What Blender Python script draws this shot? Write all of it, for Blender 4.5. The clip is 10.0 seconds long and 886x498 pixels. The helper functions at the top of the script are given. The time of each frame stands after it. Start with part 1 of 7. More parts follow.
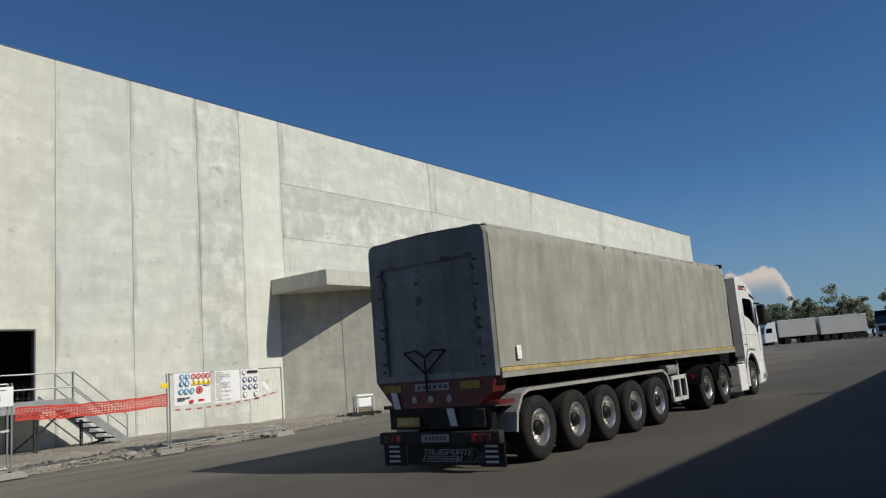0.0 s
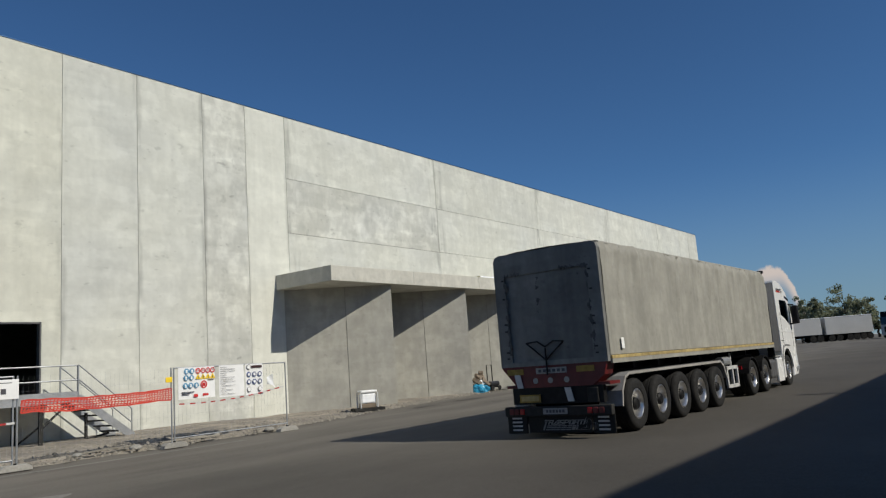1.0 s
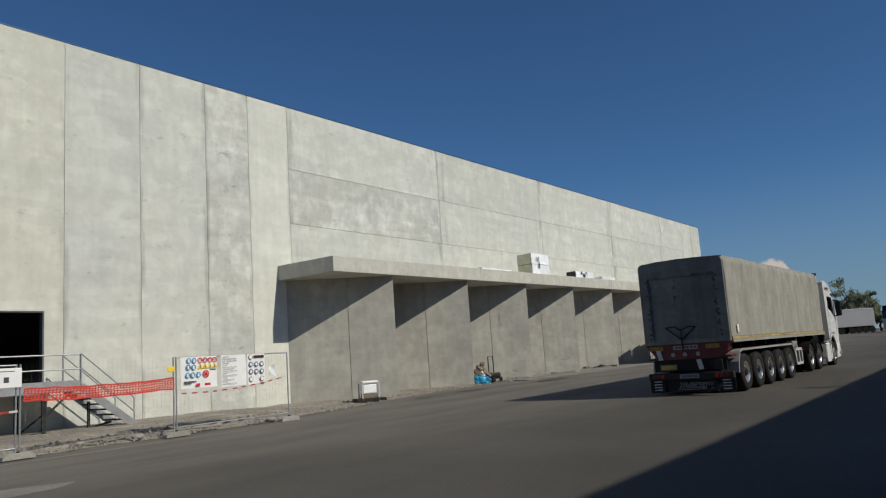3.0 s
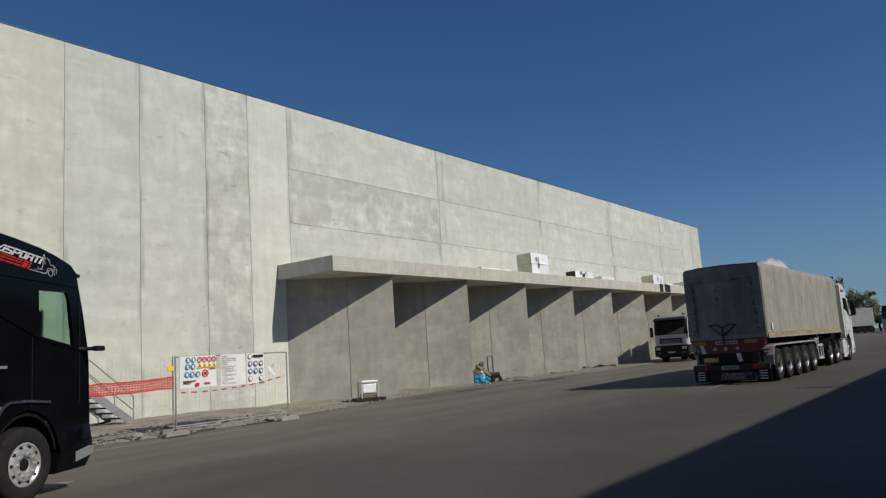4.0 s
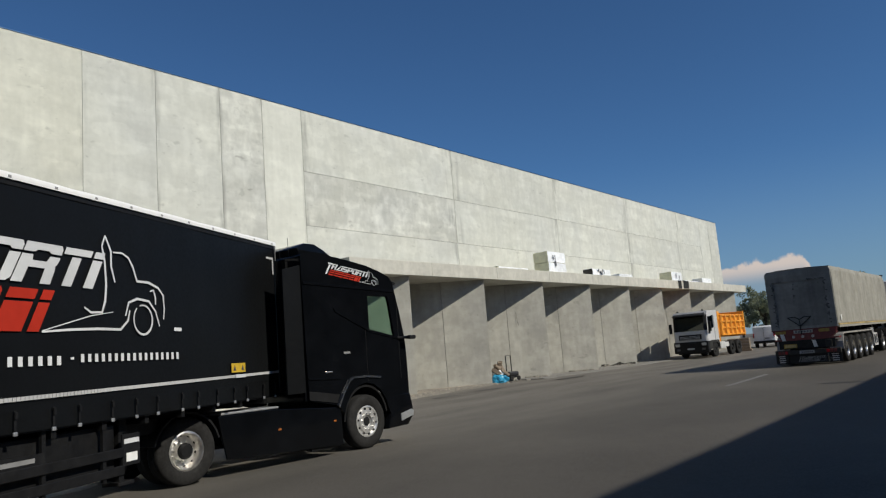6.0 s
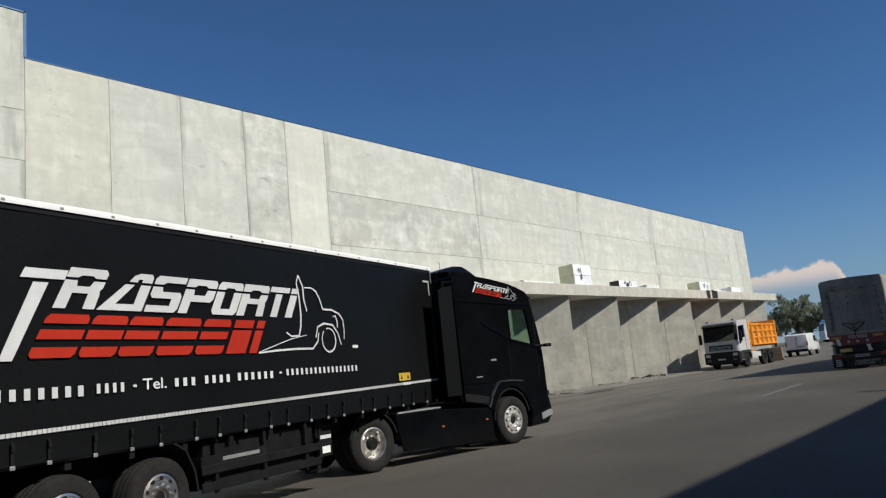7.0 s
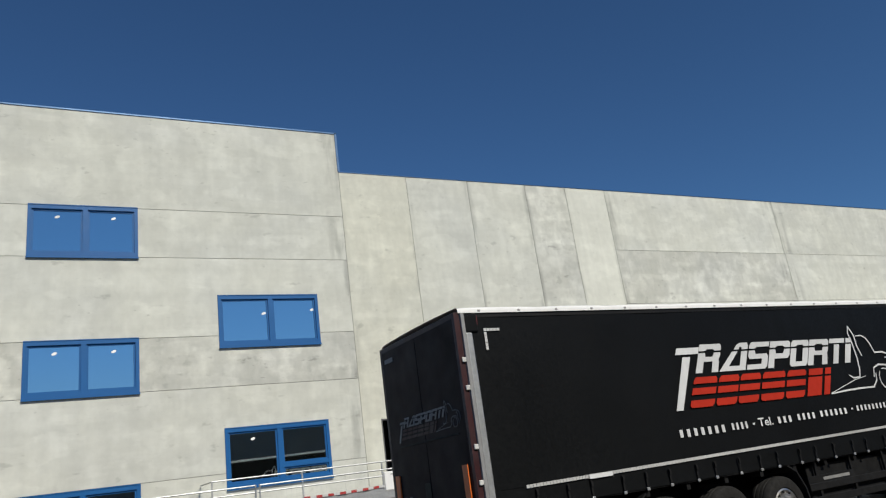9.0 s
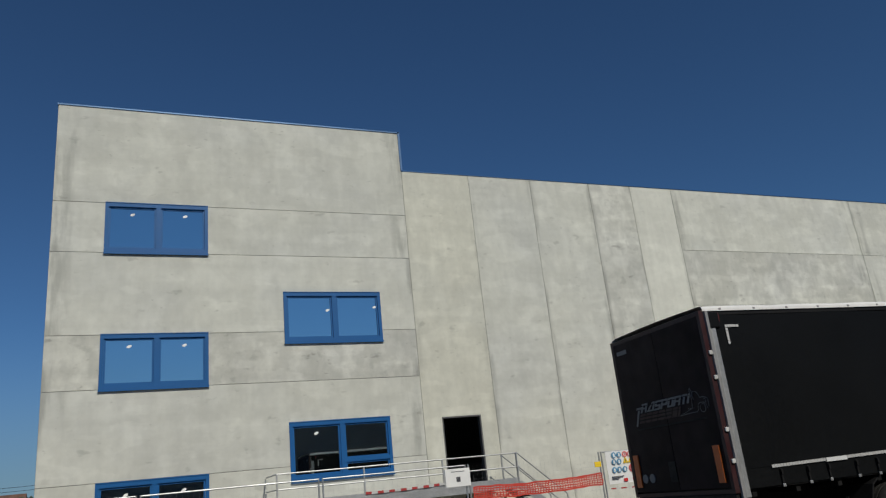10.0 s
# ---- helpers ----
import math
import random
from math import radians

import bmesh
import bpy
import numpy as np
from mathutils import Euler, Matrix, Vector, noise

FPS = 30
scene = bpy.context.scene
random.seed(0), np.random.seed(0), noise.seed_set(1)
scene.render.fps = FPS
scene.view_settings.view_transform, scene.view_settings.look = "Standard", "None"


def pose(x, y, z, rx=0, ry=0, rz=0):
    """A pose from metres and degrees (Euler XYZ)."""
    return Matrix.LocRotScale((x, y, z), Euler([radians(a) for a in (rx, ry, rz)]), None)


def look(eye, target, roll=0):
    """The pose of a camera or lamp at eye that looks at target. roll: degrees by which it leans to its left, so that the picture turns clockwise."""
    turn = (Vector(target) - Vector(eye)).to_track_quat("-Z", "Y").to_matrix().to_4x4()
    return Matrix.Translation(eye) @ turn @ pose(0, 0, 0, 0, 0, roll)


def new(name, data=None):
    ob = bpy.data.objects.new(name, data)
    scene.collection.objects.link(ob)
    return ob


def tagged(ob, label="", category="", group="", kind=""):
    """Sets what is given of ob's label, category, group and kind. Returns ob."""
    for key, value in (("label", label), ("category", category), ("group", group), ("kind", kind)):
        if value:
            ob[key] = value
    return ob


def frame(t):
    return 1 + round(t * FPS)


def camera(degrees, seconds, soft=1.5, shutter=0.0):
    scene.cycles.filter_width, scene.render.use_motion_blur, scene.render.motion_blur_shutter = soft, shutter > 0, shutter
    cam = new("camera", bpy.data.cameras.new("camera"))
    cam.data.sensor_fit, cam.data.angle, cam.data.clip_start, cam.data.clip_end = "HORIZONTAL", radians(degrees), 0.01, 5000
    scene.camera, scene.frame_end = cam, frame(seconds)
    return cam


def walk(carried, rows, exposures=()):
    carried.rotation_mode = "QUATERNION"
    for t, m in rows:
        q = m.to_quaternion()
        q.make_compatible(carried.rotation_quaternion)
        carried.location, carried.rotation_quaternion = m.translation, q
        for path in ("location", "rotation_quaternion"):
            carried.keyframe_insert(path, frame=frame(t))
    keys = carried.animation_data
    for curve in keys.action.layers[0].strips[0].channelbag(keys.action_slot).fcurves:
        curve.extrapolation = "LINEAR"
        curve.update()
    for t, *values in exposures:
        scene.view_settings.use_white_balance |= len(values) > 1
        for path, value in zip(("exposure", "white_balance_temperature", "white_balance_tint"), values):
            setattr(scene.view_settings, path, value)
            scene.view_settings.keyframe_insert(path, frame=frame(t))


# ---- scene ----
cam = camera(61.47, 10.0, soft=1.25)
walk(cam, [
    (0.0, pose(0, 0, 1.62, 99.16, 4.78, -53.28)),
    (0.5, pose(0, 0, 1.62, 99.09, 4.64, -53.08)),
    (1.0, pose(0, 0, 1.62, 98.94, 4.23, -52.99)),
    (1.5, pose(0, 0, 1.62, 98.79, 4.57, -52.93)),
    (2.0, pose(0, 0, 1.62, 98.63, 4.25, -52.92)),
    (2.5, pose(0, 0, 1.62, 98.35, 3.94, -52.84)),
    (4.0, pose(0, 0, 1.62, 98.25, 3.82, -52.92)),
    (4.5, pose(0, 0, 1.62, 98.26, 3.58, -52.59)),
    (5.0, pose(0, 0, 1.62, 98.25, 4.28, -52.10)),
    (6.5, pose(0, 0, 1.62, 98.57, 4.80, -51.06)),
    (7.0, pose(0, 0, 1.62, 99.76, 5.75, -49.44)),
    (7.5, pose(0, 0, 1.62, 102.05, 6.86, -45.34)),
    (8.0, pose(0, 0, 1.62, 103.84, 7.83, -40.61)),
    (8.5, pose(0, 0, 1.62, 106.00, 7.53, -33.14)),
    (9.0, pose(0, 0, 1.62, 107.34, 7.56, -26.10)),
    (9.5, pose(0, 0, 1.62, 107.84, 6.83, -23.33)),
    (10.0, pose(0, 0, 1.62, 107.77, 5.78, -21.65)),
], exposures=[(0.0, 0.05), (1.0, 0.0), (2.5, -0.12), (4.5, -0.17), (5.2, -0.12), (6.5, 0.16), (7.5, 0.2), (8.2, 0.16), (9.0, 0.0), (9.5, -0.27), (10.0, -0.46)])

# ---- world and sun ----
SUN = Vector((0.118, -1.0, 0.797)).normalized()
world = bpy.data.worlds.new("sky")
scene.world = world
world.use_nodes = True
wn = world.node_tree
sky = wn.nodes.new("ShaderNodeTexSky")
sky.sky_type = "NISHITA"
sky.sun_disc = False
sky.sun_elevation = radians(38.4)
sky.sun_rotation = radians(173.3)
sky.altitude = 1500
sky.air_density, sky.dust_density, sky.ozone_density = 1.0, 0.0, 4.5
wl = wn.links


def wmath(op, a, b=None, c=None):
    n = wn.nodes.new("ShaderNodeMath")
    n.operation = op
    for i, v in enumerate((a, b, c)):
        if v is None:
            continue
        if isinstance(v, (int, float)):
            n.inputs[i].default_value = v
        else:
            wl.new(v, n.inputs[i])
    return n.outputs[0]


def wstep(v, lo, hi):
    n = wn.nodes.new("ShaderNodeMapRange")
    n.interpolation_type = "SMOOTHSTEP"
    n.inputs["From Min"].default_value, n.inputs["From Max"].default_value = lo, hi
    wl.new(v, n.inputs["Value"])
    return n.outputs[0]


# clear blue sky, with one distant bank of cumulus low over the far end of the yard
tint = wn.nodes.new("ShaderNodeVectorMath")
tint.operation = "MULTIPLY"
tint.inputs[1].default_value = (0.66, 0.96, 1.165)
wl.new(sky.outputs["Color"], tint.inputs[0])
wn.nodes["Background"].inputs["Strength"].default_value = 0.064
direction = wn.nodes.new("ShaderNodeTexCoord")
axes = wn.nodes.new("ShaderNodeSeparateXYZ")
wl.new(direction.outputs["Generated"], axes.inputs[0])
ahead = wmath("MAXIMUM", axes.outputs["X"], 0.001)
across, height = wmath("DIVIDE", axes.outputs["Y"], ahead), wmath("DIVIDE", axes.outputs["Z"], ahead)
haze = wn.nodes.new("ShaderNodeMix")
haze.data_type = "RGBA"
haze.inputs[7].default_value = (2.7, 4.0, 5.3, 1)
wl.new(wmath("MULTIPLY", wstep(axes.outputs["Z"], 0.24, -0.02), 0.72), haze.inputs[0])
wl.new(tint.outputs[0], haze.inputs[6])
wl.new(haze.outputs[2], wn.nodes["Background"].inputs["Color"])
puffs = wn.nodes.new("ShaderNodeTexNoise")
puffs.inputs["Scale"].default_value, puffs.inputs["Detail"].default_value, puffs.inputs["Roughness"].default_value = 34.0, 7.0, 0.6
wl.new(direction.outputs["Generated"], puffs.inputs["Vector"])
billow = wmath("SUBTRACT", puffs.outputs["Fac"], 0.5)
bank = wmath("MULTIPLY", wstep(across, 0.176, 0.216), wstep(across, 0.75, 0.45))
ridge = wmath("MULTIPLY_ADD", bank, 0.092, 0.0)
depth = wmath("ADD", wmath("SUBTRACT", ridge, height), wmath("MULTIPLY", billow, 0.042))
cover = wmath("MULTIPLY", wstep(depth, -0.001, 0.006), wmath("MULTIPLY_ADD", wstep(depth, 0.012, 0.05), -0.45, 0.95))
cover = wmath("MULTIPLY", cover, wstep(axes.outputs["X"], 0.3, 0.5))
lit = wmath("MULTIPLY", wstep(wmath("ADD", depth, wmath("MULTIPLY", billow, -0.05)), 0.034, 0.004), 1.0)
shade = wn.nodes.new("ShaderNodeMix")
shade.data_type = "RGBA"
shade.inputs[6].default_value, shade.inputs[7].default_value = (0.22, 0.30, 0.38, 1), (0.60, 0.52, 0.47, 1)
wl.new(lit, shade.inputs[0])
cumulus = wn.nodes.new("ShaderNodeBackground")
wl.new(shade.outputs[2], cumulus.inputs["Color"])
both = wn.nodes.new("ShaderNodeMixShader")
wl.new(cover, both.inputs[0])
wl.new(wn.nodes["Background"].outputs[0], both.inputs[1])
wl.new(cumulus.outputs[0], both.inputs[2])
wl.new(both.outputs[0], wn.nodes["World Output"].inputs["Surface"])
sun_data = bpy.data.lights.new("sun", "SUN")
sun_data.energy, sun_data.angle, sun_data.color = 3.9, radians(0.53), (1.0, 0.95, 0.83)
sun = new("sun", sun_data)
sun.matrix_world = look((0, 0, 60), Vector((0, 0, 60)) - SUN)


# ---- materials ----
def surface(name, base, rough=0.7, metal=0.0, grain=(6.0, 0.12), stain=(0.7, 0.15), streak=0.0, bump=(40.0, 0.1),
            spread=0.0, coat=0.0, spec=0.5, tint=None, blotch=0.0, seam=0.0, spots=0.0):
    """A material with colour variation at two scales, optional vertical streaks and fine relief."""
    m = bpy.data.materials.new(name)
    m.use_nodes = True
    nt = m.node_tree
    n, k = nt.nodes, nt.links
    p = n["Principled BSDF"]
    p.inputs["Metallic"].default_value = metal
    p.inputs["Coat Weight"].default_value = coat
    p.inputs["Coat Roughness"].default_value = 0.05
    p.inputs["Specular IOR Level"].default_value = spec
    tc = n.new("ShaderNodeTexCoord")
    shift = n.new("ShaderNodeVectorMath")
    shift.operation = "ADD"
    info = n.new("ShaderNodeObjectInfo")
    far = n.new("ShaderNodeMath")
    far.operation = "MULTIPLY"
    far.inputs[1].default_value = 57.0
    k.new(info.outputs["Random"], far.inputs[0])
    k.new(tc.outputs["Object"], shift.inputs[0])
    k.new(far.outputs[0], shift.inputs[1])

    def noise_tex(scale, detail, stretch=None):
        t = n.new("ShaderNodeTexNoise")
        t.inputs["Scale"].default_value = scale
        t.inputs["Detail"].default_value = detail
        src = shift.outputs[0]
        if stretch:
            mp = n.new("ShaderNodeMapping")
            mp.inputs["Scale"].default_value = stretch
            k.new(src, mp.inputs["Vector"])
            src = mp.outputs[0]
        k.new(src, t.inputs["Vector"])
        return t.outputs["Fac"]

    def centred(src, amount, lo=0.3, hi=0.7):
        mr = n.new("ShaderNodeMapRange")
        mr.inputs["From Min"].default_value, mr.inputs["From Max"].default_value = lo, hi
        mr.inputs["To Min"].default_value, mr.inputs["To Max"].default_value = 1 - amount, 1 + amount
        k.new(src, mr.inputs["Value"])
        return mr.outputs[0]

    def times(a, b):
        t = n.new("ShaderNodeMath")
        t.operation = "MULTIPLY"
        k.new(a, t.inputs[0])
        k.new(b, t.inputs[1])
        return t.outputs[0]

    v = times(centred(noise_tex(grain[0], 8), grain[1]), centred(noise_tex(stain[0], 4), stain[1]))
    if streak:
        v = times(v, centred(noise_tex(1.6, 5, (2.2, 2.2, 0.16)), streak))
    if blotch:
        v = times(v, centred(noise_tex(1.9, 8, (1.0, 1.0, 0.75)), blotch, 0.56, 0.36))
        n2 = n.new("ShaderNodeMapRange")
        n2.interpolation_type = "SMOOTHSTEP"
        n2.inputs["From Min"].default_value, n2.inputs["From Max"].default_value = 0.62, 0.74
        n2.inputs["To Min"].default_value, n2.inputs["To Max"].default_value = 1.0, 1.0 - 1.6 * blotch
        k.new(noise_tex(2.3, 9), n2.inputs["Value"])
        v = times(v, n2.outputs[0])
    def smooth(src, lo, hi, a, b):
        mr = n.new("ShaderNodeMapRange")
        mr.interpolation_type = "SMOOTHSTEP"
        mr.inputs["From Min"].default_value, mr.inputs["From Max"].default_value = lo, hi
        mr.inputs["To Min"].default_value, mr.inputs["To Max"].default_value = a, b
        k.new(src, mr.inputs["Value"])
        return mr.outputs[0]

    if spots:
        # small dark smears, pale trowelled patches and faint lift lines of the casting
        v = times(v, smooth(noise_tex(2.2, 3, (0.7, 0.7, 1.3)), 0.66, 0.76, 1.0, 1.0 - spots))
        v = times(v, smooth(noise_tex(4.4, 4, (0.8, 0.8, 1.5)), 0.68, 0.75, 1.0, 1.0 - 0.9 * spots))
        v = times(v, smooth(noise_tex(1.1, 6, (0.6, 0.6, 1.5)), 0.52, 0.6, 1.0, 1.0 + 0.35 * spots))
        v = times(v, centred(noise_tex(1.0, 4, (0.12, 0.12, 2.2)), 0.22 * spots))
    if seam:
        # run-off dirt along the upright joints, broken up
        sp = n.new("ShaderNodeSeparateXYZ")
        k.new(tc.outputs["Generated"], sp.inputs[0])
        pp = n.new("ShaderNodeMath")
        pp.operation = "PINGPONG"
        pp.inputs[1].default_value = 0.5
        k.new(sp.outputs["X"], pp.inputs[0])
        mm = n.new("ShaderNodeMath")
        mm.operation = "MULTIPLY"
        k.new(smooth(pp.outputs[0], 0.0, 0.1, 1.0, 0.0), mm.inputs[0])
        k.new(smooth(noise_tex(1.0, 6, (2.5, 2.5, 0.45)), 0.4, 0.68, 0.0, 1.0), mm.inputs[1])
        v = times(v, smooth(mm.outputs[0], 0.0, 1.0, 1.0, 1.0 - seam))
    if spread:
        v = times(v, centred(info.outputs["Random"], spread, 0.0, 1.0))
    col = n.new("ShaderNodeVectorMath")
    col.operation = "SCALE"
    if tint:
        mix = n.new("ShaderNodeMix")
        mix.data_type = "RGBA"
        mix.inputs[6].default_value, mix.inputs[7].default_value = (*base, 1), (*tint, 1)
        mr = n.new("ShaderNodeMapRange")
        mr.inputs["From Min"].default_value, mr.inputs["From Max"].default_value = 0.42, 0.68
        k.new(noise_tex(stain[0] * 0.6, 6), mr.inputs["Value"])
        k.new(mr.outputs[0], mix.inputs[0])
        k.new(mix.outputs[2], col.inputs[0])
    else:
        col.inputs[0].default_value = base
    k.new(v, col.inputs["Scale"])
    k.new(col.outputs[0], p.inputs["Base Color"])
    rg = centred(noise_tex(grain[0] * 0.7, 5), 0.18)
    rm = n.new("ShaderNodeMath")
    rm.operation = "MULTIPLY"
    rm.inputs[1].default_value = rough
    k.new(rg, rm.inputs[0])
    k.new(rm.outputs[0], p.inputs["Roughness"])
    if bump[1]:
        b = n.new("ShaderNodeBump")
        b.inputs["Strength"].default_value = bump[1]
        b.inputs["Distance"].default_value = 0.02
        k.new(noise_tex(bump[0], 6), b.inputs["Height"])
        k.new(b.outputs[0], p.inputs["Normal"])
    return m


def glass(name, tint, mirror, rough=0.02):
    """Coated pane: part mirror, part clear."""
    m = bpy.data.materials.new(name)
    m.use_nodes = True
    nt = m.node_tree
    nt.nodes.remove(nt.nodes["Principled BSDF"])
    a, b, mix = (nt.nodes.new(s) for s in ("ShaderNodeBsdfTransparent", "ShaderNodeBsdfGlossy", "ShaderNodeMixShader"))
    a.inputs["Color"].default_value = (*tint, 1)
    b.inputs["Roughness"].default_value = rough
    b.inputs["Color"].default_value = (0.9, 1.0, 0.98, 1)
    mix.inputs[0].default_value = mirror
    nt.links.new(a.outputs[0], mix.inputs[1])
    nt.links.new(b.outputs[0], mix.inputs[2])
    nt.links.new(mix.outputs[0], nt.nodes["Material Output"].inputs["Surface"])
    return m


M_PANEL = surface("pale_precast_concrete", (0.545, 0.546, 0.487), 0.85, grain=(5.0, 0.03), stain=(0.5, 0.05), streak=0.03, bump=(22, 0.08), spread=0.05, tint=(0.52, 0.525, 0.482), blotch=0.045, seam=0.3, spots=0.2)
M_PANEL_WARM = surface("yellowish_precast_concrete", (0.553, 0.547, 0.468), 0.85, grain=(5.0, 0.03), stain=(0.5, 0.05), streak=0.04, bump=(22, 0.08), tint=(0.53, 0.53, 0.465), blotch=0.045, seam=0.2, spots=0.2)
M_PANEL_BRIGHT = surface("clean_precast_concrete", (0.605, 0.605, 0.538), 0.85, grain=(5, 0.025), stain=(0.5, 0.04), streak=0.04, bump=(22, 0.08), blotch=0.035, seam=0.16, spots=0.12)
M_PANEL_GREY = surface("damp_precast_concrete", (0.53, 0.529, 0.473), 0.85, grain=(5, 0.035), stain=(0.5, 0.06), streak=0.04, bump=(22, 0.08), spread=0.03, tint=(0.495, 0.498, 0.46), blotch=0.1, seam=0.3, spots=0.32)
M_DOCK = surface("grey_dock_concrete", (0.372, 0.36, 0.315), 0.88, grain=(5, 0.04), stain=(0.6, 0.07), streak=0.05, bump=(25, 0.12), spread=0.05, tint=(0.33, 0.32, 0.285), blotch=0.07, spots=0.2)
M_CANOPY = surface("canopy_concrete", (0.49, 0.475, 0.415), 0.85, grain=(5, 0.06), stain=(0.5, 0.08), streak=0.06, bump=(25, 0.1), spread=0.03, blotch=0.06)
M_JOINT = surface("joint_sealant", (0.24, 0.24, 0.22), 0.9, grain=(9, 0.1))
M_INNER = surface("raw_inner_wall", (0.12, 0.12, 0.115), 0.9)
M_ASPHALT = surface("worn_asphalt", (0.085, 0.0768, 0.0665), 0.82, grain=(55, 0.16), stain=(0.22, 0.16), bump=(180, 0.25), tint=(0.0705, 0.0645, 0.0565), spec=0.25, blotch=0.03)
an = M_ASPHALT.node_tree.nodes
al = M_ASPHALT.node_tree.links
a_out = an["Principled BSDF"].inputs["Base Color"].links[0].from_socket
a_pos = an.new("ShaderNodeTexCoord")
a_xyz = an.new("ShaderNodeSeparateXYZ")
al.new(a_pos.outputs["Object"], a_xyz.inputs[0])
# dust pales it towards the hall; the early start paints in brighter sunlit ground
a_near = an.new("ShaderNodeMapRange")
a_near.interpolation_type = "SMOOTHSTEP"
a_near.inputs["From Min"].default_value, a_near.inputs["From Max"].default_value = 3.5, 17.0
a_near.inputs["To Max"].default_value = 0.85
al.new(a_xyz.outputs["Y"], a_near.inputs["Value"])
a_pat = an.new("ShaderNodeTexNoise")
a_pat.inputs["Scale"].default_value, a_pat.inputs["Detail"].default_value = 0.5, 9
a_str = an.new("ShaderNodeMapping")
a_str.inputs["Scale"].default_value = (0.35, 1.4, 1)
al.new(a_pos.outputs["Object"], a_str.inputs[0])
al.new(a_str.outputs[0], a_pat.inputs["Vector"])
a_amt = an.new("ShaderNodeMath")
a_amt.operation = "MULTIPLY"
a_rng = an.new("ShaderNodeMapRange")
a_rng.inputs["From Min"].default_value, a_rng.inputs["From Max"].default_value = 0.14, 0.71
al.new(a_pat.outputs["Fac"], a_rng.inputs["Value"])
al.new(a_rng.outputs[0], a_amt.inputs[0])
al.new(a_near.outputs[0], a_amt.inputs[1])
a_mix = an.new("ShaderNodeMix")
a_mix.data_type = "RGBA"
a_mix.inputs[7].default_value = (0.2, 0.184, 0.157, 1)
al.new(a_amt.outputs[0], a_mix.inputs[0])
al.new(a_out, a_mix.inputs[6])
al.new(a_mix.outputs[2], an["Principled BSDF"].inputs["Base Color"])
M_DIRT = surface("dusty_rubble_ground", (0.285, 0.252, 0.203), 0.95, grain=(9, 0.3), stain=(1.3, 0.2), bump=(38, 0.5), tint=(0.19, 0.17, 0.15))
M_STONE = surface("loose_stone", (0.25, 0.228, 0.19), 0.95, grain=(9, 0.2), spread=0.3)
M_KERB = surface("concrete_strip", (0.2, 0.19, 0.17), 0.9, grain=(12, 0.15), stain=(0.8, 0.2), bump=(40, 0.2))
M_LINE = surface("worn_white_paint", (0.15, 0.148, 0.14), 0.85, grain=(9, 0.4), stain=(3, 0.2))
# near-black that stands in for the shade under the bay walls
M_GAPSHADE = surface("damp_dark_earth", (0.02, 0.019, 0.017), 0.95, grain=(12, 0.3), stain=(2, 0.2))
M_OIL = surface("oily_asphalt", (0.082, 0.077, 0.07), 0.75, grain=(30, 0.2), stain=(1.2, 0.2), spec=0.3)
M_BLUE = surface("blue_window_frame", (0.003, 0.088, 0.27), 0.5, grain=(20, 0.03), stain=(1, 0.04), bump=(40, 0), spec=0.3)
M_PANE = glass("coated_window_glass", (0.25, 0.3, 0.35), 0.78)
M_CABGLASS = glass("green_cab_glass", (0.78, 0.87, 0.84), 0.05)
M_SCREEN = glass("clear_windscreen_glass", (0.8, 0.9, 0.82), 0.06)
M_DARKGLASS = glass("dark_windscreen_glass", (0.05, 0.06, 0.065), 0.1)
M_STICKER = surface("white_sticker", (0.8, 0.8, 0.78), 0.6)
M_GALV = surface("galvanised_steel", (0.42, 0.43, 0.44), 0.45, metal=0.7, grain=(30, 0.12), stain=(3, 0.12), bump=(60, 0.05))
M_BLOCK = surface("fence_foot_concrete", (0.29, 0.28, 0.255), 0.92, grain=(18, 0.15), spread=0.1)
M_NET = surface("orange_plastic_net", (0.52, 0.045, 0.028), 0.6, grain=(20, 0.08), bump=(40, 0))
M_WHITEBOARD = surface("white_sign_board", (0.78, 0.78, 0.77), 0.5, grain=(10, 0.03), stain=(2, 0.04), bump=(40, 0))
M_SIGNBLUE = surface("sign_blue", (0.075, 0.25, 0.42), 0.5, bump=(40, 0))
M_SIGNRED = surface("sign_red", (0.6, 0.03, 0.03), 0.5, bump=(40, 0))
M_REDTAPE = surface("faded_red_tape", (0.36, 0.03, 0.03), 0.5, grain=(9, 0.15), bump=(40, 0))
M_SIGNYEL = surface("sign_yellow", (0.8, 0.55, 0.02), 0.5, bump=(40, 0))
M_INK = surface("print_ink", (0.06, 0.06, 0.07), 0.6, bump=(40, 0))
M_NAVY = surface("dark_blue_print", (0.06, 0.085, 0.2), 0.6, bump=(40, 0))
M_FOAM = surface("cream_insulation_pack", (0.7, 0.68, 0.48), 0.6, grain=(6, 0.06), stain=(2, 0.1))
M_FOIL = surface("white_wrapping_film", (0.85, 0.86, 0.87), 0.25, grain=(8, 0.06), bump=(6, 0.7))
M_BLACKFILM = surface("black_plastic", (0.02, 0.02, 0.022), 0.4, grain=(10, 0.2), bump=(8, 0.3))
M_BLACKPAINT = surface("gloss_black_paint", (0.0035, 0.004, 0.005), 0.12, grain=(3, 0.2), stain=(1, 0.2), bump=(9, 0.006), coat=0.09, spec=0.14)
M_BLACKPLASTIC = surface("satin_black_plastic", (0.009, 0.009, 0.0095), 0.55, grain=(20, 0.2), stain=(2, 0.2), bump=(90, 0.05), spec=0.25)
M_CURTAIN = surface("black_curtain_tarpaulin", (0.0058, 0.0063, 0.0069), 0.45, grain=(30, 0.12), stain=(0.7, 0.15), bump=(1.4, 0.15), spec=0.14)
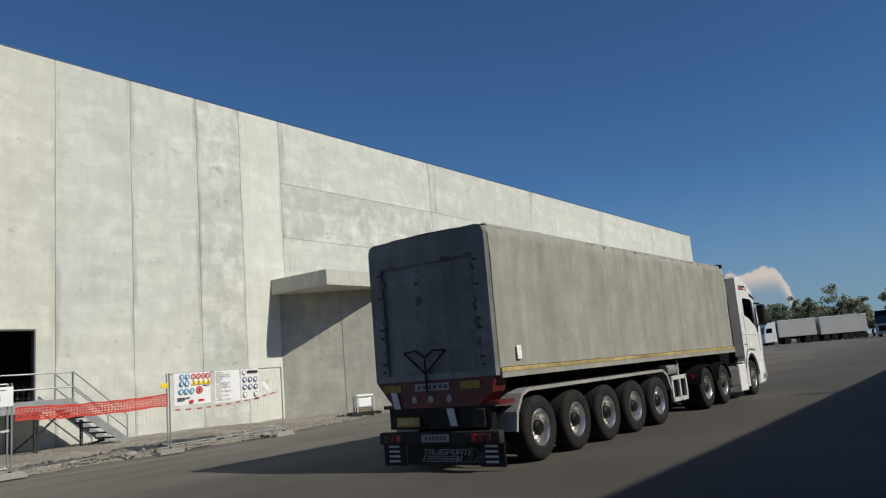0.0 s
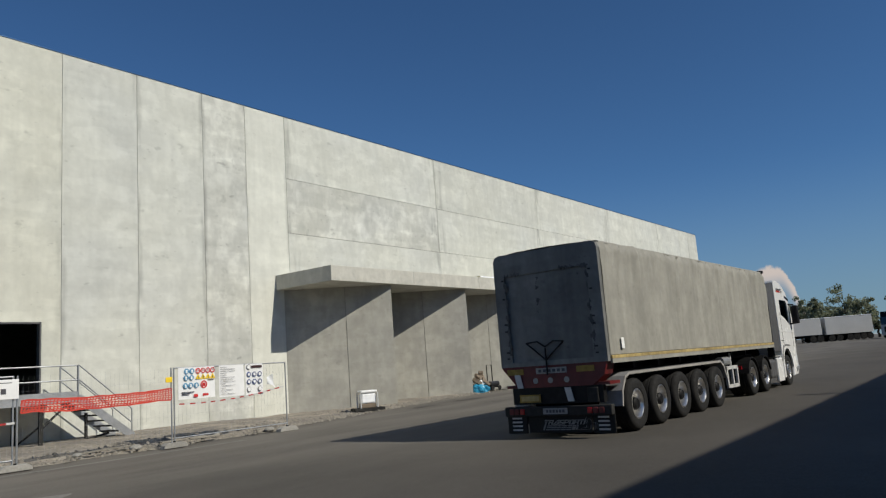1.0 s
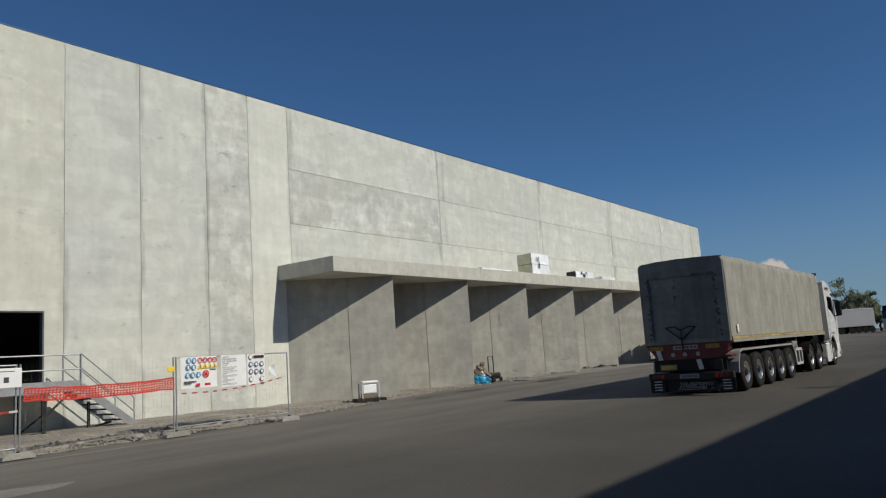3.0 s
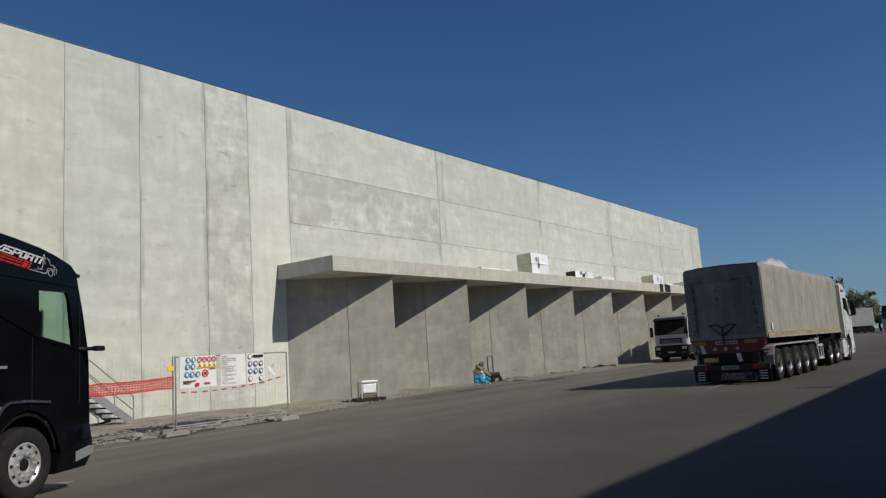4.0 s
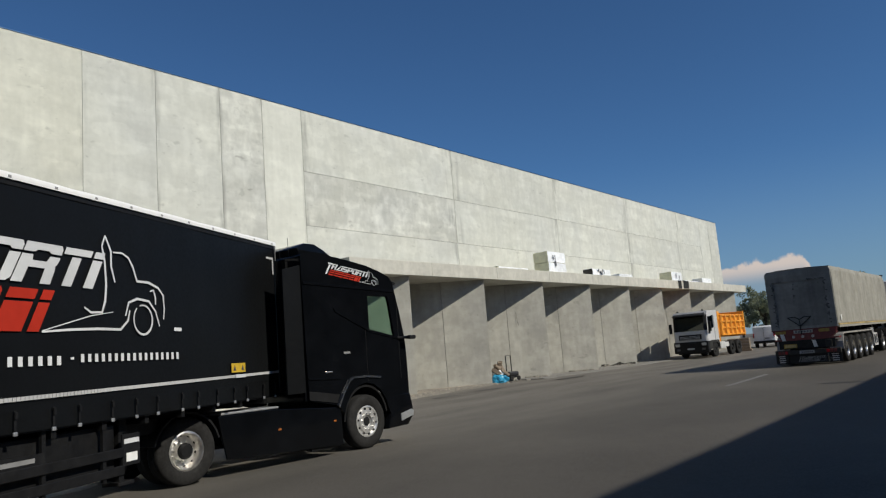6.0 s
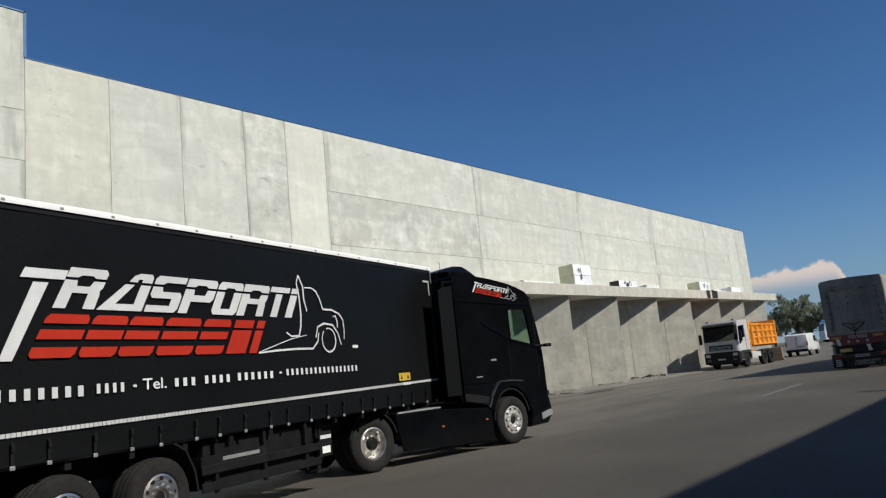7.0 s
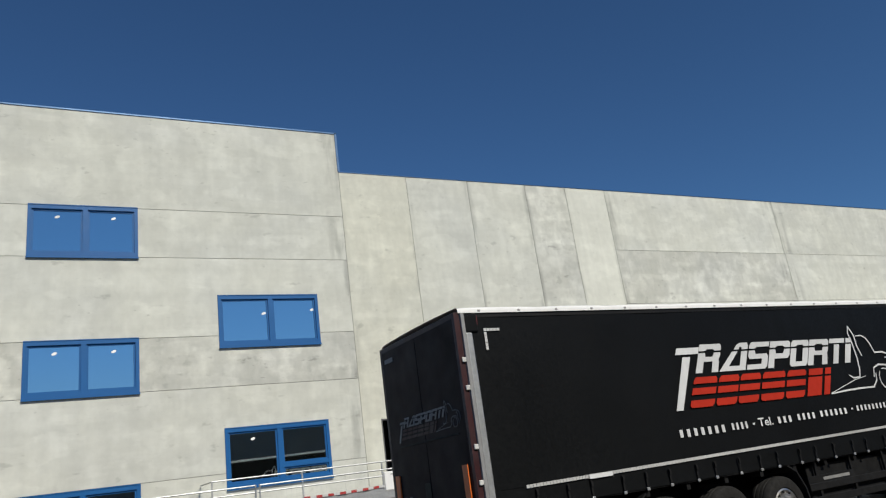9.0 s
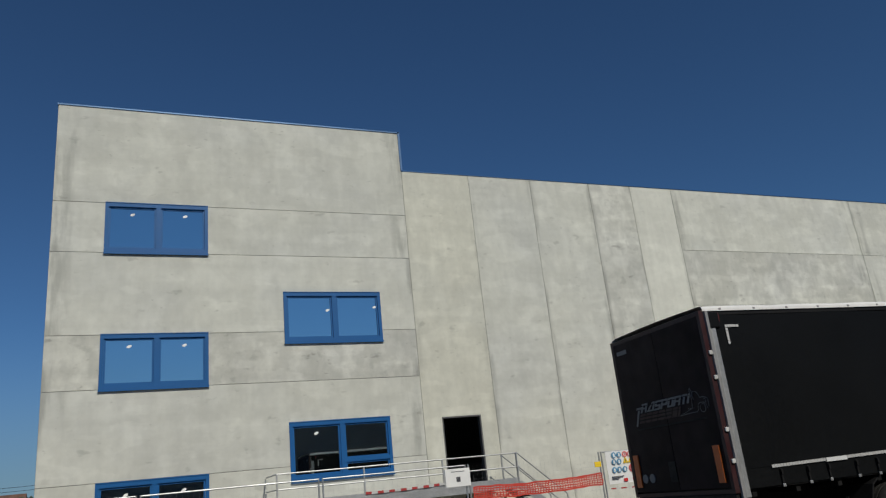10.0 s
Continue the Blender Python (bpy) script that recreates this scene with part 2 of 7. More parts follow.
M_CHASSIS = surface("dark_chassis_steel", (0.0075, 0.0075, 0.008), 0.6, grain=(9, 0.3), stain=(2, 0.3), spec=0.25)
M_DUST = surface("dusty_dark_plastic", (0.024, 0.0235, 0.022), 0.75, grain=(9, 0.25), stain=(1.5, 0.3), spec=0.25)
M_TYRE = surface("dusty_tyre_rubber", (0.0165, 0.016, 0.0155), 0.85, grain=(25, 0.25), stain=(3, 0.25), bump=(30, 0.2), spec=0.25)
M_CHROME = surface("polished_aluminium_rim", (0.78, 0.76, 0.73), 0.34, metal=1.0, grain=(14, 0.1), stain=(4, 0.15), bump=(30, 0.04))
M_FRONTRIM = surface("brushed_aluminium_rim", (0.7, 0.69, 0.67), 0.34, metal=0.7, grain=(14, 0.1), stain=(4, 0.15), bump=(30, 0.04))
M_POLISH = surface("mirror_polished_trim", (0.85, 0.85, 0.85), 0.24, metal=1.0, grain=(14, 0.05), stain=(4, 0.08), bump=(30, 0.02))
M_DARKHOLE = surface("black_gap", (0.004, 0.004, 0.004), 0.9)
M_ALU = surface("aluminium_profile", (0.42, 0.43, 0.44), 0.42, metal=0.6, grain=(20, 0.08), stain=(3, 0.1))
M_WHITEPAINT = surface("white_truck_paint", (0.84, 0.84, 0.83), 0.25, grain=(4, 0.03), stain=(0.8, 0.05), bump=(9, 0.01), coat=0.4)
M_GREYPLASTIC = surface("grey_fairing", (0.24, 0.24, 0.245), 0.5, grain=(9, 0.1), stain=(1, 0.12))
M_DARKGREY = surface("dark_grey_fairing", (0.085, 0.085, 0.088), 0.5, grain=(9, 0.1), stain=(1, 0.12))
M_LOGOWHITE = surface("white_print", (0.62, 0.63, 0.64), 0.5, grain=(9, 0.04), bump=(40, 0))
M_LOGORED = surface("red_print", (0.40, 0.027, 0.013), 0.6, grain=(9, 0.05), bump=(40, 0), spec=0.15)
M_FAINTWHITE = surface("faded_grey_print", (0.2, 0.2, 0.2), 0.6, bump=(40, 0))
M_FAINTRED = surface("faded_red_print", (0.04, 0.012, 0.012), 0.6, bump=(40, 0))
M_TAPE = surface("white_reflective_tape", (0.5, 0.5, 0.5), 0.4, grain=(30, 0.1), bump=(40, 0))
M_AMBER = surface("amber_marker", (0.3, 0.085, 0.012), 0.4, bump=(40, 0))
M_YELPLATE = surface("yellow_plate", (0.55, 0.36, 0.03), 0.45, grain=(9, 0.08), bump=(40, 0))
M_OLDPLATE = surface("dirty_yellow_plate", (0.3, 0.19, 0.03), 0.6, grain=(9, 0.2), stain=(5, 0.3), bump=(40, 0))
M_REFLECT = surface("orange_marker_plate", (0.72, 0.15, 0.022), 0.4, grain=(9, 0.1), bump=(40, 0))
M_REDLAMP = surface("red_lamp_lens", (0.3, 0.006, 0.01), 0.2, bump=(40, 0), coat=0.5)
M_REDSTEEL = surface("dirty_red_steel", (0.105, 0.01, 0.01), 0.5, grain=(6, 0.2), stain=(1.5, 0.3))
M_DARKRED = surface("dark_red_door_frame", (0.03, 0.004, 0.006), 0.5, grain=(6, 0.2), stain=(1.5, 0.2))
M_REARDOOR = surface("satin_black_rear_door", (0.026, 0.0175, 0.0175), 0.55, grain=(4, 0.2), stain=(0.8, 0.3), bump=(9, 0.03), spec=0.08)
M_TARP = surface("weathered_grey_tarpaulin", (0.285, 0.277, 0.243), 0.75, grain=(8, 0.05), stain=(0.5, 0.07), streak=0.12, bump=(6, 0.2), blotch=0.07, spots=0.12)
M_TAILGATE = surface("dark_grey_steel_tailgate", (0.125, 0.127, 0.122), 0.6, grain=(8, 0.1), stain=(0.9, 0.18), streak=0.2, bump=(12, 0.1), spots=0.55)
M_GREASE = surface("greasy_soot", (0.06, 0.06, 0.058), 0.6, grain=(9, 0.4), stain=(3, 0.4))
M_SIDEYEL = surface("faded_yellow_rail", (0.37, 0.28, 0.115), 0.65, grain=(9, 0.2), stain=(1.3, 0.35))
M_FENDER = surface("worn_grey_mudguard", (0.3, 0.29, 0.27), 0.6, grain=(9, 0.15), stain=(1, 0.2))
M_LIGHTGREY = surface("pale_grey_steel", (0.5, 0.5, 0.49), 0.5, grain=(9, 0.1), stain=(1, 0.12))
M_ORANGE = surface("orange_tipper_paint", (0.74, 0.29, 0.025), 0.5, grain=(6, 0.12), stain=(1.4, 0.2), streak=0.12)
M_GREYTRUCK = surface("silver_grey_cab_paint", (0.5, 0.5, 0.5), 0.4, grain=(6, 0.06), stain=(1, 0.1))
M_VAN = surface("white_van_paint", (0.7, 0.7, 0.7), 0.3, grain=(5, 0.04), stain=(0.8, 0.07), coat=0.3)
M_TRAILERWHITE = surface("white_trailer_panels", (0.66, 0.66, 0.64), 0.5, grain=(5, 0.05), stain=(0.5, 0.08), streak=0.08)
# white panels greyed: the shade on the box sides is in this colour
M_BOXSHADE = surface("grey_white_box_panels", (0.44, 0.44, 0.43), 0.55, grain=(5, 0.03), stain=(0.5, 0.05))
M_BARK = surface("tree_bark", (0.07, 0.055, 0.04), 0.95, grain=(9, 0.3))
# leaf green paled and greyed, with the distance haze mixed into the colour
M_LEAF = surface("green_foliage", (0.165, 0.19, 0.125), 0.7, grain=(1.2, 0.35), stain=(0.4, 0.35), bump=(40, 0))


def let_light_through(m, colour, share):
    """Thin leaves also pass light on."""
    n, k = m.node_tree.nodes, m.node_tree.links
    tr = n.new("ShaderNodeBsdfTranslucent")
    tr.inputs["Color"].default_value = (*colour, 1)
    mix = n.new("ShaderNodeMixShader")
    mix.inputs[0].default_value = share
    k.new(n["Principled BSDF"].outputs[0], mix.inputs[1])
    k.new(tr.outputs[0], mix.inputs[2])
    k.new(mix.outputs[0], n["Material Output"].inputs["Surface"])


let_light_through(M_LEAF, (0.33, 0.35, 0.23), 0.5)
M_CYAN = surface("blue_plastic_bag", (0.02, 0.25, 0.42), 0.4, grain=(9, 0.2), bump=(9, 0.6))
M_CARD = surface("brown_cardboard", (0.21, 0.165, 0.12), 0.85, grain=(9, 0.1), stain=(3, 0.15))
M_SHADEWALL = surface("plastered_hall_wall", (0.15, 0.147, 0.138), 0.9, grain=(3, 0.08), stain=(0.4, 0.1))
M_PLASTER = surface("ochre_plaster", (0.34, 0.27, 0.19), 0.9, grain=(5, 0.08), stain=(0.5, 0.12))
M_TILE = surface("red_brown_roof_tiles", (0.16, 0.085, 0.06), 0.85, grain=(4, 0.2), stain=(0.6, 0.2))
M_ROOF = surface("roof_felt", (0.15, 0.15, 0.15), 0.9)
M_BLUEMETAL = surface("blue_coping_sheet", (0.03, 0.09, 0.2), 0.4, metal=0.3)


# ---- mesh helpers ----
def part(name, bm, material, parent=None, label="", smooth=None):
    """Links a bmesh as one mesh object under a thing or a part."""
    bmesh.ops.recalc_face_normals(bm, faces=bm.faces)
    me = bpy.data.meshes.new(name)
    bm.to_mesh(me)
    bm.free()
    me.materials.append(material)
    if smooth:
        me.polygons.foreach_set("use_smooth", [True] * len(me.polygons))
        me.set_sharp_from_angle(angle=radians(smooth))
    ob = new(name, me)
    if parent:
        ob.parent = parent
    if label:
        ob["label"] = label
    return ob


def again(ob, parent, m=None, name=None):
    """One more object on the same mesh."""
    o = new(name or ob.name.split(".")[0], ob.data)
    o.parent = parent
    if m:
        o.matrix_basis = m
    return o


def thing(name, m, label, category, group="", kind=""):
    ob = new(name)
    ob.empty_display_size = 0.2
    ob.matrix_basis = m
    return tagged(ob, label, category, group, kind)


def box(bm, x0, x1, y0, y1, z0, z1, r=0.0, m=None):
    vs = [bm.verts.new(p) for p in ((x0, y0, z0), (x1, y0, z0), (x1, y1, z0), (x0, y1, z0), (x0, y0, z1), (x1, y0, z1), (x1, y1, z1), (x0, y1, z1))]
    fs = [bm.faces.new([vs[i] for i in q]) for q in ((3, 2, 1, 0), (4, 5, 6, 7), (0, 1, 5, 4), (1, 2, 6, 5), (2, 3, 7, 6), (3, 0, 4, 7))]
    if m:
        bmesh.ops.transform(bm, matrix=m, verts=vs)
    if r:
        bmesh.ops.bevel(bm, geom=list({e for f in fs for e in f.edges}), offset=r, segments=2, affect="EDGES", profile=0.5)
    return bm


def B(*a, **k):
    return box(bmesh.new(), *a, **k)


def prism(bm, pts, y0, y1, r=0.0, axis="y", seg=2):
    """Extrudes an outline in (x, z) along y, or in (y, z) along x, or in (x, y) along z."""
    def at(p, d):
        return {"y": (p[0], d, p[1]), "x": (d, p[0], p[1]), "z": (p[0], p[1], d)}[axis]
    a = [bm.verts.new(at(p, y0)) for p in pts]
    b = [bm.verts.new(at(p, y1)) for p in pts]
    n = len(pts)
    fs = [bm.faces.new(a), bm.faces.new(b[::-1])] + [bm.faces.new((a[i], b[i], b[(i + 1) % n], a[(i + 1) % n])) for i in range(n)]
    if r:
        bmesh.ops.recalc_face_normals(bm, faces=fs)
        bmesh.ops.bevel(bm, geom=list(set(fs[0].edges) | set(fs[1].edges)), offset=r, segments=seg, affect="EDGES", profile=0.5)
    return bm


def holed(bm, outer, holes, y0, y1):
    """A plate in the x-z plane with openings, between y0 and y1."""
    edges = []
    for loop in (outer, *holes):
        vs = [bm.verts.new((p[0], y0, p[1])) for p in loop]
        edges += [bm.edges.new((vs[i], vs[(i + 1) % len(vs)])) for i in range(len(vs))]
    made = bmesh.ops.triangle_fill(bm, edges=edges, use_beauty=True, use_dissolve=False)
    faces = [g for g in made["geom"] if isinstance(g, bmesh.types.BMFace)]
    ext = bmesh.ops.extrude_face_region(bm, geom=faces)
    bmesh.ops.translate(bm, vec=(0, y1 - y0, 0), verts=[g for g in ext["geom"] if isinstance(g, bmesh.types.BMVert)])
    return bm


def strip(bm, pts, y0, y1, th):
    """A bent sheet: a polyline in (x, z), thickened to its right side."""
    n = len(pts)
    nor = []
    for i in range(n):
        a, b = pts[max(0, i - 1)], pts[min(n - 1, i + 1)]
        d = Vector((b[0] - a[0], b[1] - a[1])).normalized()
        nor.append((d.y, -d.x))
    ring = [[bm.verts.new((p[0] + s * th * q[0], y, p[1] + s * th * q[1])) for s, y in ((0, y0), (0, y1), (1, y1), (1, y0))] for p, q in zip(pts, nor)]
    for i in range(n - 1):
        for j in range(4):
            bm.faces.new((ring[i][j], ring[i][(j + 1) % 4], ring[i + 1][(j + 1) % 4], ring[i + 1][j]))
    bm.faces.new(ring[0])
    bm.faces.new(ring[-1])
    return bm


def tube(bm, pts, r, seg=8, flat=None):
    """A round bar along a polyline."""
    pts = [Vector(p) for p in pts]
    rings = []
    for i, p in enumerate(pts):
        d = (pts[min(i + 1, len(pts) - 1)] - pts[max(i - 1, 0)]).normalized()
        a = d.orthogonal().normalized() if abs(d.z) > 0.9 else d.cross(Vector((0, 0, 1))).normalized()
        b = d.cross(a)
        rings.append([bm.verts.new(p + r * (math.cos(w) * a + math.sin(w) * b)) for w in (2 * math.pi * j / seg for j in range(seg))])
    for q, s in zip(rings, rings[1:]):
        for j in range(seg):
            bm.faces.new((q[j], q[(j + 1) % seg], s[(j + 1) % seg], s[j]))
    bm.faces.new(rings[0])
    bm.faces.new(rings[-1])
    return bm


def lathe(bm, prof, seg=32):
    """Turns (radius, y) pairs round the y axis."""
    rings = []
    for r, y in prof:
        if r < 1e-4:
            rings.append([bm.verts.new((0, y, 0))] * seg)
        else:
            rings.append([bm.verts.new((r * math.cos(2 * math.pi * j / seg), y, r * math.sin(2 * math.pi * j / seg))) for j in range(seg)])
    for q, s in zip(rings, rings[1:]):
        for j in range(seg):
            f = []
            for v in (q[j], q[(j + 1) % seg], s[(j + 1) % seg], s[j]):
                if v not in f:
                    f.append(v)
            if len(f) > 2:
                bm.faces.new(f)
    return bm


def grid(bm, u0, u1, nu, v0, v1, nv, fn):
    """A sheet of points fn(u, v)."""
    vs = [[bm.verts.new(fn(u0 + (u1 - u0) * i / nu, v0 + (v1 - v0) * j / nv)) for j in range(nv + 1)] for i in range(nu + 1)]
    for i in range(nu):
        for j in range(nv):
            bm.faces.new((vs[i][j], vs[i + 1][j], vs[i + 1][j + 1], vs[i][j + 1]))
    return bm


def ease(v, lo, hi):
    t = min(1.0, max(0.0, (v - lo) / (hi - lo)))
    return t * t * (3 - 2 * t)


def ground_z(x, y=8.0):
    """The yard is level near the eye, rises gently far off and falls a little towards the loading bays."""
    t = min(max(0.0, x - 12.0), 125.0)
    rise = 0.0088 * t * t / (t + 4.0) if t else 0.0
    return rise - 0.12 * ease(x, 30, 46) * (1 - ease(x, 80, 110)) * ease(y, 10, 18)


# ---- the yard ----
def yard():
    def at(x, y):
        return (x, y, ground_z(x, y))
    bm = bmesh.new()
    xs = [-1500, -400, -120, -40, -10, 0, 10] + [12 + 3 * i for i in range(12)] + [50, 60, 75, 95, 120, 160, 220, 400, 900, 2500]
    ys = [-1500, -300, -80, -30, -8, 0, 8, 10, 12, 14, 16, 18, 26, 40, 80, 200, 600, 2000]
    vs = [[bm.verts.new(at(x, y)) for y in ys] for x in xs]
    for i in range(len(xs) - 1):
        for j in range(len(ys) - 1):
            bm.faces.new((vs[i][j], vs[i + 1][j], vs[i + 1][j + 1], vs[i][j + 1]))
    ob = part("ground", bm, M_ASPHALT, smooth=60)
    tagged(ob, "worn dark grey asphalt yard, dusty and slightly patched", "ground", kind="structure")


def edge_y(x):
    """Where the asphalt ends and the rubble begins."""
    return 18.4 + 0.2 * max(0.0, min(x, 36) - 14) + 0.35 * noise.noise((x * 0.35, 3.1, 0)) + 0.15 * noise.noise((x * 1.7, 9.1, 0))


def verge():
    def at(x, v):
        y0 = edge_y(x)
        y = y0 + (25.3 - y0) * v
        low = max(0.3, min(1.0, (22 - x) / 5))
        rise = (min(1.0, v * 5) * 0.13 + 0.05) * low
        bump = 0.05 * noise.noise((x * 1.3, y * 1.3, 0)) + 0.018 * noise.noise((x * 4, y * 4, 2))
        return (x, y, ground_z(x, y) + (-0.03 if v == 0 else rise * (0.1 + 0.9 * min(1, v * 4)) + bump * (0.4 + 0.6 * low) * min(1, 0.25 + v * 6)))
    bm = grid(bmesh.new(), -14, 34, 240, 0, 1, 26, at)
    tagged(part("rubble_verge", bm, M_DIRT, smooth=80), "dusty strip of earth and rubble along the hall wall", "verge", kind="structure")

    def far(x, v):
        y0 = 20.0 + 0.25 * noise.noise((x * 0.4, 7.7, 0))
        return (x, y0 + (25.2 - y0) * v, ground_z(x, 20) + (-0.03 if v == 0 else 0.035 + 0.03 * noise.noise((x * 2, v * 8, 0))))
    bm = grid(bmesh.new(), 34, 84, 150, 0, 1, 8, far)
    tagged(part("concrete_apron", bm, M_KERB, smooth=80), "dirty concrete apron at the foot of the loading bays", "apron", kind="structure")


def stones():
    rng = random.Random(7)
    bm = bmesh.new()
    for i in range(3600):
        x = rng.uniform(2, 34)
        v = rng.random() ** 1.6
        y0 = edge_y(x)
        y = y0 - 0.15 + (22.5 - y0) * v
        s = rng.choice((0.012, 0.015, 0.02, 0.02, 0.03, 0.03, 0.045, 0.06)) * rng.uniform(0.7, 1.3)
        if i > 2900:
            x = rng.uniform(26, 56)
            y = 21.3 + 0.5 * rng.random() ** 2 - 0.3 * rng.random()
            v = 0.0
        z = ground_z(x, y) + (0.05 + 0.1 * min(1, v * 4)) * max(0.3, min(1.0, (22 - x) / 5))
        made = bmesh.ops.create_icosphere(bm, subdivisions=1, radius=s)["verts"] if i < 60 else None
        if made is None:
            q = [bm.verts.new((x + s * a, y + s * b, z + s * c)) for a, b, c in ((-1, -0.6, -0.5), (0.9, -0.8, -0.5), (0.3, 1, -0.5), (0.1, 0.1, 0.8), (-0.6, 0.5, 0.5))]
            for t in ((0, 1, 3), (1, 2, 3), (2, 0, 4), (2, 4, 3), (0, 3, 4)):
                bm.faces.new([q[k] for k in t])
        else:
            for w in made:
                w.co = Vector((w.co.x * 1.3, w.co.y, w.co.z * 0.7)) * (1 + 0.4 * noise.noise(w.co * 30 + Vector((i, 0, 0)))) + Vector((x, y, z))
    tagged(part("rubble_stones", bm, M_STONE), "scattered broken stones and lumps of mortar", "rubble", kind="stuff")


def markings():
    bm = grid(bmesh.new(), 23.6, 28.5, 12, 7.6, 7.8, 2, lambda u, v: (u, v + 0.03 * (u - 23), ground_z(u) + 0.008))
    tagged(part("lane_marking", bm, M_LINE), "worn white painted lane line on asphalt", "road marking", kind="structure")
    bm = grid(bmesh.new(), 2.0, 15.5, 40, 0, 1, 1, lambda u, v: (u, 17.2 + 0.05 * noise.noise((u, 0, 0)) + 0.22 * v, 0.006))
    tagged(part("edge_strip", bm, M_KERB), "pale dusty concrete edge strip beside the asphalt", "edging", kind="structure")


def patches():
    for i, (x, y, w, d) in enumerate(((4.8, 12.6, 1.6, 0.5), (27.5, 19.2, 1.2, 0.35), (24.0, 19.0, 0.9, 0.25), (33.5, 18.6, 1.5, 0.3))):
        bm = bmesh.new()
        c = [bm.verts.new((x + w * math.cos(a) * (1 + 0.3 * noise.noise((math.cos(a) * 2, math.sin(a) * 2, i))), y + d * math.sin(a) * (1 + 0.3 * noise.noise((math.sin(a) * 2, i, 4))), ground_z(x) + 0.006)) for a in (2 * math.pi * j / 28 for j in range(28))]
        bm.faces.new(c)
        ob = part("ground_stain", bm, M_KERB if i == 0 else M_OIL)
        tagged(ob, "pale dusty patch on the asphalt" if i == 0 else "dark oily stain on the asphalt", "stain", kind="structure")


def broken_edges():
    """Dark strips painted as shaded gaps under the bay walls, and broken concrete."""
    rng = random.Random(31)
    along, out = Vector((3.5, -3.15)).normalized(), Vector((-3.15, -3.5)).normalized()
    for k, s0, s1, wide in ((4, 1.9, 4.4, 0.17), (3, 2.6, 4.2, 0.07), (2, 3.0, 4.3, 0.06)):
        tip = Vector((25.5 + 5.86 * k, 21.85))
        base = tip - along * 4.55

        # thin dark strip before the wall face; the undercut's shade is its colour
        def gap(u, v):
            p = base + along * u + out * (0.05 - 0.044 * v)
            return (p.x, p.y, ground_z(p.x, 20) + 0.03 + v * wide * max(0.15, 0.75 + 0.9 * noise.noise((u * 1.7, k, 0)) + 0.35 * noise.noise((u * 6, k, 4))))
        tagged(part("edge_gap", grid(bmesh.new(), s0, s1, 30, 0, 1, 1, gap), M_GAPSHADE), "dark strip painted as the shaded gap under the bay wall", "gap", kind="structure")
        bm = bmesh.new()
        for i in range(26):
            p = base + along * rng.uniform(s0, s1) + out * rng.uniform(0.12, 0.5)
            r = rng.uniform(0.03, 0.085)
            z = ground_z(p.x, 20) + 0.07
            q = [bm.verts.new((p.x + r * a * rng.uniform(0.7, 1.5), p.y + r * b, z + r * c)) for a, b, c in ((-1, -0.6, -0.5), (0.9, -0.8, -0.5), (0.3, 1, -0.5), (0.1, 0.1, 0.7), (-0.6, 0.5, 0.4))]
            for t in ((0, 1, 3), (1, 2, 3), (2, 0, 4), (2, 4, 3), (0, 3, 4)):
                bm.faces.new([q[j] for j in t])
        tagged(part("broken_concrete", bm, M_STONE), "loose broken concrete beside the gap", "rubble", kind="stuff")


# ---- the hall ----
WALL_Y = 25.0
TOP = 13.46
X0, X1, X2, X3, X4, X5 = 9.45, 12.29, 15.10, 17.99, 20.15, 22.38
LONG = (22.38, 33.65, 45.38, 56.92, 68.3, 74.2)
END = 79.64
DOOR = (10.14, 11.66, 1.64, 4.0)
OX0, OTOP = -2.54, 15.09
BANDS = (15.09, 11.62, 9.90, 7.19, 5.49, 2.76, 0.95, -0.3)
WINDOWS = ((-0.99, 2.23, 9.87, 11.65), (-0.99, 2.23, 5.45, 7.22), (4.70, 8.18, 6.78, 8.59), (4.74, 8.21, 2.25, 4.16), (-0.97, 2.23, 0.95, 2.76))
GAP = 0.009


def slab(x0, x1, z0, z1, holes, mat, parent, depth=0.22):
    """One precast panel, cut round any opening."""
    xs, zs = {x0, x1}, {z0, z1}
    for a, b, c, d in holes:
        xs |= {min(max(v, x0), x1) for v in (a, b)}
        zs |= {min(max(v, z0), z1) for v in (c, d)}
    xs, zs = sorted(xs), sorted(zs)
    bm = bmesh.new()
    cells = {}
    for i in range(len(xs) - 1):
        for j in range(len(zs) - 1):
            cx, cz = (xs[i] + xs[i + 1]) / 2, (zs[j] + zs[j + 1]) / 2
            if not any(a < cx < b and c < cz < d for a, b, c, d in holes):
                cells[i, j] = True
    pt = {}

    def v(i, j, y):
        if (i, j, y) not in pt:
            pt[i, j, y] = bm.verts.new((xs[i] - x0, y, zs[j] - z0))
        return pt[i, j, y]
    for i, j in cells:
        bm.faces.new((v(i, j, 0), v(i + 1, j, 0), v(i + 1, j + 1, 0), v(i, j + 1, 0)))
        bm.faces.new((v(i, j, depth), v(i, j + 1, depth), v(i + 1, j + 1, depth), v(i + 1, j, depth)))
        for (di, dj), (p, q) in (((-1, 0), ((0, 0), (0, 1))), ((1, 0), ((1, 0), (1, 1))), ((0, -1), ((0, 0), (1, 0))), ((0, 1), ((0, 1), (1, 1)))):
            if (i + di, j + dj) not in cells:
                bm.faces.new((v(i + p[0], j + p[1], 0), v(i + q[0], j + q[1], 0), v(i + q[0], j + q[1], depth), v(i + p[0], j + p[1], depth)))
    ob = part("panel", bm, mat, parent)
    ob.location = (x0, WALL_Y, z0)
    return ob


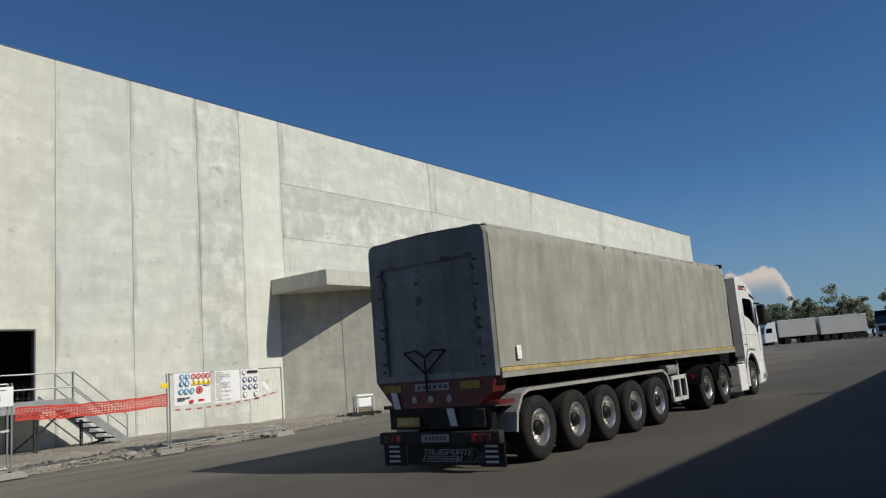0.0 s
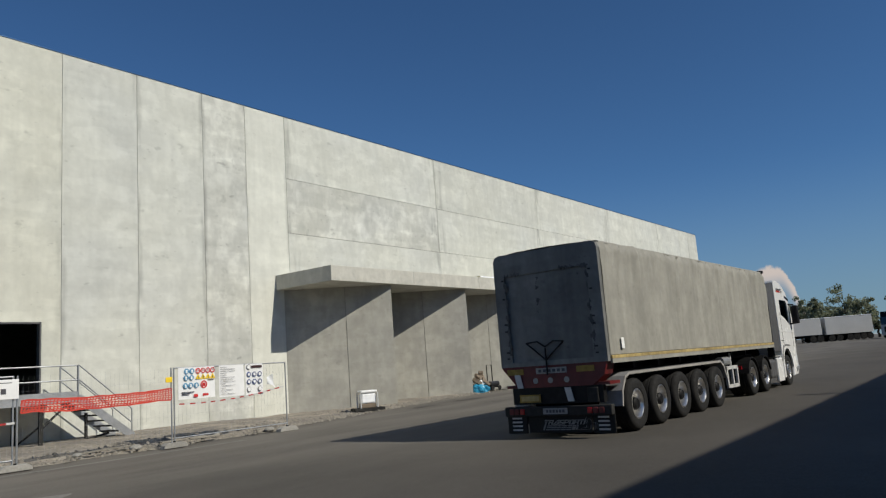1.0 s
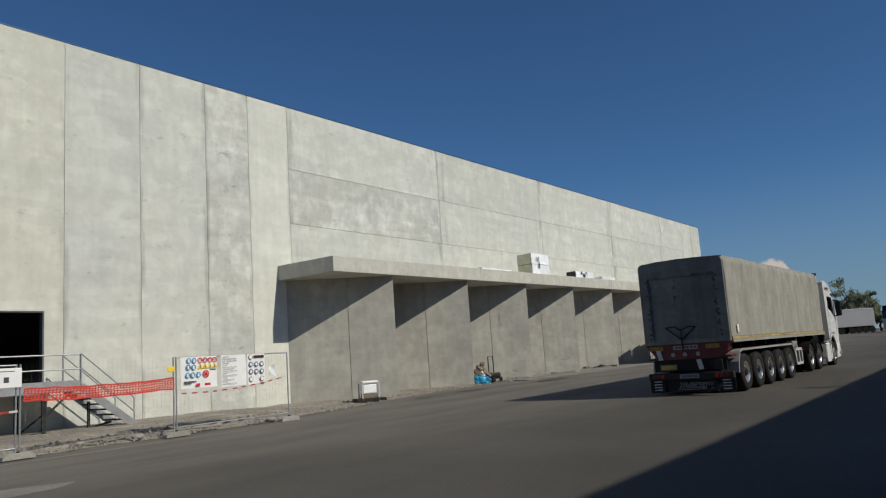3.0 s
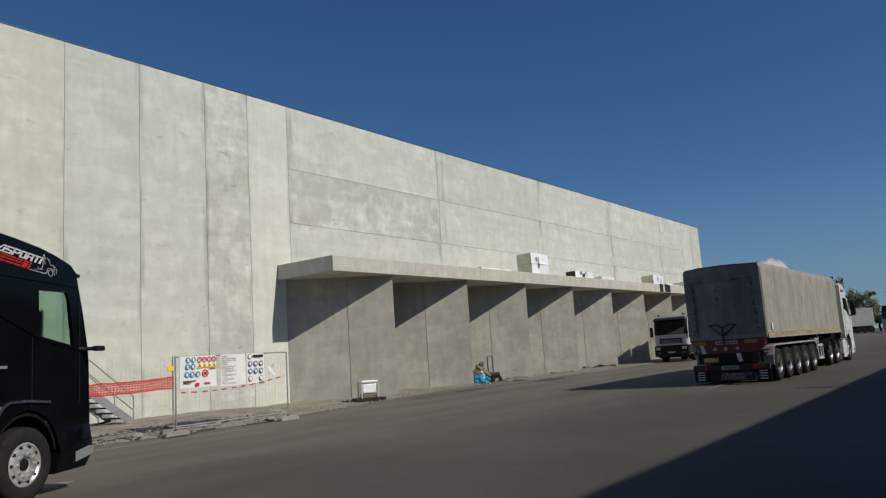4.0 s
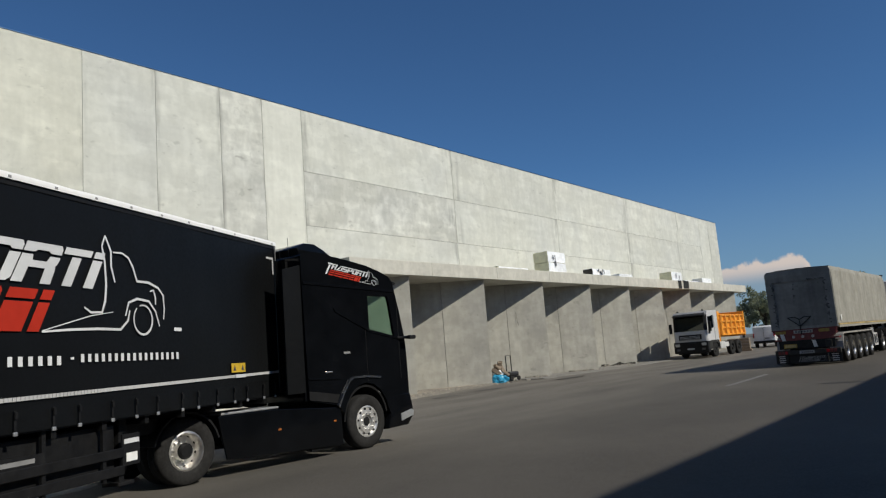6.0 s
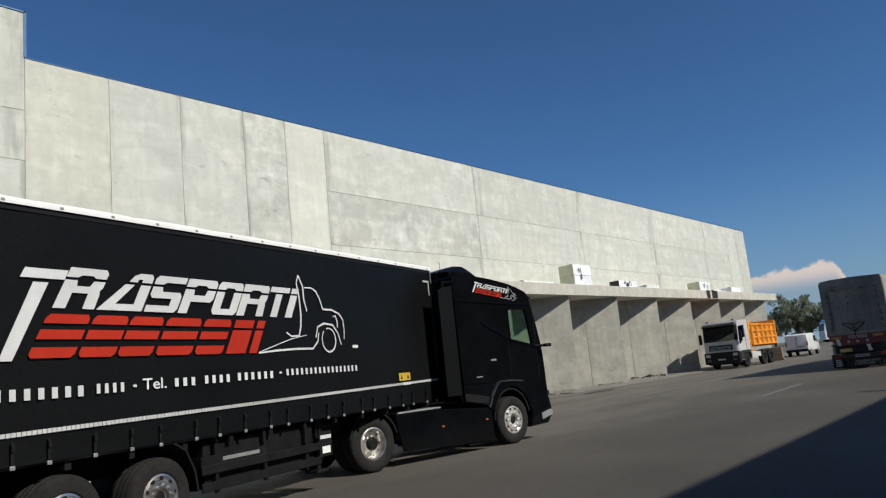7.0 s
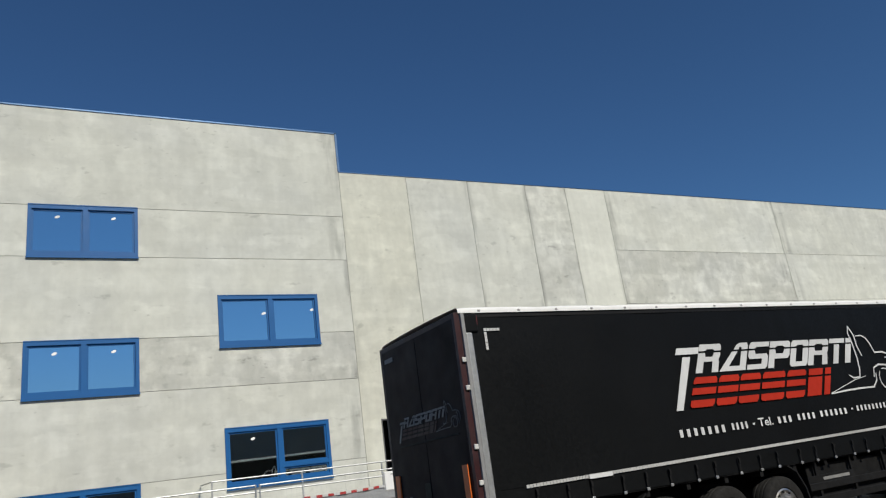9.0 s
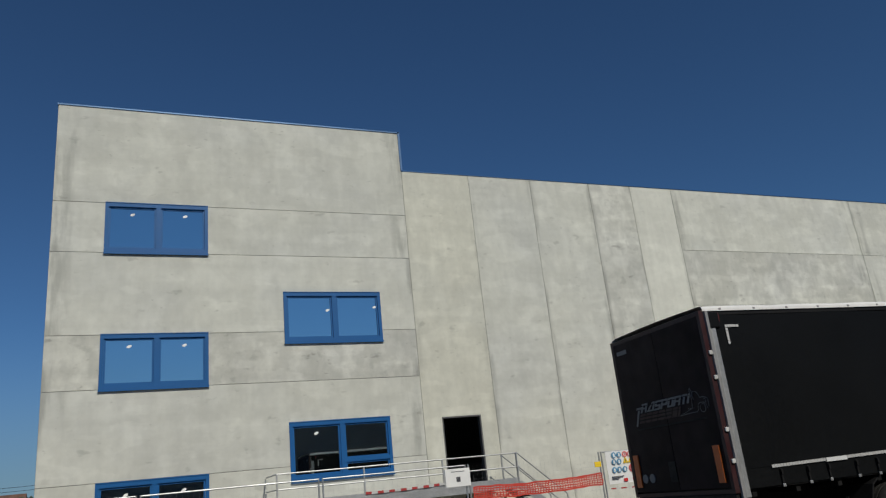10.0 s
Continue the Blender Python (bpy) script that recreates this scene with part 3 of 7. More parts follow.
def hall():
    wall = tagged(new("wall_front"), "pale precast concrete panel wall of a large new hall", "wall", kind="structure")
    g = GAP
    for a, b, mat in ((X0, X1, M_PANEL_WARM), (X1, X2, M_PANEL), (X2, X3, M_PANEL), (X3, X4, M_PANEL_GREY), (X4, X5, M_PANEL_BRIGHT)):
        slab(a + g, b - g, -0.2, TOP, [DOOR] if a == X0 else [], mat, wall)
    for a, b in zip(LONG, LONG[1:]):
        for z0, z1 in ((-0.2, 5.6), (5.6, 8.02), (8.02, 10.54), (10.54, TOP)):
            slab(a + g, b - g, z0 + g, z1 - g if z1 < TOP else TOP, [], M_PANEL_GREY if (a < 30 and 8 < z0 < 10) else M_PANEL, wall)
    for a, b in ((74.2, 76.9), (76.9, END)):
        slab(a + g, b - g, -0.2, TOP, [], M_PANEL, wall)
    part("joint_backing", holed(bmesh.new(), [(X0, -0.2), (END, -0.2), (END, TOP - 0.02), (X0, TOP - 0.02)], [[(DOOR[0], DOOR[2]), (DOOR[1], DOOR[2]), (DOOR[1], DOOR[3]), (DOOR[0], DOOR[3])]], WALL_Y + 0.016, WALL_Y + 0.2), M_JOINT, wall)
    part("coping", B(X0, END + 0.03, WALL_Y - 0.02, WALL_Y + 0.3, TOP, TOP + 0.03), M_BLUEMETAL, wall, "thin dark blue metal coping")
    # office block
    off = tagged(new("wall_office"), "pale precast concrete office front with blue windows", "wall", kind="structure")
    for z1, z0 in zip(BANDS, BANDS[1:]):
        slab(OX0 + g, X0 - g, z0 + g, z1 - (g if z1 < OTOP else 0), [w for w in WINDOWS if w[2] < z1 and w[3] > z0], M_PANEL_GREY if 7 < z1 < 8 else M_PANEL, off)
    part("joint_backing", holed(bmesh.new(), [(OX0, -0.3), (X0, -0.3), (X0, OTOP - 0.02), (OX0, OTOP - 0.02)], [[(w[0], w[2]), (w[1], w[2]), (w[1], w[3]), (w[0], w[3])] for w in WINDOWS], WALL_Y + 0.016, WALL_Y + 0.2), M_JOINT, off)
    part("coping", B(OX0 - 0.03, X0 + 0.03, WALL_Y - 0.03, WALL_Y + 0.3, OTOP, OTOP + 0.05), M_BLUEMETAL, off, "thin dark blue metal coping")
    part("corner_return", B(X0 - 0.2, X0, WALL_Y + 0.22, WALL_Y + 14, TOP - 0.5, OTOP), M_PANEL, off)
    part("corner_flashing", B(X0 - 0.03, X0 + 0.05, WALL_Y - 0.03, WALL_Y + 0.1, TOP + 0.03, OTOP + 0.05), M_BLUEMETAL, off)
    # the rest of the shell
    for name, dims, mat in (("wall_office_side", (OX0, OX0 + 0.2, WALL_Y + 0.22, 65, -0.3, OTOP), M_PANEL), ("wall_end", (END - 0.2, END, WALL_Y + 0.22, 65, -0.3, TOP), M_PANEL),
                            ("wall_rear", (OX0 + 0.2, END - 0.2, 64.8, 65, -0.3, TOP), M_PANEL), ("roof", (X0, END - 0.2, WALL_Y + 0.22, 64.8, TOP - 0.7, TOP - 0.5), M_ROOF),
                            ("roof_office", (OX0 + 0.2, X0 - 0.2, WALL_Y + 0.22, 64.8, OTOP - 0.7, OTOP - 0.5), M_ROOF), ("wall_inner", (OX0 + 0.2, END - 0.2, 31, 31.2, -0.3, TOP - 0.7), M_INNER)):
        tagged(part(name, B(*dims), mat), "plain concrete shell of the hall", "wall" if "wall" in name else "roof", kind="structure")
    bm = bmesh.new()
    for z in (1.44, 4.9, 9.3):
        box(bm, OX0 + 0.2, X0 + 4, WALL_Y + 0.22, 31, z, z + 0.18)
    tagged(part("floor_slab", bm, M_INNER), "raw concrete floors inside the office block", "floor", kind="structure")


def window(i, w):
    x0, x1, z0, z1 = w
    ob = tagged(new("window_%d" % i), "blue framed two-pane window in a concrete wall", "window", group="office windows", kind="structure")
    y0, y1 = WALL_Y - 0.035, WALL_Y + 0.12
    t = 0.11
    bm = bmesh.new()
    holes = []
    mid = (x0 + x1) / 2 + 0.03
    lower = i == 4
    cells = [(x0 + t, mid - t * 0.7), (mid + t * 0.7, x1 - t)]
    for a, b in cells:
        holes.append([(a, z0 + t * 1.6), (b, z0 + t * 1.6), (b, z1 - t * 1.4), (a, z1 - t * 1.4)])
    if lower:
        a, b = cells[1]
        holes[1] = [(a, z0 + 0.62), (b, z0 + 0.62), (b, z1 - t * 1.4), (a, z1 - t * 1.4)]
        holes.append([(a, z0 + t * 1.6), (b, z0 + t * 1.6), (b, z0 + 0.5), (a, z0 + 0.5)])
    part("window_frame", holed(bm, [(x0, z0), (x1, z0), (x1, z1), (x0, z1)], holes, y0, y1), M_BLUE, ob)
    bm = bmesh.new()
    box(bm, x0 + 0.01, x1 - 0.01, y0 - 0.015, y0, z1 - 0.03, z1 - 0.003)
    box(bm, x0 - 0.01, x1 + 0.01, y0 - 0.05, y0, z0 - 0.03, z0 + 0.025)
    part("window_sill", bm, M_BLUE, ob, "blue sheet metal sill and drip edge")
    for j, h in enumerate(holes):
        a, b = h[0][0], h[1][0]
        bm = bmesh.new()
        s = 0.055
        holed(bm, h, [[(a + s, h[0][1] + s), (b - s, h[0][1] + s), (b - s, h[2][1] - s), (a + s, h[2][1] - s)]], y0 + 0.055, y1 - 0.02)
        part("sash", bm, M_BLUE, ob)
        part("pane", B(a + 0.01, b - 0.01, y0 + 0.085, y0 + 0.1, h[0][1] + 0.01, h[2][1] - 0.01), M_PANE, ob)
        if j < 2 and not (i == 4 and j == 1):
            cx, cz = a + (b - a) * (0.55 if j else 0.5), h[2][1] - 0.25
            if i == 3:
                cx, cz = (b - 0.15, h[2][1] - 0.5) if j == 0 else (b - 0.1, h[2][1] - 0.4)
            bm = bmesh.new()
            prism(bm, [(cx + 0.075 * math.cos(k), cz + 0.045 * math.sin(k) + 0.02 * math.cos(k)) for k in (2 * math.pi * q / 12 for q in range(12))], y0 + 0.078, y0 + 0.083)
            part("sticker", bm, M_STICKER, ob, "small white sticker on the pane")


def door():
    ob = tagged(new("door_1"), "open dark doorway with a grey steel frame, no leaf", "doorway", kind="structure")
    a, b, c, d = DOOR
    bm = holed(bmesh.new(), [(a, c), (b, c), (b, d), (a, d)], [[(a + 0.05, c + 0.02), (b - 0.05, c + 0.02), (b - 0.05, d - 0.05), (a + 0.05, d - 0.05)]], WALL_Y + 0.01, WALL_Y + 0.215)
    part("door_frame", bm, M_DARKGREY, ob)


# ---- loading bays ----
SOFFIT, CTOP, CANOPY_Y = 5.41, 6.05, 21.6
OUT_Y, OUT_X0, PITCH = 21.85, 25.5, 5.86


def fall(x):
    """The canopy climbs slightly along the hall."""
    return 0.0042 * (x - 21.5)


def bays():
    face = Vector((3.5, -3.15)).normalized()
    back = Vector((-face.y, face.x))
    for k in range(9):
        ox = OUT_X0 + PITCH * k
        z0 = ground_z(ox, 20) - 0.25
        ztop = SOFFIT + fall(ox) + 0.02
        root = tagged(new("bay_wall"), "angled grey concrete wall of a sawtooth loading bay", "bay wall", group="loading bay walls", kind="structure")
        if k == 0:
            inner = Vector((22.0, 25.0))
        else:
            inner = Vector((ox, OUT_Y)) - face * 4.55
        outer = Vector((ox, OUT_Y))
        length = (outer - inner).length
        mid = length * (0.56 if k == 0 else 0.5)
        for s0, s1 in ((0.0, mid - 0.012), (mid + 0.012, length)):
            p, q = inner + face * s0, inner + face * s1
            n = back * 0.18
            bm = prism(bmesh.new(), [p, q, q + n, p + n], z0, ztop, axis="z")
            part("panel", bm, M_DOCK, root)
        p, q = inner + face * (mid - 0.05) + back * 0.03, inner + face * (mid + 0.05) + back * 0.03
        part("joint", prism(bmesh.new(), [p, q, q + back * 0.1, p + back * 0.1], z0, ztop - 0.006, axis="z"), M_JOINT, root)
        # short return that holds the dock door
        p = outer + back * 0.18
        bm = prism(bmesh.new(), [p, p - face * 0.18, p - face * 0.18 + back * 2.6, p + back * 2.6], z0, ztop - 0.003, axis="z")
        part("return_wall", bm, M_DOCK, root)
    can = tagged(new("canopy"), "long pale concrete canopy slab over the loading bays", "canopy", kind="structure")
    xs = [21.55, 26.9, 32.3, 37.7, 43.1, 48.5, 53.9, 59.3, 64.7, 70.1, 75.4]
    for a, b in zip(xs, xs[1:]):
        bm = B(a + (0.004 if a > 22 else 0), b - 0.004, CANOPY_Y, WALL_Y - 0.004, SOFFIT, CTOP, r=0.012)
        for v in bm.verts:
            v.co.z += fall(v.co.x)
        part("slab", bm, M_CANOPY, can)
    # dark sheets added as stand-ins for shadows on the edge near the far end
    for a, b, c in ((57.7, 58.4, 0.62), (58.8, 60.0, 0.6)):
        bm = grid(bmesh.new(), a, b, 6, CTOP - c, CTOP + 0.02, 6, lambda u, v: (u + 0.1 * noise.noise((v * 3, a, 0)), CANOPY_Y - 0.012 - 0.02 * abs(noise.noise((u * 3, v * 3, 1))), v + fall(u)))
        part("hanging_film", bm, M_DUST, can, "dark sheet standing in for shadow on the canopy edge", smooth=60)



def pack(x0, x1, y0, y1, h, mat_end, mat_front, layers, label, marks=0):
    """Stacked board blocks; the long front is wrapped in film, the end shows bare."""
    ob = thing("insulation_pack", pose(0, 0, CTOP + fall(x0)), label, "building material", "packs on the canopy")
    rng = random.Random(int(x0 * 10))
    for i in range(layers):
        d = rng.uniform(-0.1, 0.1) if layers > 1 else 0.0
        z0, z1 = h * i / layers, h * (i + 1) / layers - 0.015
        part("board_block", B(x0 + d, x1 + d, y0, y1, z0, z1, r=0.03), mat_end, ob)

        def film(u, v):
            fold = 0.05 * abs(noise.noise((u * 9, v * 2.2, i + x0))) + 0.03 * abs(noise.noise((u * 23, v * 5, i + 7)))
            top = max(0.0, v - 0.86) / 0.14
            return (x0 + d + (x1 - x0) * (-0.02 + 1.04 * u), y0 - 0.012 - fold + 0.35 * top, z0 + (z1 - z0) * min(1.0, 0.02 + 1.14 * v) + 0.02 * (1 if top else 0))
        part("wrapping", grid(bmesh.new(), 0, 1, 26, 0, 1, 14, film), mat_front, ob, "crumpled white film", smooth=60)
    # dark strips paint the shade in the film's folds as well as black print
    for i in range(marks):
        u, v = rng.uniform(0.08, 0.85), rng.uniform(0.15, 0.7)
        w, t = rng.uniform(0.012, 0.06), rng.uniform(0.2, 0.5)
        part("dark_print", B(x0 + (x1 - x0) * u, x0 + (x1 - x0) * (u + w), y0 - 0.1, y0 - 0.092, h * v, h * min(0.95, v + t)), M_INK, ob)



# ---- hall in the sun's way, behind the eye ----
def opposite_hall():
    y1, y0, hgt = -8.0, -34.0, 9.56
    ob = tagged(new("opposite_hall"), "long plain plastered hall on the other side of the yard", "building", kind="structure")
    part("wall", B(-6, 120, y0, y1, -0.5, hgt), M_SHADEWALL, ob)
    bm = bmesh.new()
    for i in range(12):
        box(bm, 2 + 9.5 * i, 6.2 + 9.5 * i, y1, y1 + 0.05, 0.0, 4.4)
    part("roller_door", bm, M_DARKGREY, ob)
    part("parapet", B(-6.1, 120.1, y1 - 0.3, y1 + 0.002, hgt - 0.3, hgt + 0.004), M_SHADEWALL, ob)
    part("roof_mast", tube(bmesh.new(), [(24.75, y1 - 0.2, hgt - 0.2), (24.75, y1 - 0.2, hgt + 0.95)], 0.13), M_GALV, ob)


yard()
verge()
stones()
markings()
patches()
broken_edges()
hall()
for i, w in enumerate(WINDOWS):
    window(i + 1, w)
door()
bays()
pack(38.5, 40.5, 22.1, 23.1, 1.32, M_FOAM, M_FOIL, 2, "cream foam board packs stacked two high in white film", 3)
pack(44.2, 46.7, 22.1, 22.8, 0.5, M_BLACKFILM, M_FOIL, 1, "black and white wrapped roll pack lying on concrete", 7)
pack(48.2, 50.2, 22.1, 23.0, 0.3, M_FOIL, M_FOIL, 1, "flat white wrapped board pack lying on concrete")
pack(57.8, 59.9, 22.1, 23.1, 0.8, M_FOAM, M_FOIL, 1, "cream foam board pack in torn white film", 2)
pack(64.8, 67.0, 22.1, 23.0, 0.5, M_FOIL, M_FOIL, 1, "white wrapped board pack lying on concrete")
pack(60.9, 63.8, 22.2, 23.0, 0.2, M_BLACKFILM, M_FOIL, 1, "loose dark film and offcuts lying on concrete", 4)
pack(33.4, 36.3, 22.2, 23.2, 0.2, M_FOAM, M_FOIL, 1, "low cream foam offcuts lying on concrete")
opposite_hall()


# ---- vehicles: wheels ----
WHEELS = []


def wheel(parent, x, y, z, r, side, chrome=M_CHROME, deep=False, width=0.3, rolls=True, name="wheel"):
    """Tyre with its rim; side -1 shows to -y, +1 to +y. deep: a dished rear rim."""
    w = bmesh.new()
    h = width / 2
    rr = r * 0.56
    lathe(w, [(rr, -h * 0.8), (rr + 0.03, -h * 0.98), (r * 0.8, -h * 1.03), (r * 0.93, -h * 0.97), (r * 0.985, -h * 0.8), (r, -h * 0.5), (r, -0.09), (r - 0.014, -0.082), (r - 0.014, -0.07), (r, -0.062),
              (r, -0.008), (r - 0.014, 0), (r, 0.008), (r, 0.062), (r - 0.014, 0.07), (r - 0.014, 0.082), (r, 0.09), (r, h * 0.5), (r * 0.985, h * 0.8), (r * 0.93, h * 0.97), (rr + 0.03, h * 0.98), (rr, h * 0.8)], 44)
    tyre = part(name, w, M_TYRE, parent, smooth=40)
    tyre.location = (x, y, z)
    s = side
    rim = bmesh.new()
    if deep:
        prof = [(rr + 0.012, s * h * 0.9), (rr - 0.012, s * h * 0.94), (rr - 0.03, s * h * 0.8), (rr - 0.05, s * h * 0.2), (rr * 0.8, s * -h * 0.1), (rr * 0.5, s * -h * 0.2), (rr * 0.46, s * h * 0.05), (rr * 0.42, s * h * 0.55), (rr * 0.3, s * h * 0.62), (0, s * h * 0.62)]
    else:
        prof = [(rr + 0.012, s * h * 0.9), (rr - 0.012, s * h * 0.94), (rr - 0.03, s * h * 0.8), (rr - 0.05, s * h * 0.7), (rr * 0.75, s * h * 0.98), (rr * 0.62, s * h * 1.02), (rr * 0.42, s * h * 1.0), (rr * 0.38, s * h * 0.75), (rr * 0.25, s * h * 0.72), (0, s * h * 0.72)]
    lathe(rim, prof, 44)
    part("rim", rim, chrome, tyre, smooth=35)
    holes = bmesh.new()
    nuts = bmesh.new()
    d = s * h * (0.06 if deep else 0.86)
    for j in range(10):
        a = 2 * math.pi * j / 10
        c = Vector((math.cos(a), 0, math.sin(a)))
        rad = rr * 0.84
        m = Matrix.Translation(c * rad + Vector((0, d, 0))) @ Matrix.Rotation(math.pi / 2, 4, "X")
        bmesh.ops.create_cone(holes, cap_ends=True, segments=10, radius1=0.022, radius2=0.022, depth=0.02, matrix=m)
        m = Matrix.Translation(c * rr * 0.55 + Vector((0, s * h * (-0.1 if deep else 1.04), 0))) @ Matrix.Rotation(math.pi / 2, 4, "X")
        bmesh.ops.create_cone(nuts, cap_ends=True, segments=6, radius1=0.019, radius2=0.016, depth=0.05, matrix=m)
    tagged(part("hand_hole", holes, M_DARKHOLE, tyre), kind="stuff")
    tagged(part("wheel_nut", nuts, chrome, tyre), kind="stuff")
    hub = bmesh.new()
    hr = rr * (0.43 if deep else 0.3)
    lathe(hub, [(hr, s * h * (0.0 if deep else 0.6)), (hr, s * h * (0.7 if deep else 0.8)), (hr * 0.75, s * h * (0.9 if deep else 0.84)), (0, s * h * (0.92 if deep else 0.84))], 20)
    part("hub", hub, M_CHASSIS, tyre, smooth=35)
    if rolls:
        WHEELS.append((tyre, parent, (x, y, z), r))
    return tyre


def glyph(kind, w, s=0.17):
    """Outlines, above and below a slit, of a wide squared sign; width w and height 1, before the slant."""
    hood = [(0, 0.76), (0.28 * w, 0.76), (0.36 * w, 0.82), (0.64 * w, 0.82), (0.72 * w, 0.76), (w, 0.76), (w, 0.9), (w - 0.09, 1), (0.09, 1), (0, 0.9)]
    flat = [(0, 0.76), (0.3 * w, 0.76), (0.38 * w, 0.82), (w, 0.82), (w, 1), (0.09, 1), (0, 0.9)]
    if kind == "R":
        return [[(0, 0.76)] + hood[1:8] + [(0, 1)], [(0, 0), (s, 0), (s, 0.38), (w - s - 0.02, 0.38), (w - s, 0), (w, 0), (w - 0.02, 0.36), (w - 0.06, 0.45), (w, 0.55), (w, 0.69), (w - s, 0.69), (w - s - 0.05, 0.55), (s + 0.05, 0.55), (s, 0.69), (0, 0.69)]]
    if kind == "P":
        return [[(0, 0.76)] + hood[1:8] + [(0, 1)], [(0, 0), (s, 0), (s, 0.34), (w - 0.1, 0.34), (w, 0.44), (w, 0.69), (w - s, 0.69), (w - s - 0.05, 0.53), (s + 0.05, 0.53), (s, 0.69), (0, 0.69)]]
    if kind == "A":
        return [[(0.46 * w, 0.76), (0.46 * w + 0.8 * s, 0.76), (0.66 * w, 0.84), (w - s, 0.84), (w - s, 0.76), (w, 0.76), (w, 0.9), (w - 0.08, 1), (0.66 * w, 1), (0.54 * w, 0.93)],
                [(0, 0), (w, 0), (w, 0.69), (w - s, 0.69), (w - s, 0.17), (1.45 * s, 0.17), (0.4 * w + 0.9 * s, 0.69), (0.4 * w, 0.69)]]
    if kind == "S":
        return [flat, [(0, 0), (w - 0.1, 0), (w, 0.1), (w, 0.46), (w - 0.09, 0.56), (s + 0.05, 0.56), (s, 0.69), (0, 0.69), (0, 0.47), (0.09, 0.38), (w - s, 0.38), (w - s, 0.18), (0, 0.18)]]
    if kind == "O":
        return [hood, [(0, 0.69), (0, 0.1), (0.1, 0), (w - 0.1, 0), (w, 0.1), (w, 0.69), (w - s, 0.69), (w - s, 0.18), (s, 0.18), (s, 0.69)]]
    if kind == "T":
        return [[(0, 0.82), (w, 0.82), (w, 1), (0, 1)], [(w / 2 - s / 2, 0), (w / 2 + s / 2, 0), (w / 2 + s / 2, 0.76), (w / 2 - s / 2, 0.76)]]
    if kind == "I":
        return [[(0, 0.82), (w, 0.82), (w, 1), (0, 1)], [(0, 0), (w, 0), (w, 0.76), (0, 0.76)]]
    if kind == "post":
        return [[(0, 0.76), (w, 0.76), (w, 1), (0, 1)], [(0, 0), (w, 0), (w, 0.69), (0, 0.69)]]
    return [[(0, 0.78), (w, 0.78), (w, 0.9), (w - 0.08, 1), (0.08, 1), (0, 0.9)], [(0, 0.42), (w, 0.42), (w, 0.64), (0, 0.64)], [(0, 0.08), (0.08, 0), (w - 0.08, 0), (w, 0.08), (w, 0.24), (0, 0.24)]]


def sign_row(cells, x, z, h, k, y, slant):
    """A row of slanted signs; cells of kind, start and width, h high, scaled by k."""
    bm = bmesh.new()
    for kind, at, w in cells:
        for loop in glyph(kind, w / h, 0.33):
            prism(bm, [(x + (at + p * h + slant * q * h) * k, z + q * h * k) for p, q in loop], y - 0.004, y)
    return bm


def text_bars(bm, x0, x1, z0, z1, y, words):
    """Rows of small upright bars in the size of print that is not lettered."""
    n = sum(words) + len(words) - 1
    step = (x1 - x0) / n
    x = x0
    for w in words:
        for i in range(w):
            box(bm, x + step * 0.14, x + step * 0.58, y - 0.004, y, z0, z1 - 0.15 * (z1 - z0))
            x += step
        x += step


def lettering(text, x0, x1, z0, z1, y, slant=0.0, bold=0.0):
    """Flat letters in the built-in font, fitted to a box and slanted."""
    cu = bpy.data.curves.new("letters", "FONT")
    cu.body = text
    cu.offset = bold
    cu.resolution_u = 3
    holder = bpy.data.objects.new("letters", cu)
    me = bpy.data.meshes.new_from_object(holder)
    bpy.data.objects.remove(holder)
    bpy.data.curves.remove(cu)
    bm = bmesh.new()
    bm.from_mesh(me)
    bpy.data.meshes.remove(me)
    xs = [v.co.x for v in bm.verts]
    ys = [v.co.y for v in bm.verts]
    a, b, c, d = min(xs), max(xs), min(ys), max(ys)
    for v in bm.verts:
        u, w = (v.co.x - a) / (b - a), (v.co.y - c) / (d - c)
        v.co = (x0 + (x1 - x0) * u + slant * (z1 - z0) * w, y - 0.004, z0 + (z1 - z0) * w)
    return bm


def emblem_line(bm, pts, y, w):
    """A flat drawn stroke on the side."""
    n = len(pts)
    L, R = [], []
    for i in range(n):
        a, b = Vector(pts[max(i - 1, 0)]), Vector(pts[min(i + 1, n - 1)])
        d = (b - a).normalized()
        k = w * (0.45 + 0.55 * math.sin(math.pi * (i + 0.6) / (n + 0.2)))
        L.append((pts[i][0] - d.y * k, pts[i][1] + d.x * k))
        R.append((pts[i][0] + d.y * k, pts[i][1] - d.x * k))
    for i in range(n - 1):
        prism(bm, [L[i], L[i + 1], R[i + 1], R[i]], y - 0.004, y)


def arc(cx, cz, r, a0, a1, n=12):
    return [(cx + r * math.cos(radians(a0 + (a1 - a0) * i / n)), cz + r * math.sin(radians(a0 + (a1 - a0) * i / n))) for i in range(n + 1)]


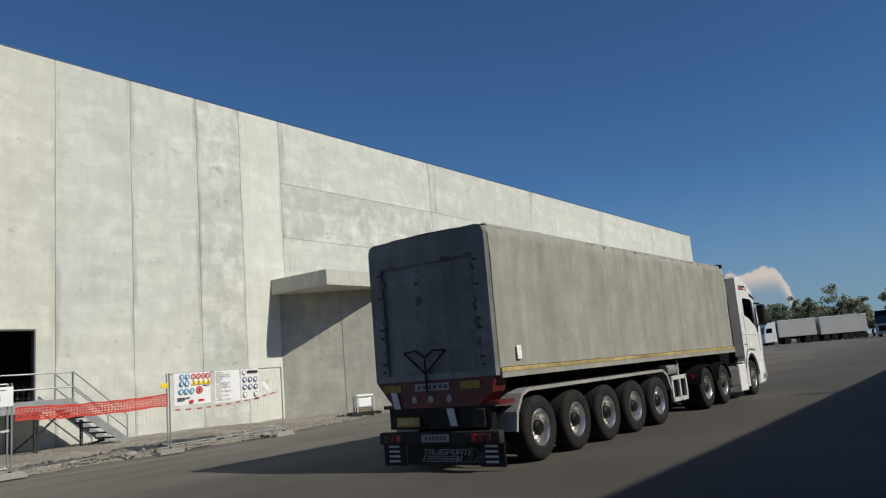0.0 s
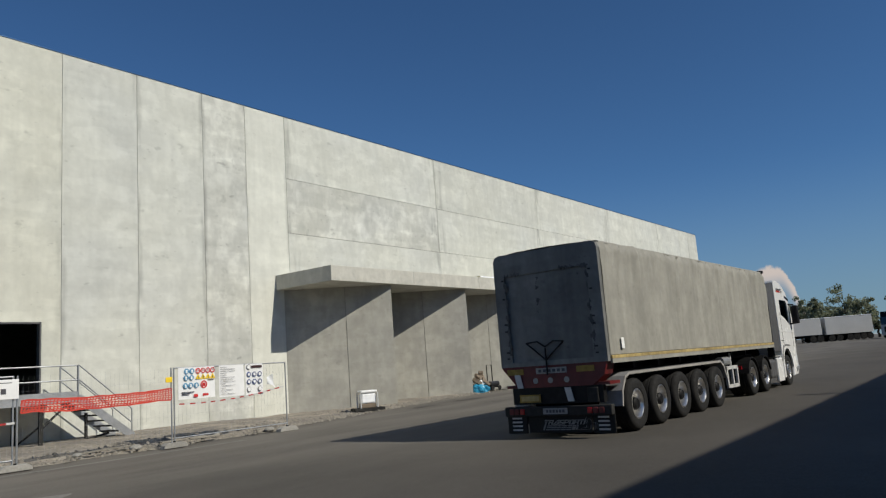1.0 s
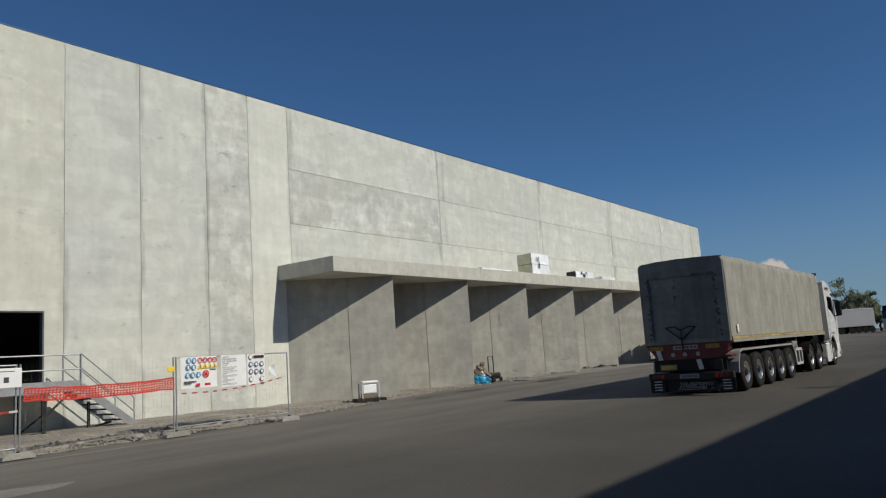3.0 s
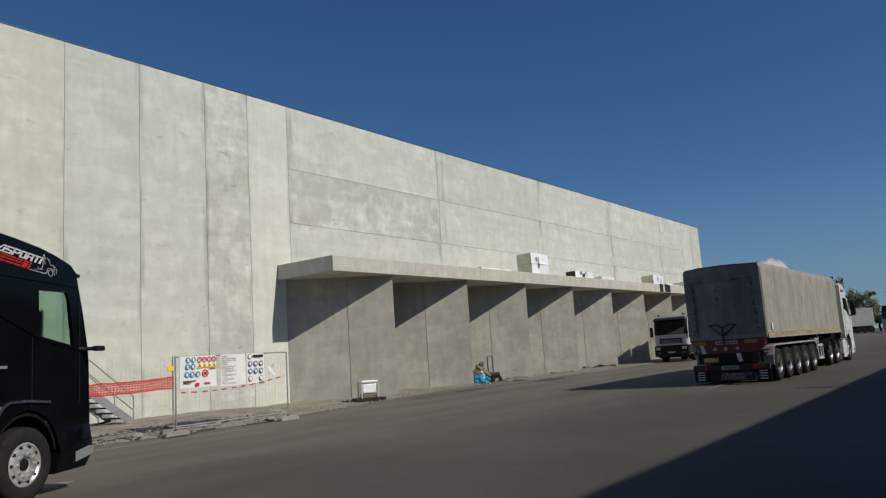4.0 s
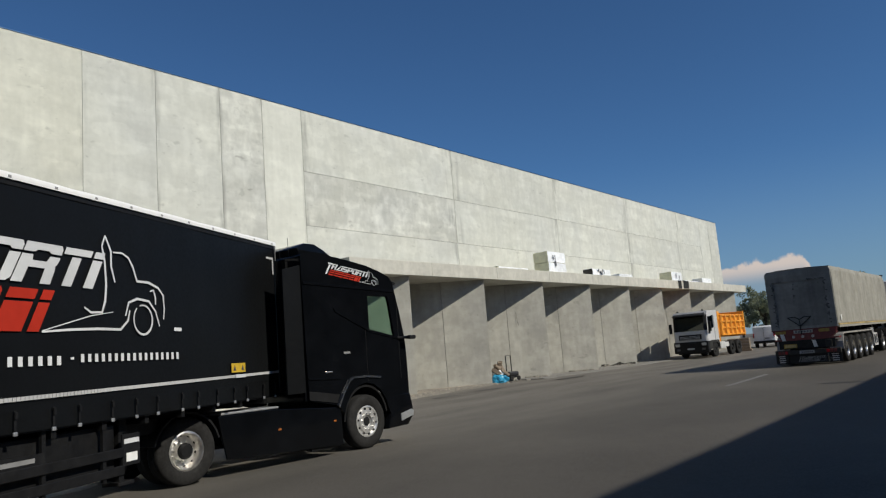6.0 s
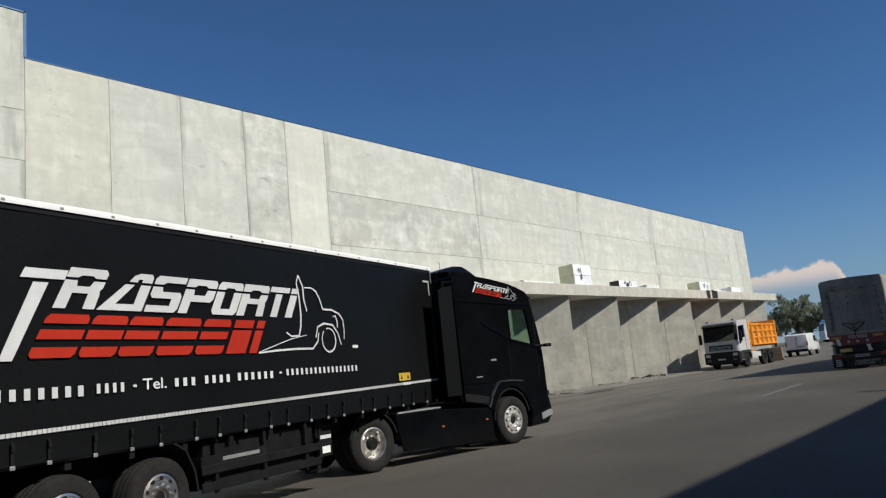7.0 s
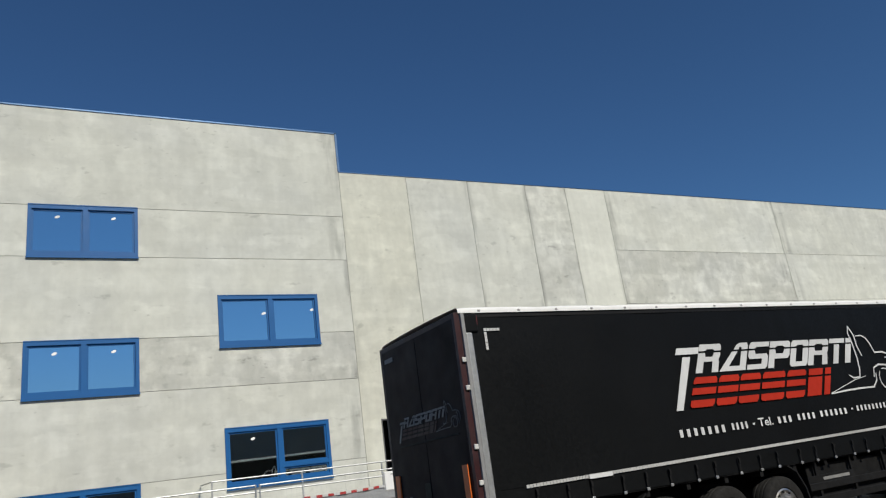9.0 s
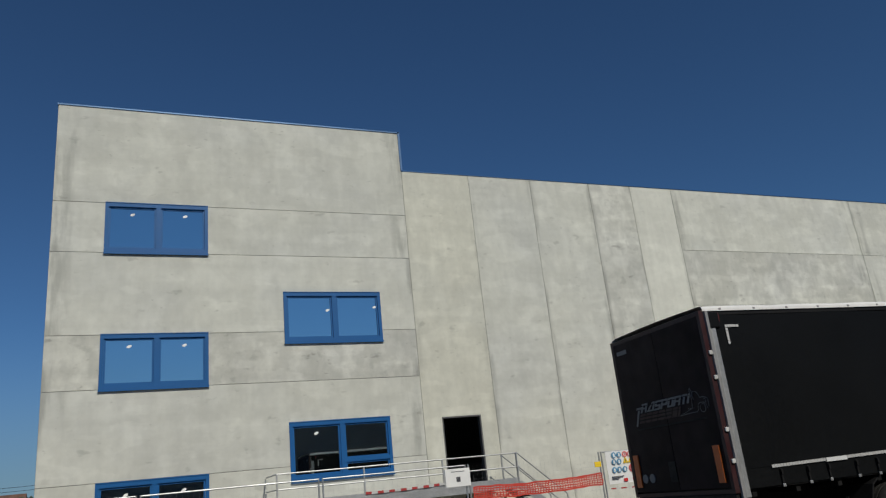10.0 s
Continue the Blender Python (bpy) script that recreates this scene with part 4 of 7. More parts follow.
def company_mark(name, parent, x, z, k, y, white=M_LOGOWHITE, red=M_LOGORED, label=""):
    """The carrier's mark: a white slanted row, a red row of plain shapes, a drawn lorry. k scales it."""
    bm = bmesh.new()
    for outline in (((-0.25, 0.0), (-0.1, 0.0), (0.32, 0.87), (0.14, 0.87)), ((-0.01, 0.915), (0.52, 0.915), (0.57, 1.027), (0.05, 1.027))):
        prism(bm, [(x + p * k, z + q * k) for p, q in outline], y - 0.004, y)
    main = part(name, bm, white, parent, label)
    part("white_lettering", sign_row((("R", 0.36, 0.53), ("A", 0.92, 0.65), ("S", 1.61, 0.52), ("P", 2.16, 0.56), ("O", 2.75, 0.5), ("R", 3.27, 0.57), ("T", 3.87, 0.46), ("I", 4.38, 0.17)), x, z + 0.545 * k, 0.472, k, y, 0.52), white, main)
    part("red_print", sign_row((("block", 0.06, 0.55), ("block", 0.66, 0.49), ("block", 1.19, 0.51), ("block", 1.76, 0.6), ("block", 2.42, 0.52), ("post", 3.02, 0.4), ("post", 3.5, 0.17)), x, z, 0.48, k, y, 0.52), red, main)
    bm = bmesh.new()

    def P(*a):
        return [(x + (p + 8.02) * k, z + (q - 2.19) * k) for p, q in a]
    w = 0.017 * k
    emblem_line(bm, P((-3.23, 3.44), (-3.29, 3.3), (-3.24, 3.1), (-3.22, 2.8), (-3.24, 2.6), (-3.3, 2.45), (-3.5, 2.44), (-3.62, 2.5)), y, w)
    emblem_line(bm, P((-3.23, 3.44), (-3.12, 3.25), (-3.12, 3.05), (-3.05, 2.85)), y, w)
    emblem_line(bm, P((-3.08, 3.24), (-2.9, 3.25), (-2.77, 3.2), (-2.68, 3.08), (-2.6, 2.9), (-2.35, 2.9), (-2.13, 2.84), (-2.02, 2.74), (-2.0, 2.55), (-2.02, 2.4)), y, w)
    emblem_line(bm, P((-2.32, 2.78), (-2.24, 2.8), (-2.2, 2.7), (-2.2, 2.6)), y, w * 0.9)
    emblem_line(bm, P((-2.85, 2.42), (-2.78, 2.6), (-2.6, 2.66), (-2.35, 2.64), (-2.2, 2.5), (-2.12, 2.3)), y, w)
    emblem_line(bm, P((-4.3, 2.19), (-3.9, 2.22), (-3.4, 2.24), (-2.95, 2.24), (-2.8, 2.36), (-2.76, 2.5)), y, w)
    emblem_line(bm, P((-4.3, 2.2), (-3.9, 2.3), (-3.5, 2.4), (-3.1, 2.46)), y, w * 0.4)
    emblem_line(bm, [(x + (p + 8.02) * k, z + (q - 2.19) * k) for p, q in arc(-2.48, 2.38, 0.2, 130, 470, 22)], y, w * 0.9)
    part("lorry_drawing", bm, white, main, "thin line drawing of a lorry front")
    return main


# ---- vehicles: tractor units ----
def tractor(name, at, paint, label, cab, drive, black):
    """A tractor unit; x ahead, origin on the ground under the front axle."""
    t = thing(name, at, label, "lorry")
    xr, hz = cab["rear"], cab["top"]
    prof_low = ([(xr + 0.05, 1.05), (-0.78, 0.9)] if xr < -1 else [(xr, 1.05)]) + [(0.64 * math.cos(radians(a)), 0.55 + 0.72 * math.sin(radians(a))) for a in (165, 150, 130, 110, 90, 70, 50, 30, 12)] + [(0.66, 0.62), (1.26, 0.62), (1.28, 1.04)]
    front = cab["front"]
    roof = cab["roof"]
    outline = prof_low + front + roof + [(xr, roof[-1][1] - 0.06)]
    win = cab["window"]
    for s, nm in ((-1, "door"), (1, "door")):
        bm = holed(bmesh.new(), outline, [win], s * 1.18, s * 1.24)
        sd = part("cab_side", bm, paint, t)
        part("side_window", holed(bmesh.new(), win, [], s * 1.2, s * 1.206), M_CABGLASS if black else M_DARKGLASS, sd).visible_shadow = False
        # door gap, handle, mirror-camera arm, lower moulding
        for a, b in (((win[0][0] - 0.12, 1.3), (win[0][0] - 0.12, win[0][1] + 0.08)), ((1.06, 1.3), (1.06, max(q[1] for q in win) - 0.1))):
            part("door_gap", tube(bmesh.new(), [(a[0], s * 1.241, a[1]), (b[0], s * 1.241, b[1])], 0.006, 6), M_DARKHOLE, sd)
        hx = win[0][0] - (1.18 if black else 0.28)
        part("door_handle", B(hx - 0.09, hx + 0.09, s * 1.25 - 0.012, s * 1.25 + 0.012, 1.52, 1.55, r=0.008), M_CHROME if black else M_BLACKPLASTIC, sd)
    # skin from the bumper over the screen and roof to the rear wall
    i0 = cab["glass"]
    sk = [(1.28, 1.04)] + front[:i0[0] + 1]
    part("front_panel", strip(bmesh.new(), sk, -1.19, 1.19, -0.05), paint if not black else M_BLACKPAINT, t)
    ws = part("windscreen", strip(bmesh.new(), front[i0[0]:i0[1] + 1], -1.19, 1.19, -0.02), M_SCREEN, t)
    ws.visible_shadow = False
    up = front[i0[1]:] + roof + [(xr, roof[-1][1] - 0.06), (xr, 1.05), (-0.8, 1.02)]
    part("cab_shell", strip(bmesh.new(), up, -1.185, 1.185, -0.06), paint, t)
    part("dashboard", B(0.75, 1.15, -1.15, 1.15, 1.5, 2.1, r=0.05), M_BLACKPLASTIC, t)
    for s in (-1, 1):
        bm = bmesh.new()
        box(bm, -0.35, 0.2, s * 0.62 - 0.24, s * 0.62 + 0.24, 1.4, 1.62, r=0.05)
        box(bm, -0.42, -0.25, s * 0.62 - 0.22, s * 0.62 + 0.22, 1.6, 2.25, r=0.05)
        part("seat", bm, M_BLACKPLASTIC, t)
    part("cab_floor", B(xr + 0.05, 1.1, -1.15, 1.15, 1.28, 1.36), M_CHASSIS, t)
    part("sun_visor", prism(bmesh.new(), [(cab["visor"][0] - 0.14, cab["visor"][1] + 0.05), (cab["visor"][0] + 0.1, cab["visor"][1] - 0.0), (cab["visor"][0] + 0.08, cab["visor"][1] - 0.05), (cab["visor"][0] - 0.14, cab["visor"][1] - 0.02)], -1.2, 1.2), M_BLACKPLASTIC, t)
    # bumper and lamps
    part("bumper", prism(bmesh.new(), [(0.57, 0.3), (1.2, 0.32), (1.36, 0.5), (1.37, 0.68), (1.3, 0.98), (0.8, 0.96), (0.68, 0.62)], -1.25, 1.25, r=0.04), M_BLACKPAINT if black else paint, t, smooth=35)
    for s in (-1, 1):
        part("headlight", prism(bmesh.new(), [(0.95, 0.42), (1.34, 0.5), (1.36, 0.6), (1.28, 0.63), (0.95, 0.57)], s * 1.262 - 0.012, s * 1.262 + 0.012, r=0.008), M_ALU, t)
        # arch moulding
        am = bmesh.new()
        strip(am, [(-0.8, 0.88), (-0.66, 1.12), (-0.48, 1.35), (-0.36, 1.41), (0.0, 1.41), (0.42, 1.37)], s * 1.24, s * 1.27, 0.035)
        part("arch_moulding", am, M_POLISH if black else M_GREYPLASTIC, t, "shiny curved wheel arch moulding" if black else "")
        gl = bmesh.new()
        strip(gl, [(0.62 * math.cos(radians(a)), 0.55 + 0.68 * math.sin(radians(a))) for a in range(178, -1, -12)], s * 0.85, s * 1.2, 0.04)
        part("wheel_arch_liner", gl, M_CHASSIS, t)
    for s in (-1, 1):
        wheel(t, 0.0, s * 1.07, 0.52, 0.52, s, chrome=M_FRONTRIM if black else M_CHROME)
    for x in drive:
        for s in (-1, 1):
            wheel(t, x, s * 1.06, 0.52, 0.52, s, deep=True)
            wheel(t, x, s * 0.72, 0.52, 0.52, s, deep=True)
            fm = bmesh.new()
            strip(fm, [(x + 0.6 * math.cos(radians(a)), 0.5 + 0.62 * math.sin(radians(a))) for a in range(165, 10, -15)], s * 0.56 if s > 0 else s * 1.24, s * 1.24 if s > 0 else s * 0.56, 0.03)
            part("rear_mudguard", fm, M_BLACKPLASTIC, t)
    last = min(drive)
    bm = bmesh.new()
    for s in (-1, 1):
        box(bm, last - 0.9, 0.6, s * 0.42 - 0.05, s * 0.42 + 0.05, 0.72, 0.98)
    box(bm, last - 0.9, last - 0.82, -0.5, 0.5, 0.74, 0.96)
    part("chassis_frame", bm, M_CHASSIS, t)
    part("engine_block", B(-0.95, 1.05, -0.5, 0.5, 0.5, 1.29, r=0.05), M_CHASSIS, t)
    bm = bmesh.new()
    lathe(bm, [(0, -0.06), (0.45, -0.06), (0.45, 0.06), (0, 0.06)], 28)
    fw = part("fifth_wheel", bm, M_CHASSIS, t)
    fw.matrix_basis = pose(max(drive) + 0.5 - (0.7 if len(drive) > 1 else 0.0), 0, 1.06, 90, 0, 0)
    for x in (0.0, *drive):
        part("axle", tube(bmesh.new(), [(x, -1.0, 0.52), (x, 1.0, 0.52)], 0.08, 10), M_CHASSIS, t)
    sx0, sx1 = max(drive) + 0.72, -0.7
    for s in (-1, 1):
        if black:
            sk = part("side_skirt", prism(bmesh.new(), [(sx0, 0.27), (sx1 + 0.02, 0.16), (sx1, 0.86), (sx0 + 1.0, 0.98), (sx0 - 0.15, 0.98), (sx0 - 0.1, 0.7)], s * 1.2 - 0.02, s * 1.2 + 0.02, r=0.012), M_BLACKPAINT, t)
            for mx in (sx0 + 1.09, sx1 - 0.18):
                part("side_marker", B(mx - 0.035, mx + 0.035, s * 1.225 - 0.008, s * 1.225 + 0.008, 0.61, 0.645, r=0.006), M_AMBER, sk)
            part("step_gap", B(sx1 - 0.75, sx1 - 0.05, s * 1.1 - 0.08, s * 1.1 + 0.08, 0.14, 0.26), M_CHASSIS, t)
        else:
            bm = bmesh.new()
            box(bm, sx0 + 0.05, sx0 + 0.85, s * 0.9 - 0.28, s * 0.9 + 0.28, 0.34, 0.95, r=0.09)
            part("fuel_tank", bm, M_DARKGREY, t)
            part("side_skirt", B(sx1 - 0.72, sx1 - 0.02, s * 1.18 - 0.05, s * 1.18 + 0.05, 0.2, 0.98, r=0.04), paint, t)
            part("mudflap_lamp", B(min(drive) - 0.75, min(drive) - 0.68, s * 1.05 - 0.05, s * 1.05 + 0.05, 0.78, 0.88, r=0.01), M_REDLAMP, t)
    # rear wall pieces, air lines and fairings
    for s in (-1, 1):
        dm = prism(bmesh.new(), [(xr - (0.42 if black else 0.85), 1.2), (xr, 1.2), (xr, hz - (0.35 if black else 0.12)), (xr - (0.42 if black else 0.85), hz - (0.45 if black else 0.2))], s * 1.2 - 0.015, s * 1.2 + 0.015)
        if black:
            part("side_deflector", dm, M_CURTAIN, t)
        else:
            part("side_deflector", dm, M_DARKGREY, t)
    bm = bmesh.new()
    for i in range(3):
        tube(bm, [(xr - 0.05, -0.2 + 0.15 * i, 2.2), (xr - 0.25, -0.2 + 0.15 * i, 1.5 - 0.08 * i), (xr - 0.55, -0.2 + 0.15 * i, 1.35), (xr - 0.85, -0.15 + 0.1 * i, 1.6)], 0.018, 6)
    part("air_hose", bm, M_BLACKPLASTIC, t)
    return t


BLACK_CAB = dict(rear=-1.55, top=3.9, window=[(0.19, 2.32), (0.93, 2.17), (0.83, 2.86), (0.78, 2.99), (0.19, 2.99)], glass=(2, 4), visor=(1.02, 3.3),
                 front=[(1.28, 1.5), (1.27, 1.9), (1.24, 2.17), (1.13, 2.7), (1.0, 3.2), (0.98, 3.3)], roof=[(0.86, 3.42), (0.55, 3.53), (0.2, 3.62), (-0.3, 3.7), (-0.7, 3.75), (-1.2, 3.79), (-1.5, 3.78)])
WHITE_CAB = dict(rear=-0.72, top=3.65, window=[(-0.2, 2.42), (0.3, 2.3), (0.98, 2.02), (0.84, 2.82), (0.72, 2.92), (-0.12, 2.95), (-0.2, 2.88)], glass=(2, 4), visor=(1.0, 3.12),
                 front=[(1.36, 1.4), (1.4, 1.9), (1.4, 2.18), (1.15, 2.75), (0.95, 3.1), (0.88, 3.2)], roof=[(0.68, 3.3), (0.46, 3.42), (0.18, 3.52), (-0.1, 3.58), (-0.4, 3.61), (-0.68, 3.6)])

black_tractor = tractor("tractor_unit", pose(5.93, 12.38, 0, 0, 0, 18.5), M_BLACKPAINT, "gloss black two-axle tractor unit with polished alloy wheels, driving", BLACK_CAB, (-4.01,), True)
part("roof_spoiler", prism(bmesh.new(), [(-1.52, 3.7), (-0.62, 3.74), (-0.85, 3.88), (-1.1, 3.99), (-1.35, 3.99), (-1.52, 3.9)], -1.17, 1.17, r=0.04), M_BLACKPAINT, black_tractor, smooth=40)
for s in (-1, 1):
    part("roof_antenna", tube(bmesh.new(), [(-1.52, s * 0.9, 3.7), (-1.54, s * 0.9, 4.12)], 0.005, 6), M_BLACKPLASTIC, black_tractor)
    arm = bmesh.new()
    tube(arm, [(1.0, s * 1.2, 2.13), (1.1, s * 1.3, 2.12), (1.2, s * 1.48, 2.12)], 0.03, 8)
    box(arm, 1.12, 1.32, s * 1.46 - 0.05, s * 1.46 + 0.05, 2.08, 2.16, r=0.02)
    part("mirror_arm", arm, M_BLACKPLASTIC, black_tractor)
part("steering_wheel", lathe(bmesh.new(), [(0.19, -0.015), (0.22, 0.0), (0.19, 0.015)], 20), M_BLACKPLASTIC, black_tractor).matrix_basis = pose(0.62, 0.6, 2.05, 60, 0, 90)
roof_mark = company_mark("roof_mark", black_tractor, -0.88, 3.38, 0.235, -1.243, label="white and red printed mark")
roof_mark.matrix_basis = Matrix.Translation((0, -0.0, 0)) @ Matrix.Translation((-0.76, 0, 3.4)) @ Matrix.Rotation(radians(8.0), 4, "Y") @ Matrix.Translation((0.76, 0, -3.4))
for crease in ([(-0.78, 2.74), (-0.74, 2.67), (0.2, 2.26), (1.22, 2.06), (1.22, 2.11), (0.22, 2.31)], [(-1.52, 3.19), (0.98, 3.08), (0.98, 3.12), (-1.52, 3.24)], [(-1.5, 1.42), (-0.7, 1.38), (-0.7, 1.41), (-1.5, 1.46)]):
    for s in (-1, 1):
        part("body_crease", prism(bmesh.new(), crease, s * 1.24 - 0.001, s * 1.258, r=0.004), M_BLACKPAINT, black_tractor)
for a, b, z in ((-0.57, -0.4, 1.86),):
    part("model_badge", B(a, b, -1.252, -1.242, z, z + 0.04), M_FAINTWHITE, black_tractor)
part("lower_side_panel", prism(bmesh.new(), [(-1.5, 1.06), (-0.82, 0.95), (-0.74, 1.1), (-1.1, 1.16), (-1.5, 1.22)], -1.252, -1.24), M_CHASSIS, black_tractor)

part("catwalk_plate", B(-3.3, -2.1, -1.1, -0.3, 0.985, 1.02, r=0.008), M_ALU, black_tractor, "bright metal step plate")
for s in (-1, 1):
    part("tail_lamp", B(-5.06, -4.98, s * 1.02 - 0.16, s * 1.02 + 0.16, 0.7, 0.84, r=0.01), M_REDLAMP, black_tractor)

white_tractor = tractor("tractor_unit", pose(24.1, 7.4, 0), M_WHITEPAINT, "white three-axle tractor unit pulling a tipper, driving", WHITE_CAB, (-2.9, -4.3), False)
for s in (-1, 1):
    mm = bmesh.new()
    box(mm, 0.98, 1.2, s * 1.42 - 0.11, s * 1.42 + 0.11, 2.1, 2.75, r=0.04)
    tube(mm, [(1.0, s * 1.2, 2.8), (1.05, s * 1.42, 2.78)], 0.03, 6)
    tube(mm, [(1.0, s * 1.2, 2.1), (1.05, s * 1.42, 2.12)], 0.03, 6)
    part("mirror", mm, M_BLACKPLASTIC, white_tractor)
company_mark("roof_mark", white_tractor, -0.42, 3.2, 0.13, -1.244, M_INK, M_LOGORED, "small red and dark printed mark")
for s in (-1, 1):
    part("step_panel", prism(bmesh.new(), [(-0.68, 0.3), (-0.52, 0.3), (-0.5, 0.92), (-0.68, 1.0)], s * 1.22 - 0.02, s * 1.22 + 0.025, r=0.01), M_WHITEPAINT, white_tractor)
    part("visor_end", prism(bmesh.new(), [(0.62, 3.02), (1.12, 2.92), (1.14, 2.98), (0.66, 3.12)], s * 1.22 - 0.03, s * 1.22 + 0.05, r=0.01), M_BLACKPLASTIC, white_tractor)
    part("body_crease", prism(bmesh.new(), [(-0.7, 1.84), (1.3, 1.8), (1.3, 1.83), (-0.7, 1.88)], s * 1.24 - 0.001, s * 1.252, r=0.003), M_WHITEPAINT, white_tractor)
    part("stack_pipe", tube(bmesh.new(), [(-0.95, s * 0.95, 1.0), (-0.95, s * 0.95, 1.75)], 0.11, 12), M_BLACKPLASTIC, white_tractor)
part("beacon", B(-0.6, -0.45, -0.9, -0.75, 3.57, 3.69, r=0.02), M_BLACKPLASTIC, white_tractor)


# ---- the black curtain-side trailer: x ahead, origin under the kingpin ----
def curtain_trailer():
    t = thing("curtain_trailer", pose(2.6, 11.3, 0, 0, 0, 41), "black curtain-sided semi-trailer with white and red print", "trailer")
    F, R, TOPZ, BOT = 1.52, -12.05, 3.985, 1.42
    for s in (-1, 1):
        def sheet(u, v):
            w = 0.012 * noise.noise((u * 0.9, v * 1.1, s)) + 0.006 * noise.noise((u * 4, v * 0.6, 3 + s))
            return (u, s * (1.262 + w), v)
        cur = part("curtain", grid(bmesh.new(), -11.865, F - 0.02, 110, BOT - 0.02, TOPZ - 0.06, 18, sheet), M_CURTAIN, t, smooth=60)
        part("curtain_hem", grid(bmesh.new(), -11.865, F - 0.02, 60, 1.12, BOT - 0.02, 4, lambda u, v: (u, s * (1.262 + 0.018 * noise.noise((u * 1.6, v * 2, s + 5))), v)), M_CURTAIN, t, smooth=60)
        # reflective tape in short pieces
        bm = bmesh.new()
        x = R + 0.7
        while x < F - 0.05:
            box(bm, x, x + 0.05, s * 1.282 - 0.003, s * 1.282 + 0.003, 1.375 + 0.0115 * (x + 11.5), 1.42 + 0.0115 * (x + 11.5))
            x += 0.057
        part("reflective_tape", bm, M_TAPE, t, "white reflective tape in short dashes")
        strap = None
        for i in range(26):
            x = -11.2 + 0.5 * i + 0.05 * math.sin(i * 2.4)
            if strap is None:
                bm = bmesh.new()
                box(bm, -0.016, 0.016, s * 1.29 - 0.004, s * 1.29 + 0.004, 1.14, 1.36)
                box(bm, -0.018, 0.018, s * 1.3 - 0.012, s * 1.3 + 0.008, 1.27, 1.34)
                strap = part("curtain_strap", bm, M_BLACKPLASTIC, t)
                strap.location.x = x
                bk = part("buckle", B(-0.028, 0.028, s * 1.29 - 0.012, s * 1.29 + 0.01, 1.09, 1.135, r=0.008), M_ALU, t)
                bk.location.x = x
            else:
                again(strap, t, pose(x, 0, 0))
                again(bk, t, pose(x, 0, 0))
        # corner tape marks, in short pieces
        for cx, d in ((F - 0.08, -1), (-11.66, 1)):
            bm = bmesh.new()
            for q in range(5):
                a, b = cx + d * 0.055 * q, cx + d * (0.055 * q + 0.048)
                box(bm, min(a, b), max(a, b), s * 1.284 - 0.003, s * 1.284 + 0.003, 3.645, 3.685)
                box(bm, min(cx, cx + d * 0.042), max(cx, cx + d * 0.042), s * 1.284 - 0.003, s * 1.284 + 0.003, 3.64 - 0.055 * (q + 1), 3.633 - 0.055 * q)
            part("corner_tape", bm, M_TAPE, t)
        # posts, the dark rail over the curtain, hinges
        part("rear_post", B(R + 0.085, R + 0.185, s * 1.27 - 0.04, s * 1.27 + 0.012, 1.0, TOPZ - 0.36, r=0.015), M_ALU, t)
        part("rear_post_edge", B(R + 0.03, R + 0.083, s * 1.27 - 0.04, s * 1.27 + 0.006, 1.0, TOPZ - 0.07), M_GREYPLASTIC, t)
        part("post_cap", B(R + 0.05, R + 0.3, s * 1.27 - 0.03, s * 1.27 + 0.016, TOPZ - 0.35, TOPZ - 0.08, r=0.02), M_CURTAIN, t)
        part("red_tag", B(R + 0.26, R + 0.3, s * 1.292 - 0.003, s * 1.292 + 0.003, TOPZ - 0.24, TOPZ - 0.1), M_REDSTEEL, t)
        part("top_rail", B(R + 0.02, F + 0.02, s * 1.262 - 0.01, s * 1.262 + 0.022, TOPZ - 0.13, TOPZ - 0.045, r=0.008), M_BLACKPLASTIC, t)
        part("front_post", B(F - 0.02, F + 0.05, s * 1.25 - 0.03, s * 1.25 + 0.025, 1.15, TOPZ - 0.04, r=0.01), M_BLACKPAINT, t)
        part("post_plate", B(F - 0.01, F + 0.06, s * 1.278 - 0.002, s * 1.278 + 0.004, TOPZ - 0.34, TOPZ - 0.03), M_ALU, t)
        for z in (1.5, 1.98, 2.8, 3.2):
            part("hinge", B(R - 0.03, R + 0.06, s * 1.285 - 0.02, s * 1.285 + 0.012, z, z + 0.07, r=0.01), M_LIGHTGREY, t)
        part("yellow_marker", B(R + 0.11, R + 0.175, s * 1.288 - 0.003, s * 1.286 + 0.003, 1.52, 1.76), M_YELPLATE, t)
        # roof rail with small bumps
        def hem(u, v):
            crest = 0.022 * abs(math.sin((u - R) * 2.28)) ** 0.5
            return (u, s * (1.17 + 0.125 * min(1.0, v * 2)), TOPZ + 0.012 + crest * (1 - v) - 0.075 * max(0.0, v - 0.4) / 0.6)
        bm = grid(bmesh.new(), R, F + 0.05, 200, 0, 1, 5, hem)
        part("roof_edge", bm, M_WHITEBOARD, t, "white scalloped roof tarpaulin edge", smooth=50)
        roller = part("roller", B(-0.022, 0.022, s * 1.292 - 0.006, s * 1.292 + 0.006, TOPZ - 0.05, TOPZ - 0.02), M_GREYPLASTIC, t)
        roller.location.x = R + 0.35
        for i in range(1, 20):
            again(roller, t, pose(R + 0.35 + 0.69 * i, 0, 0))
    part("roof", grid(bmesh.new(), R, F, 60, -1.25, 1.25, 8, lambda u, v: (u, v, TOPZ + 0.012 + 0.025 * math.cos(v * 1.2) + 0.012 * math.sin(u * 4.55))), M_TRAILERWHITE, t, "pale roof tarpaulin", smooth=50)
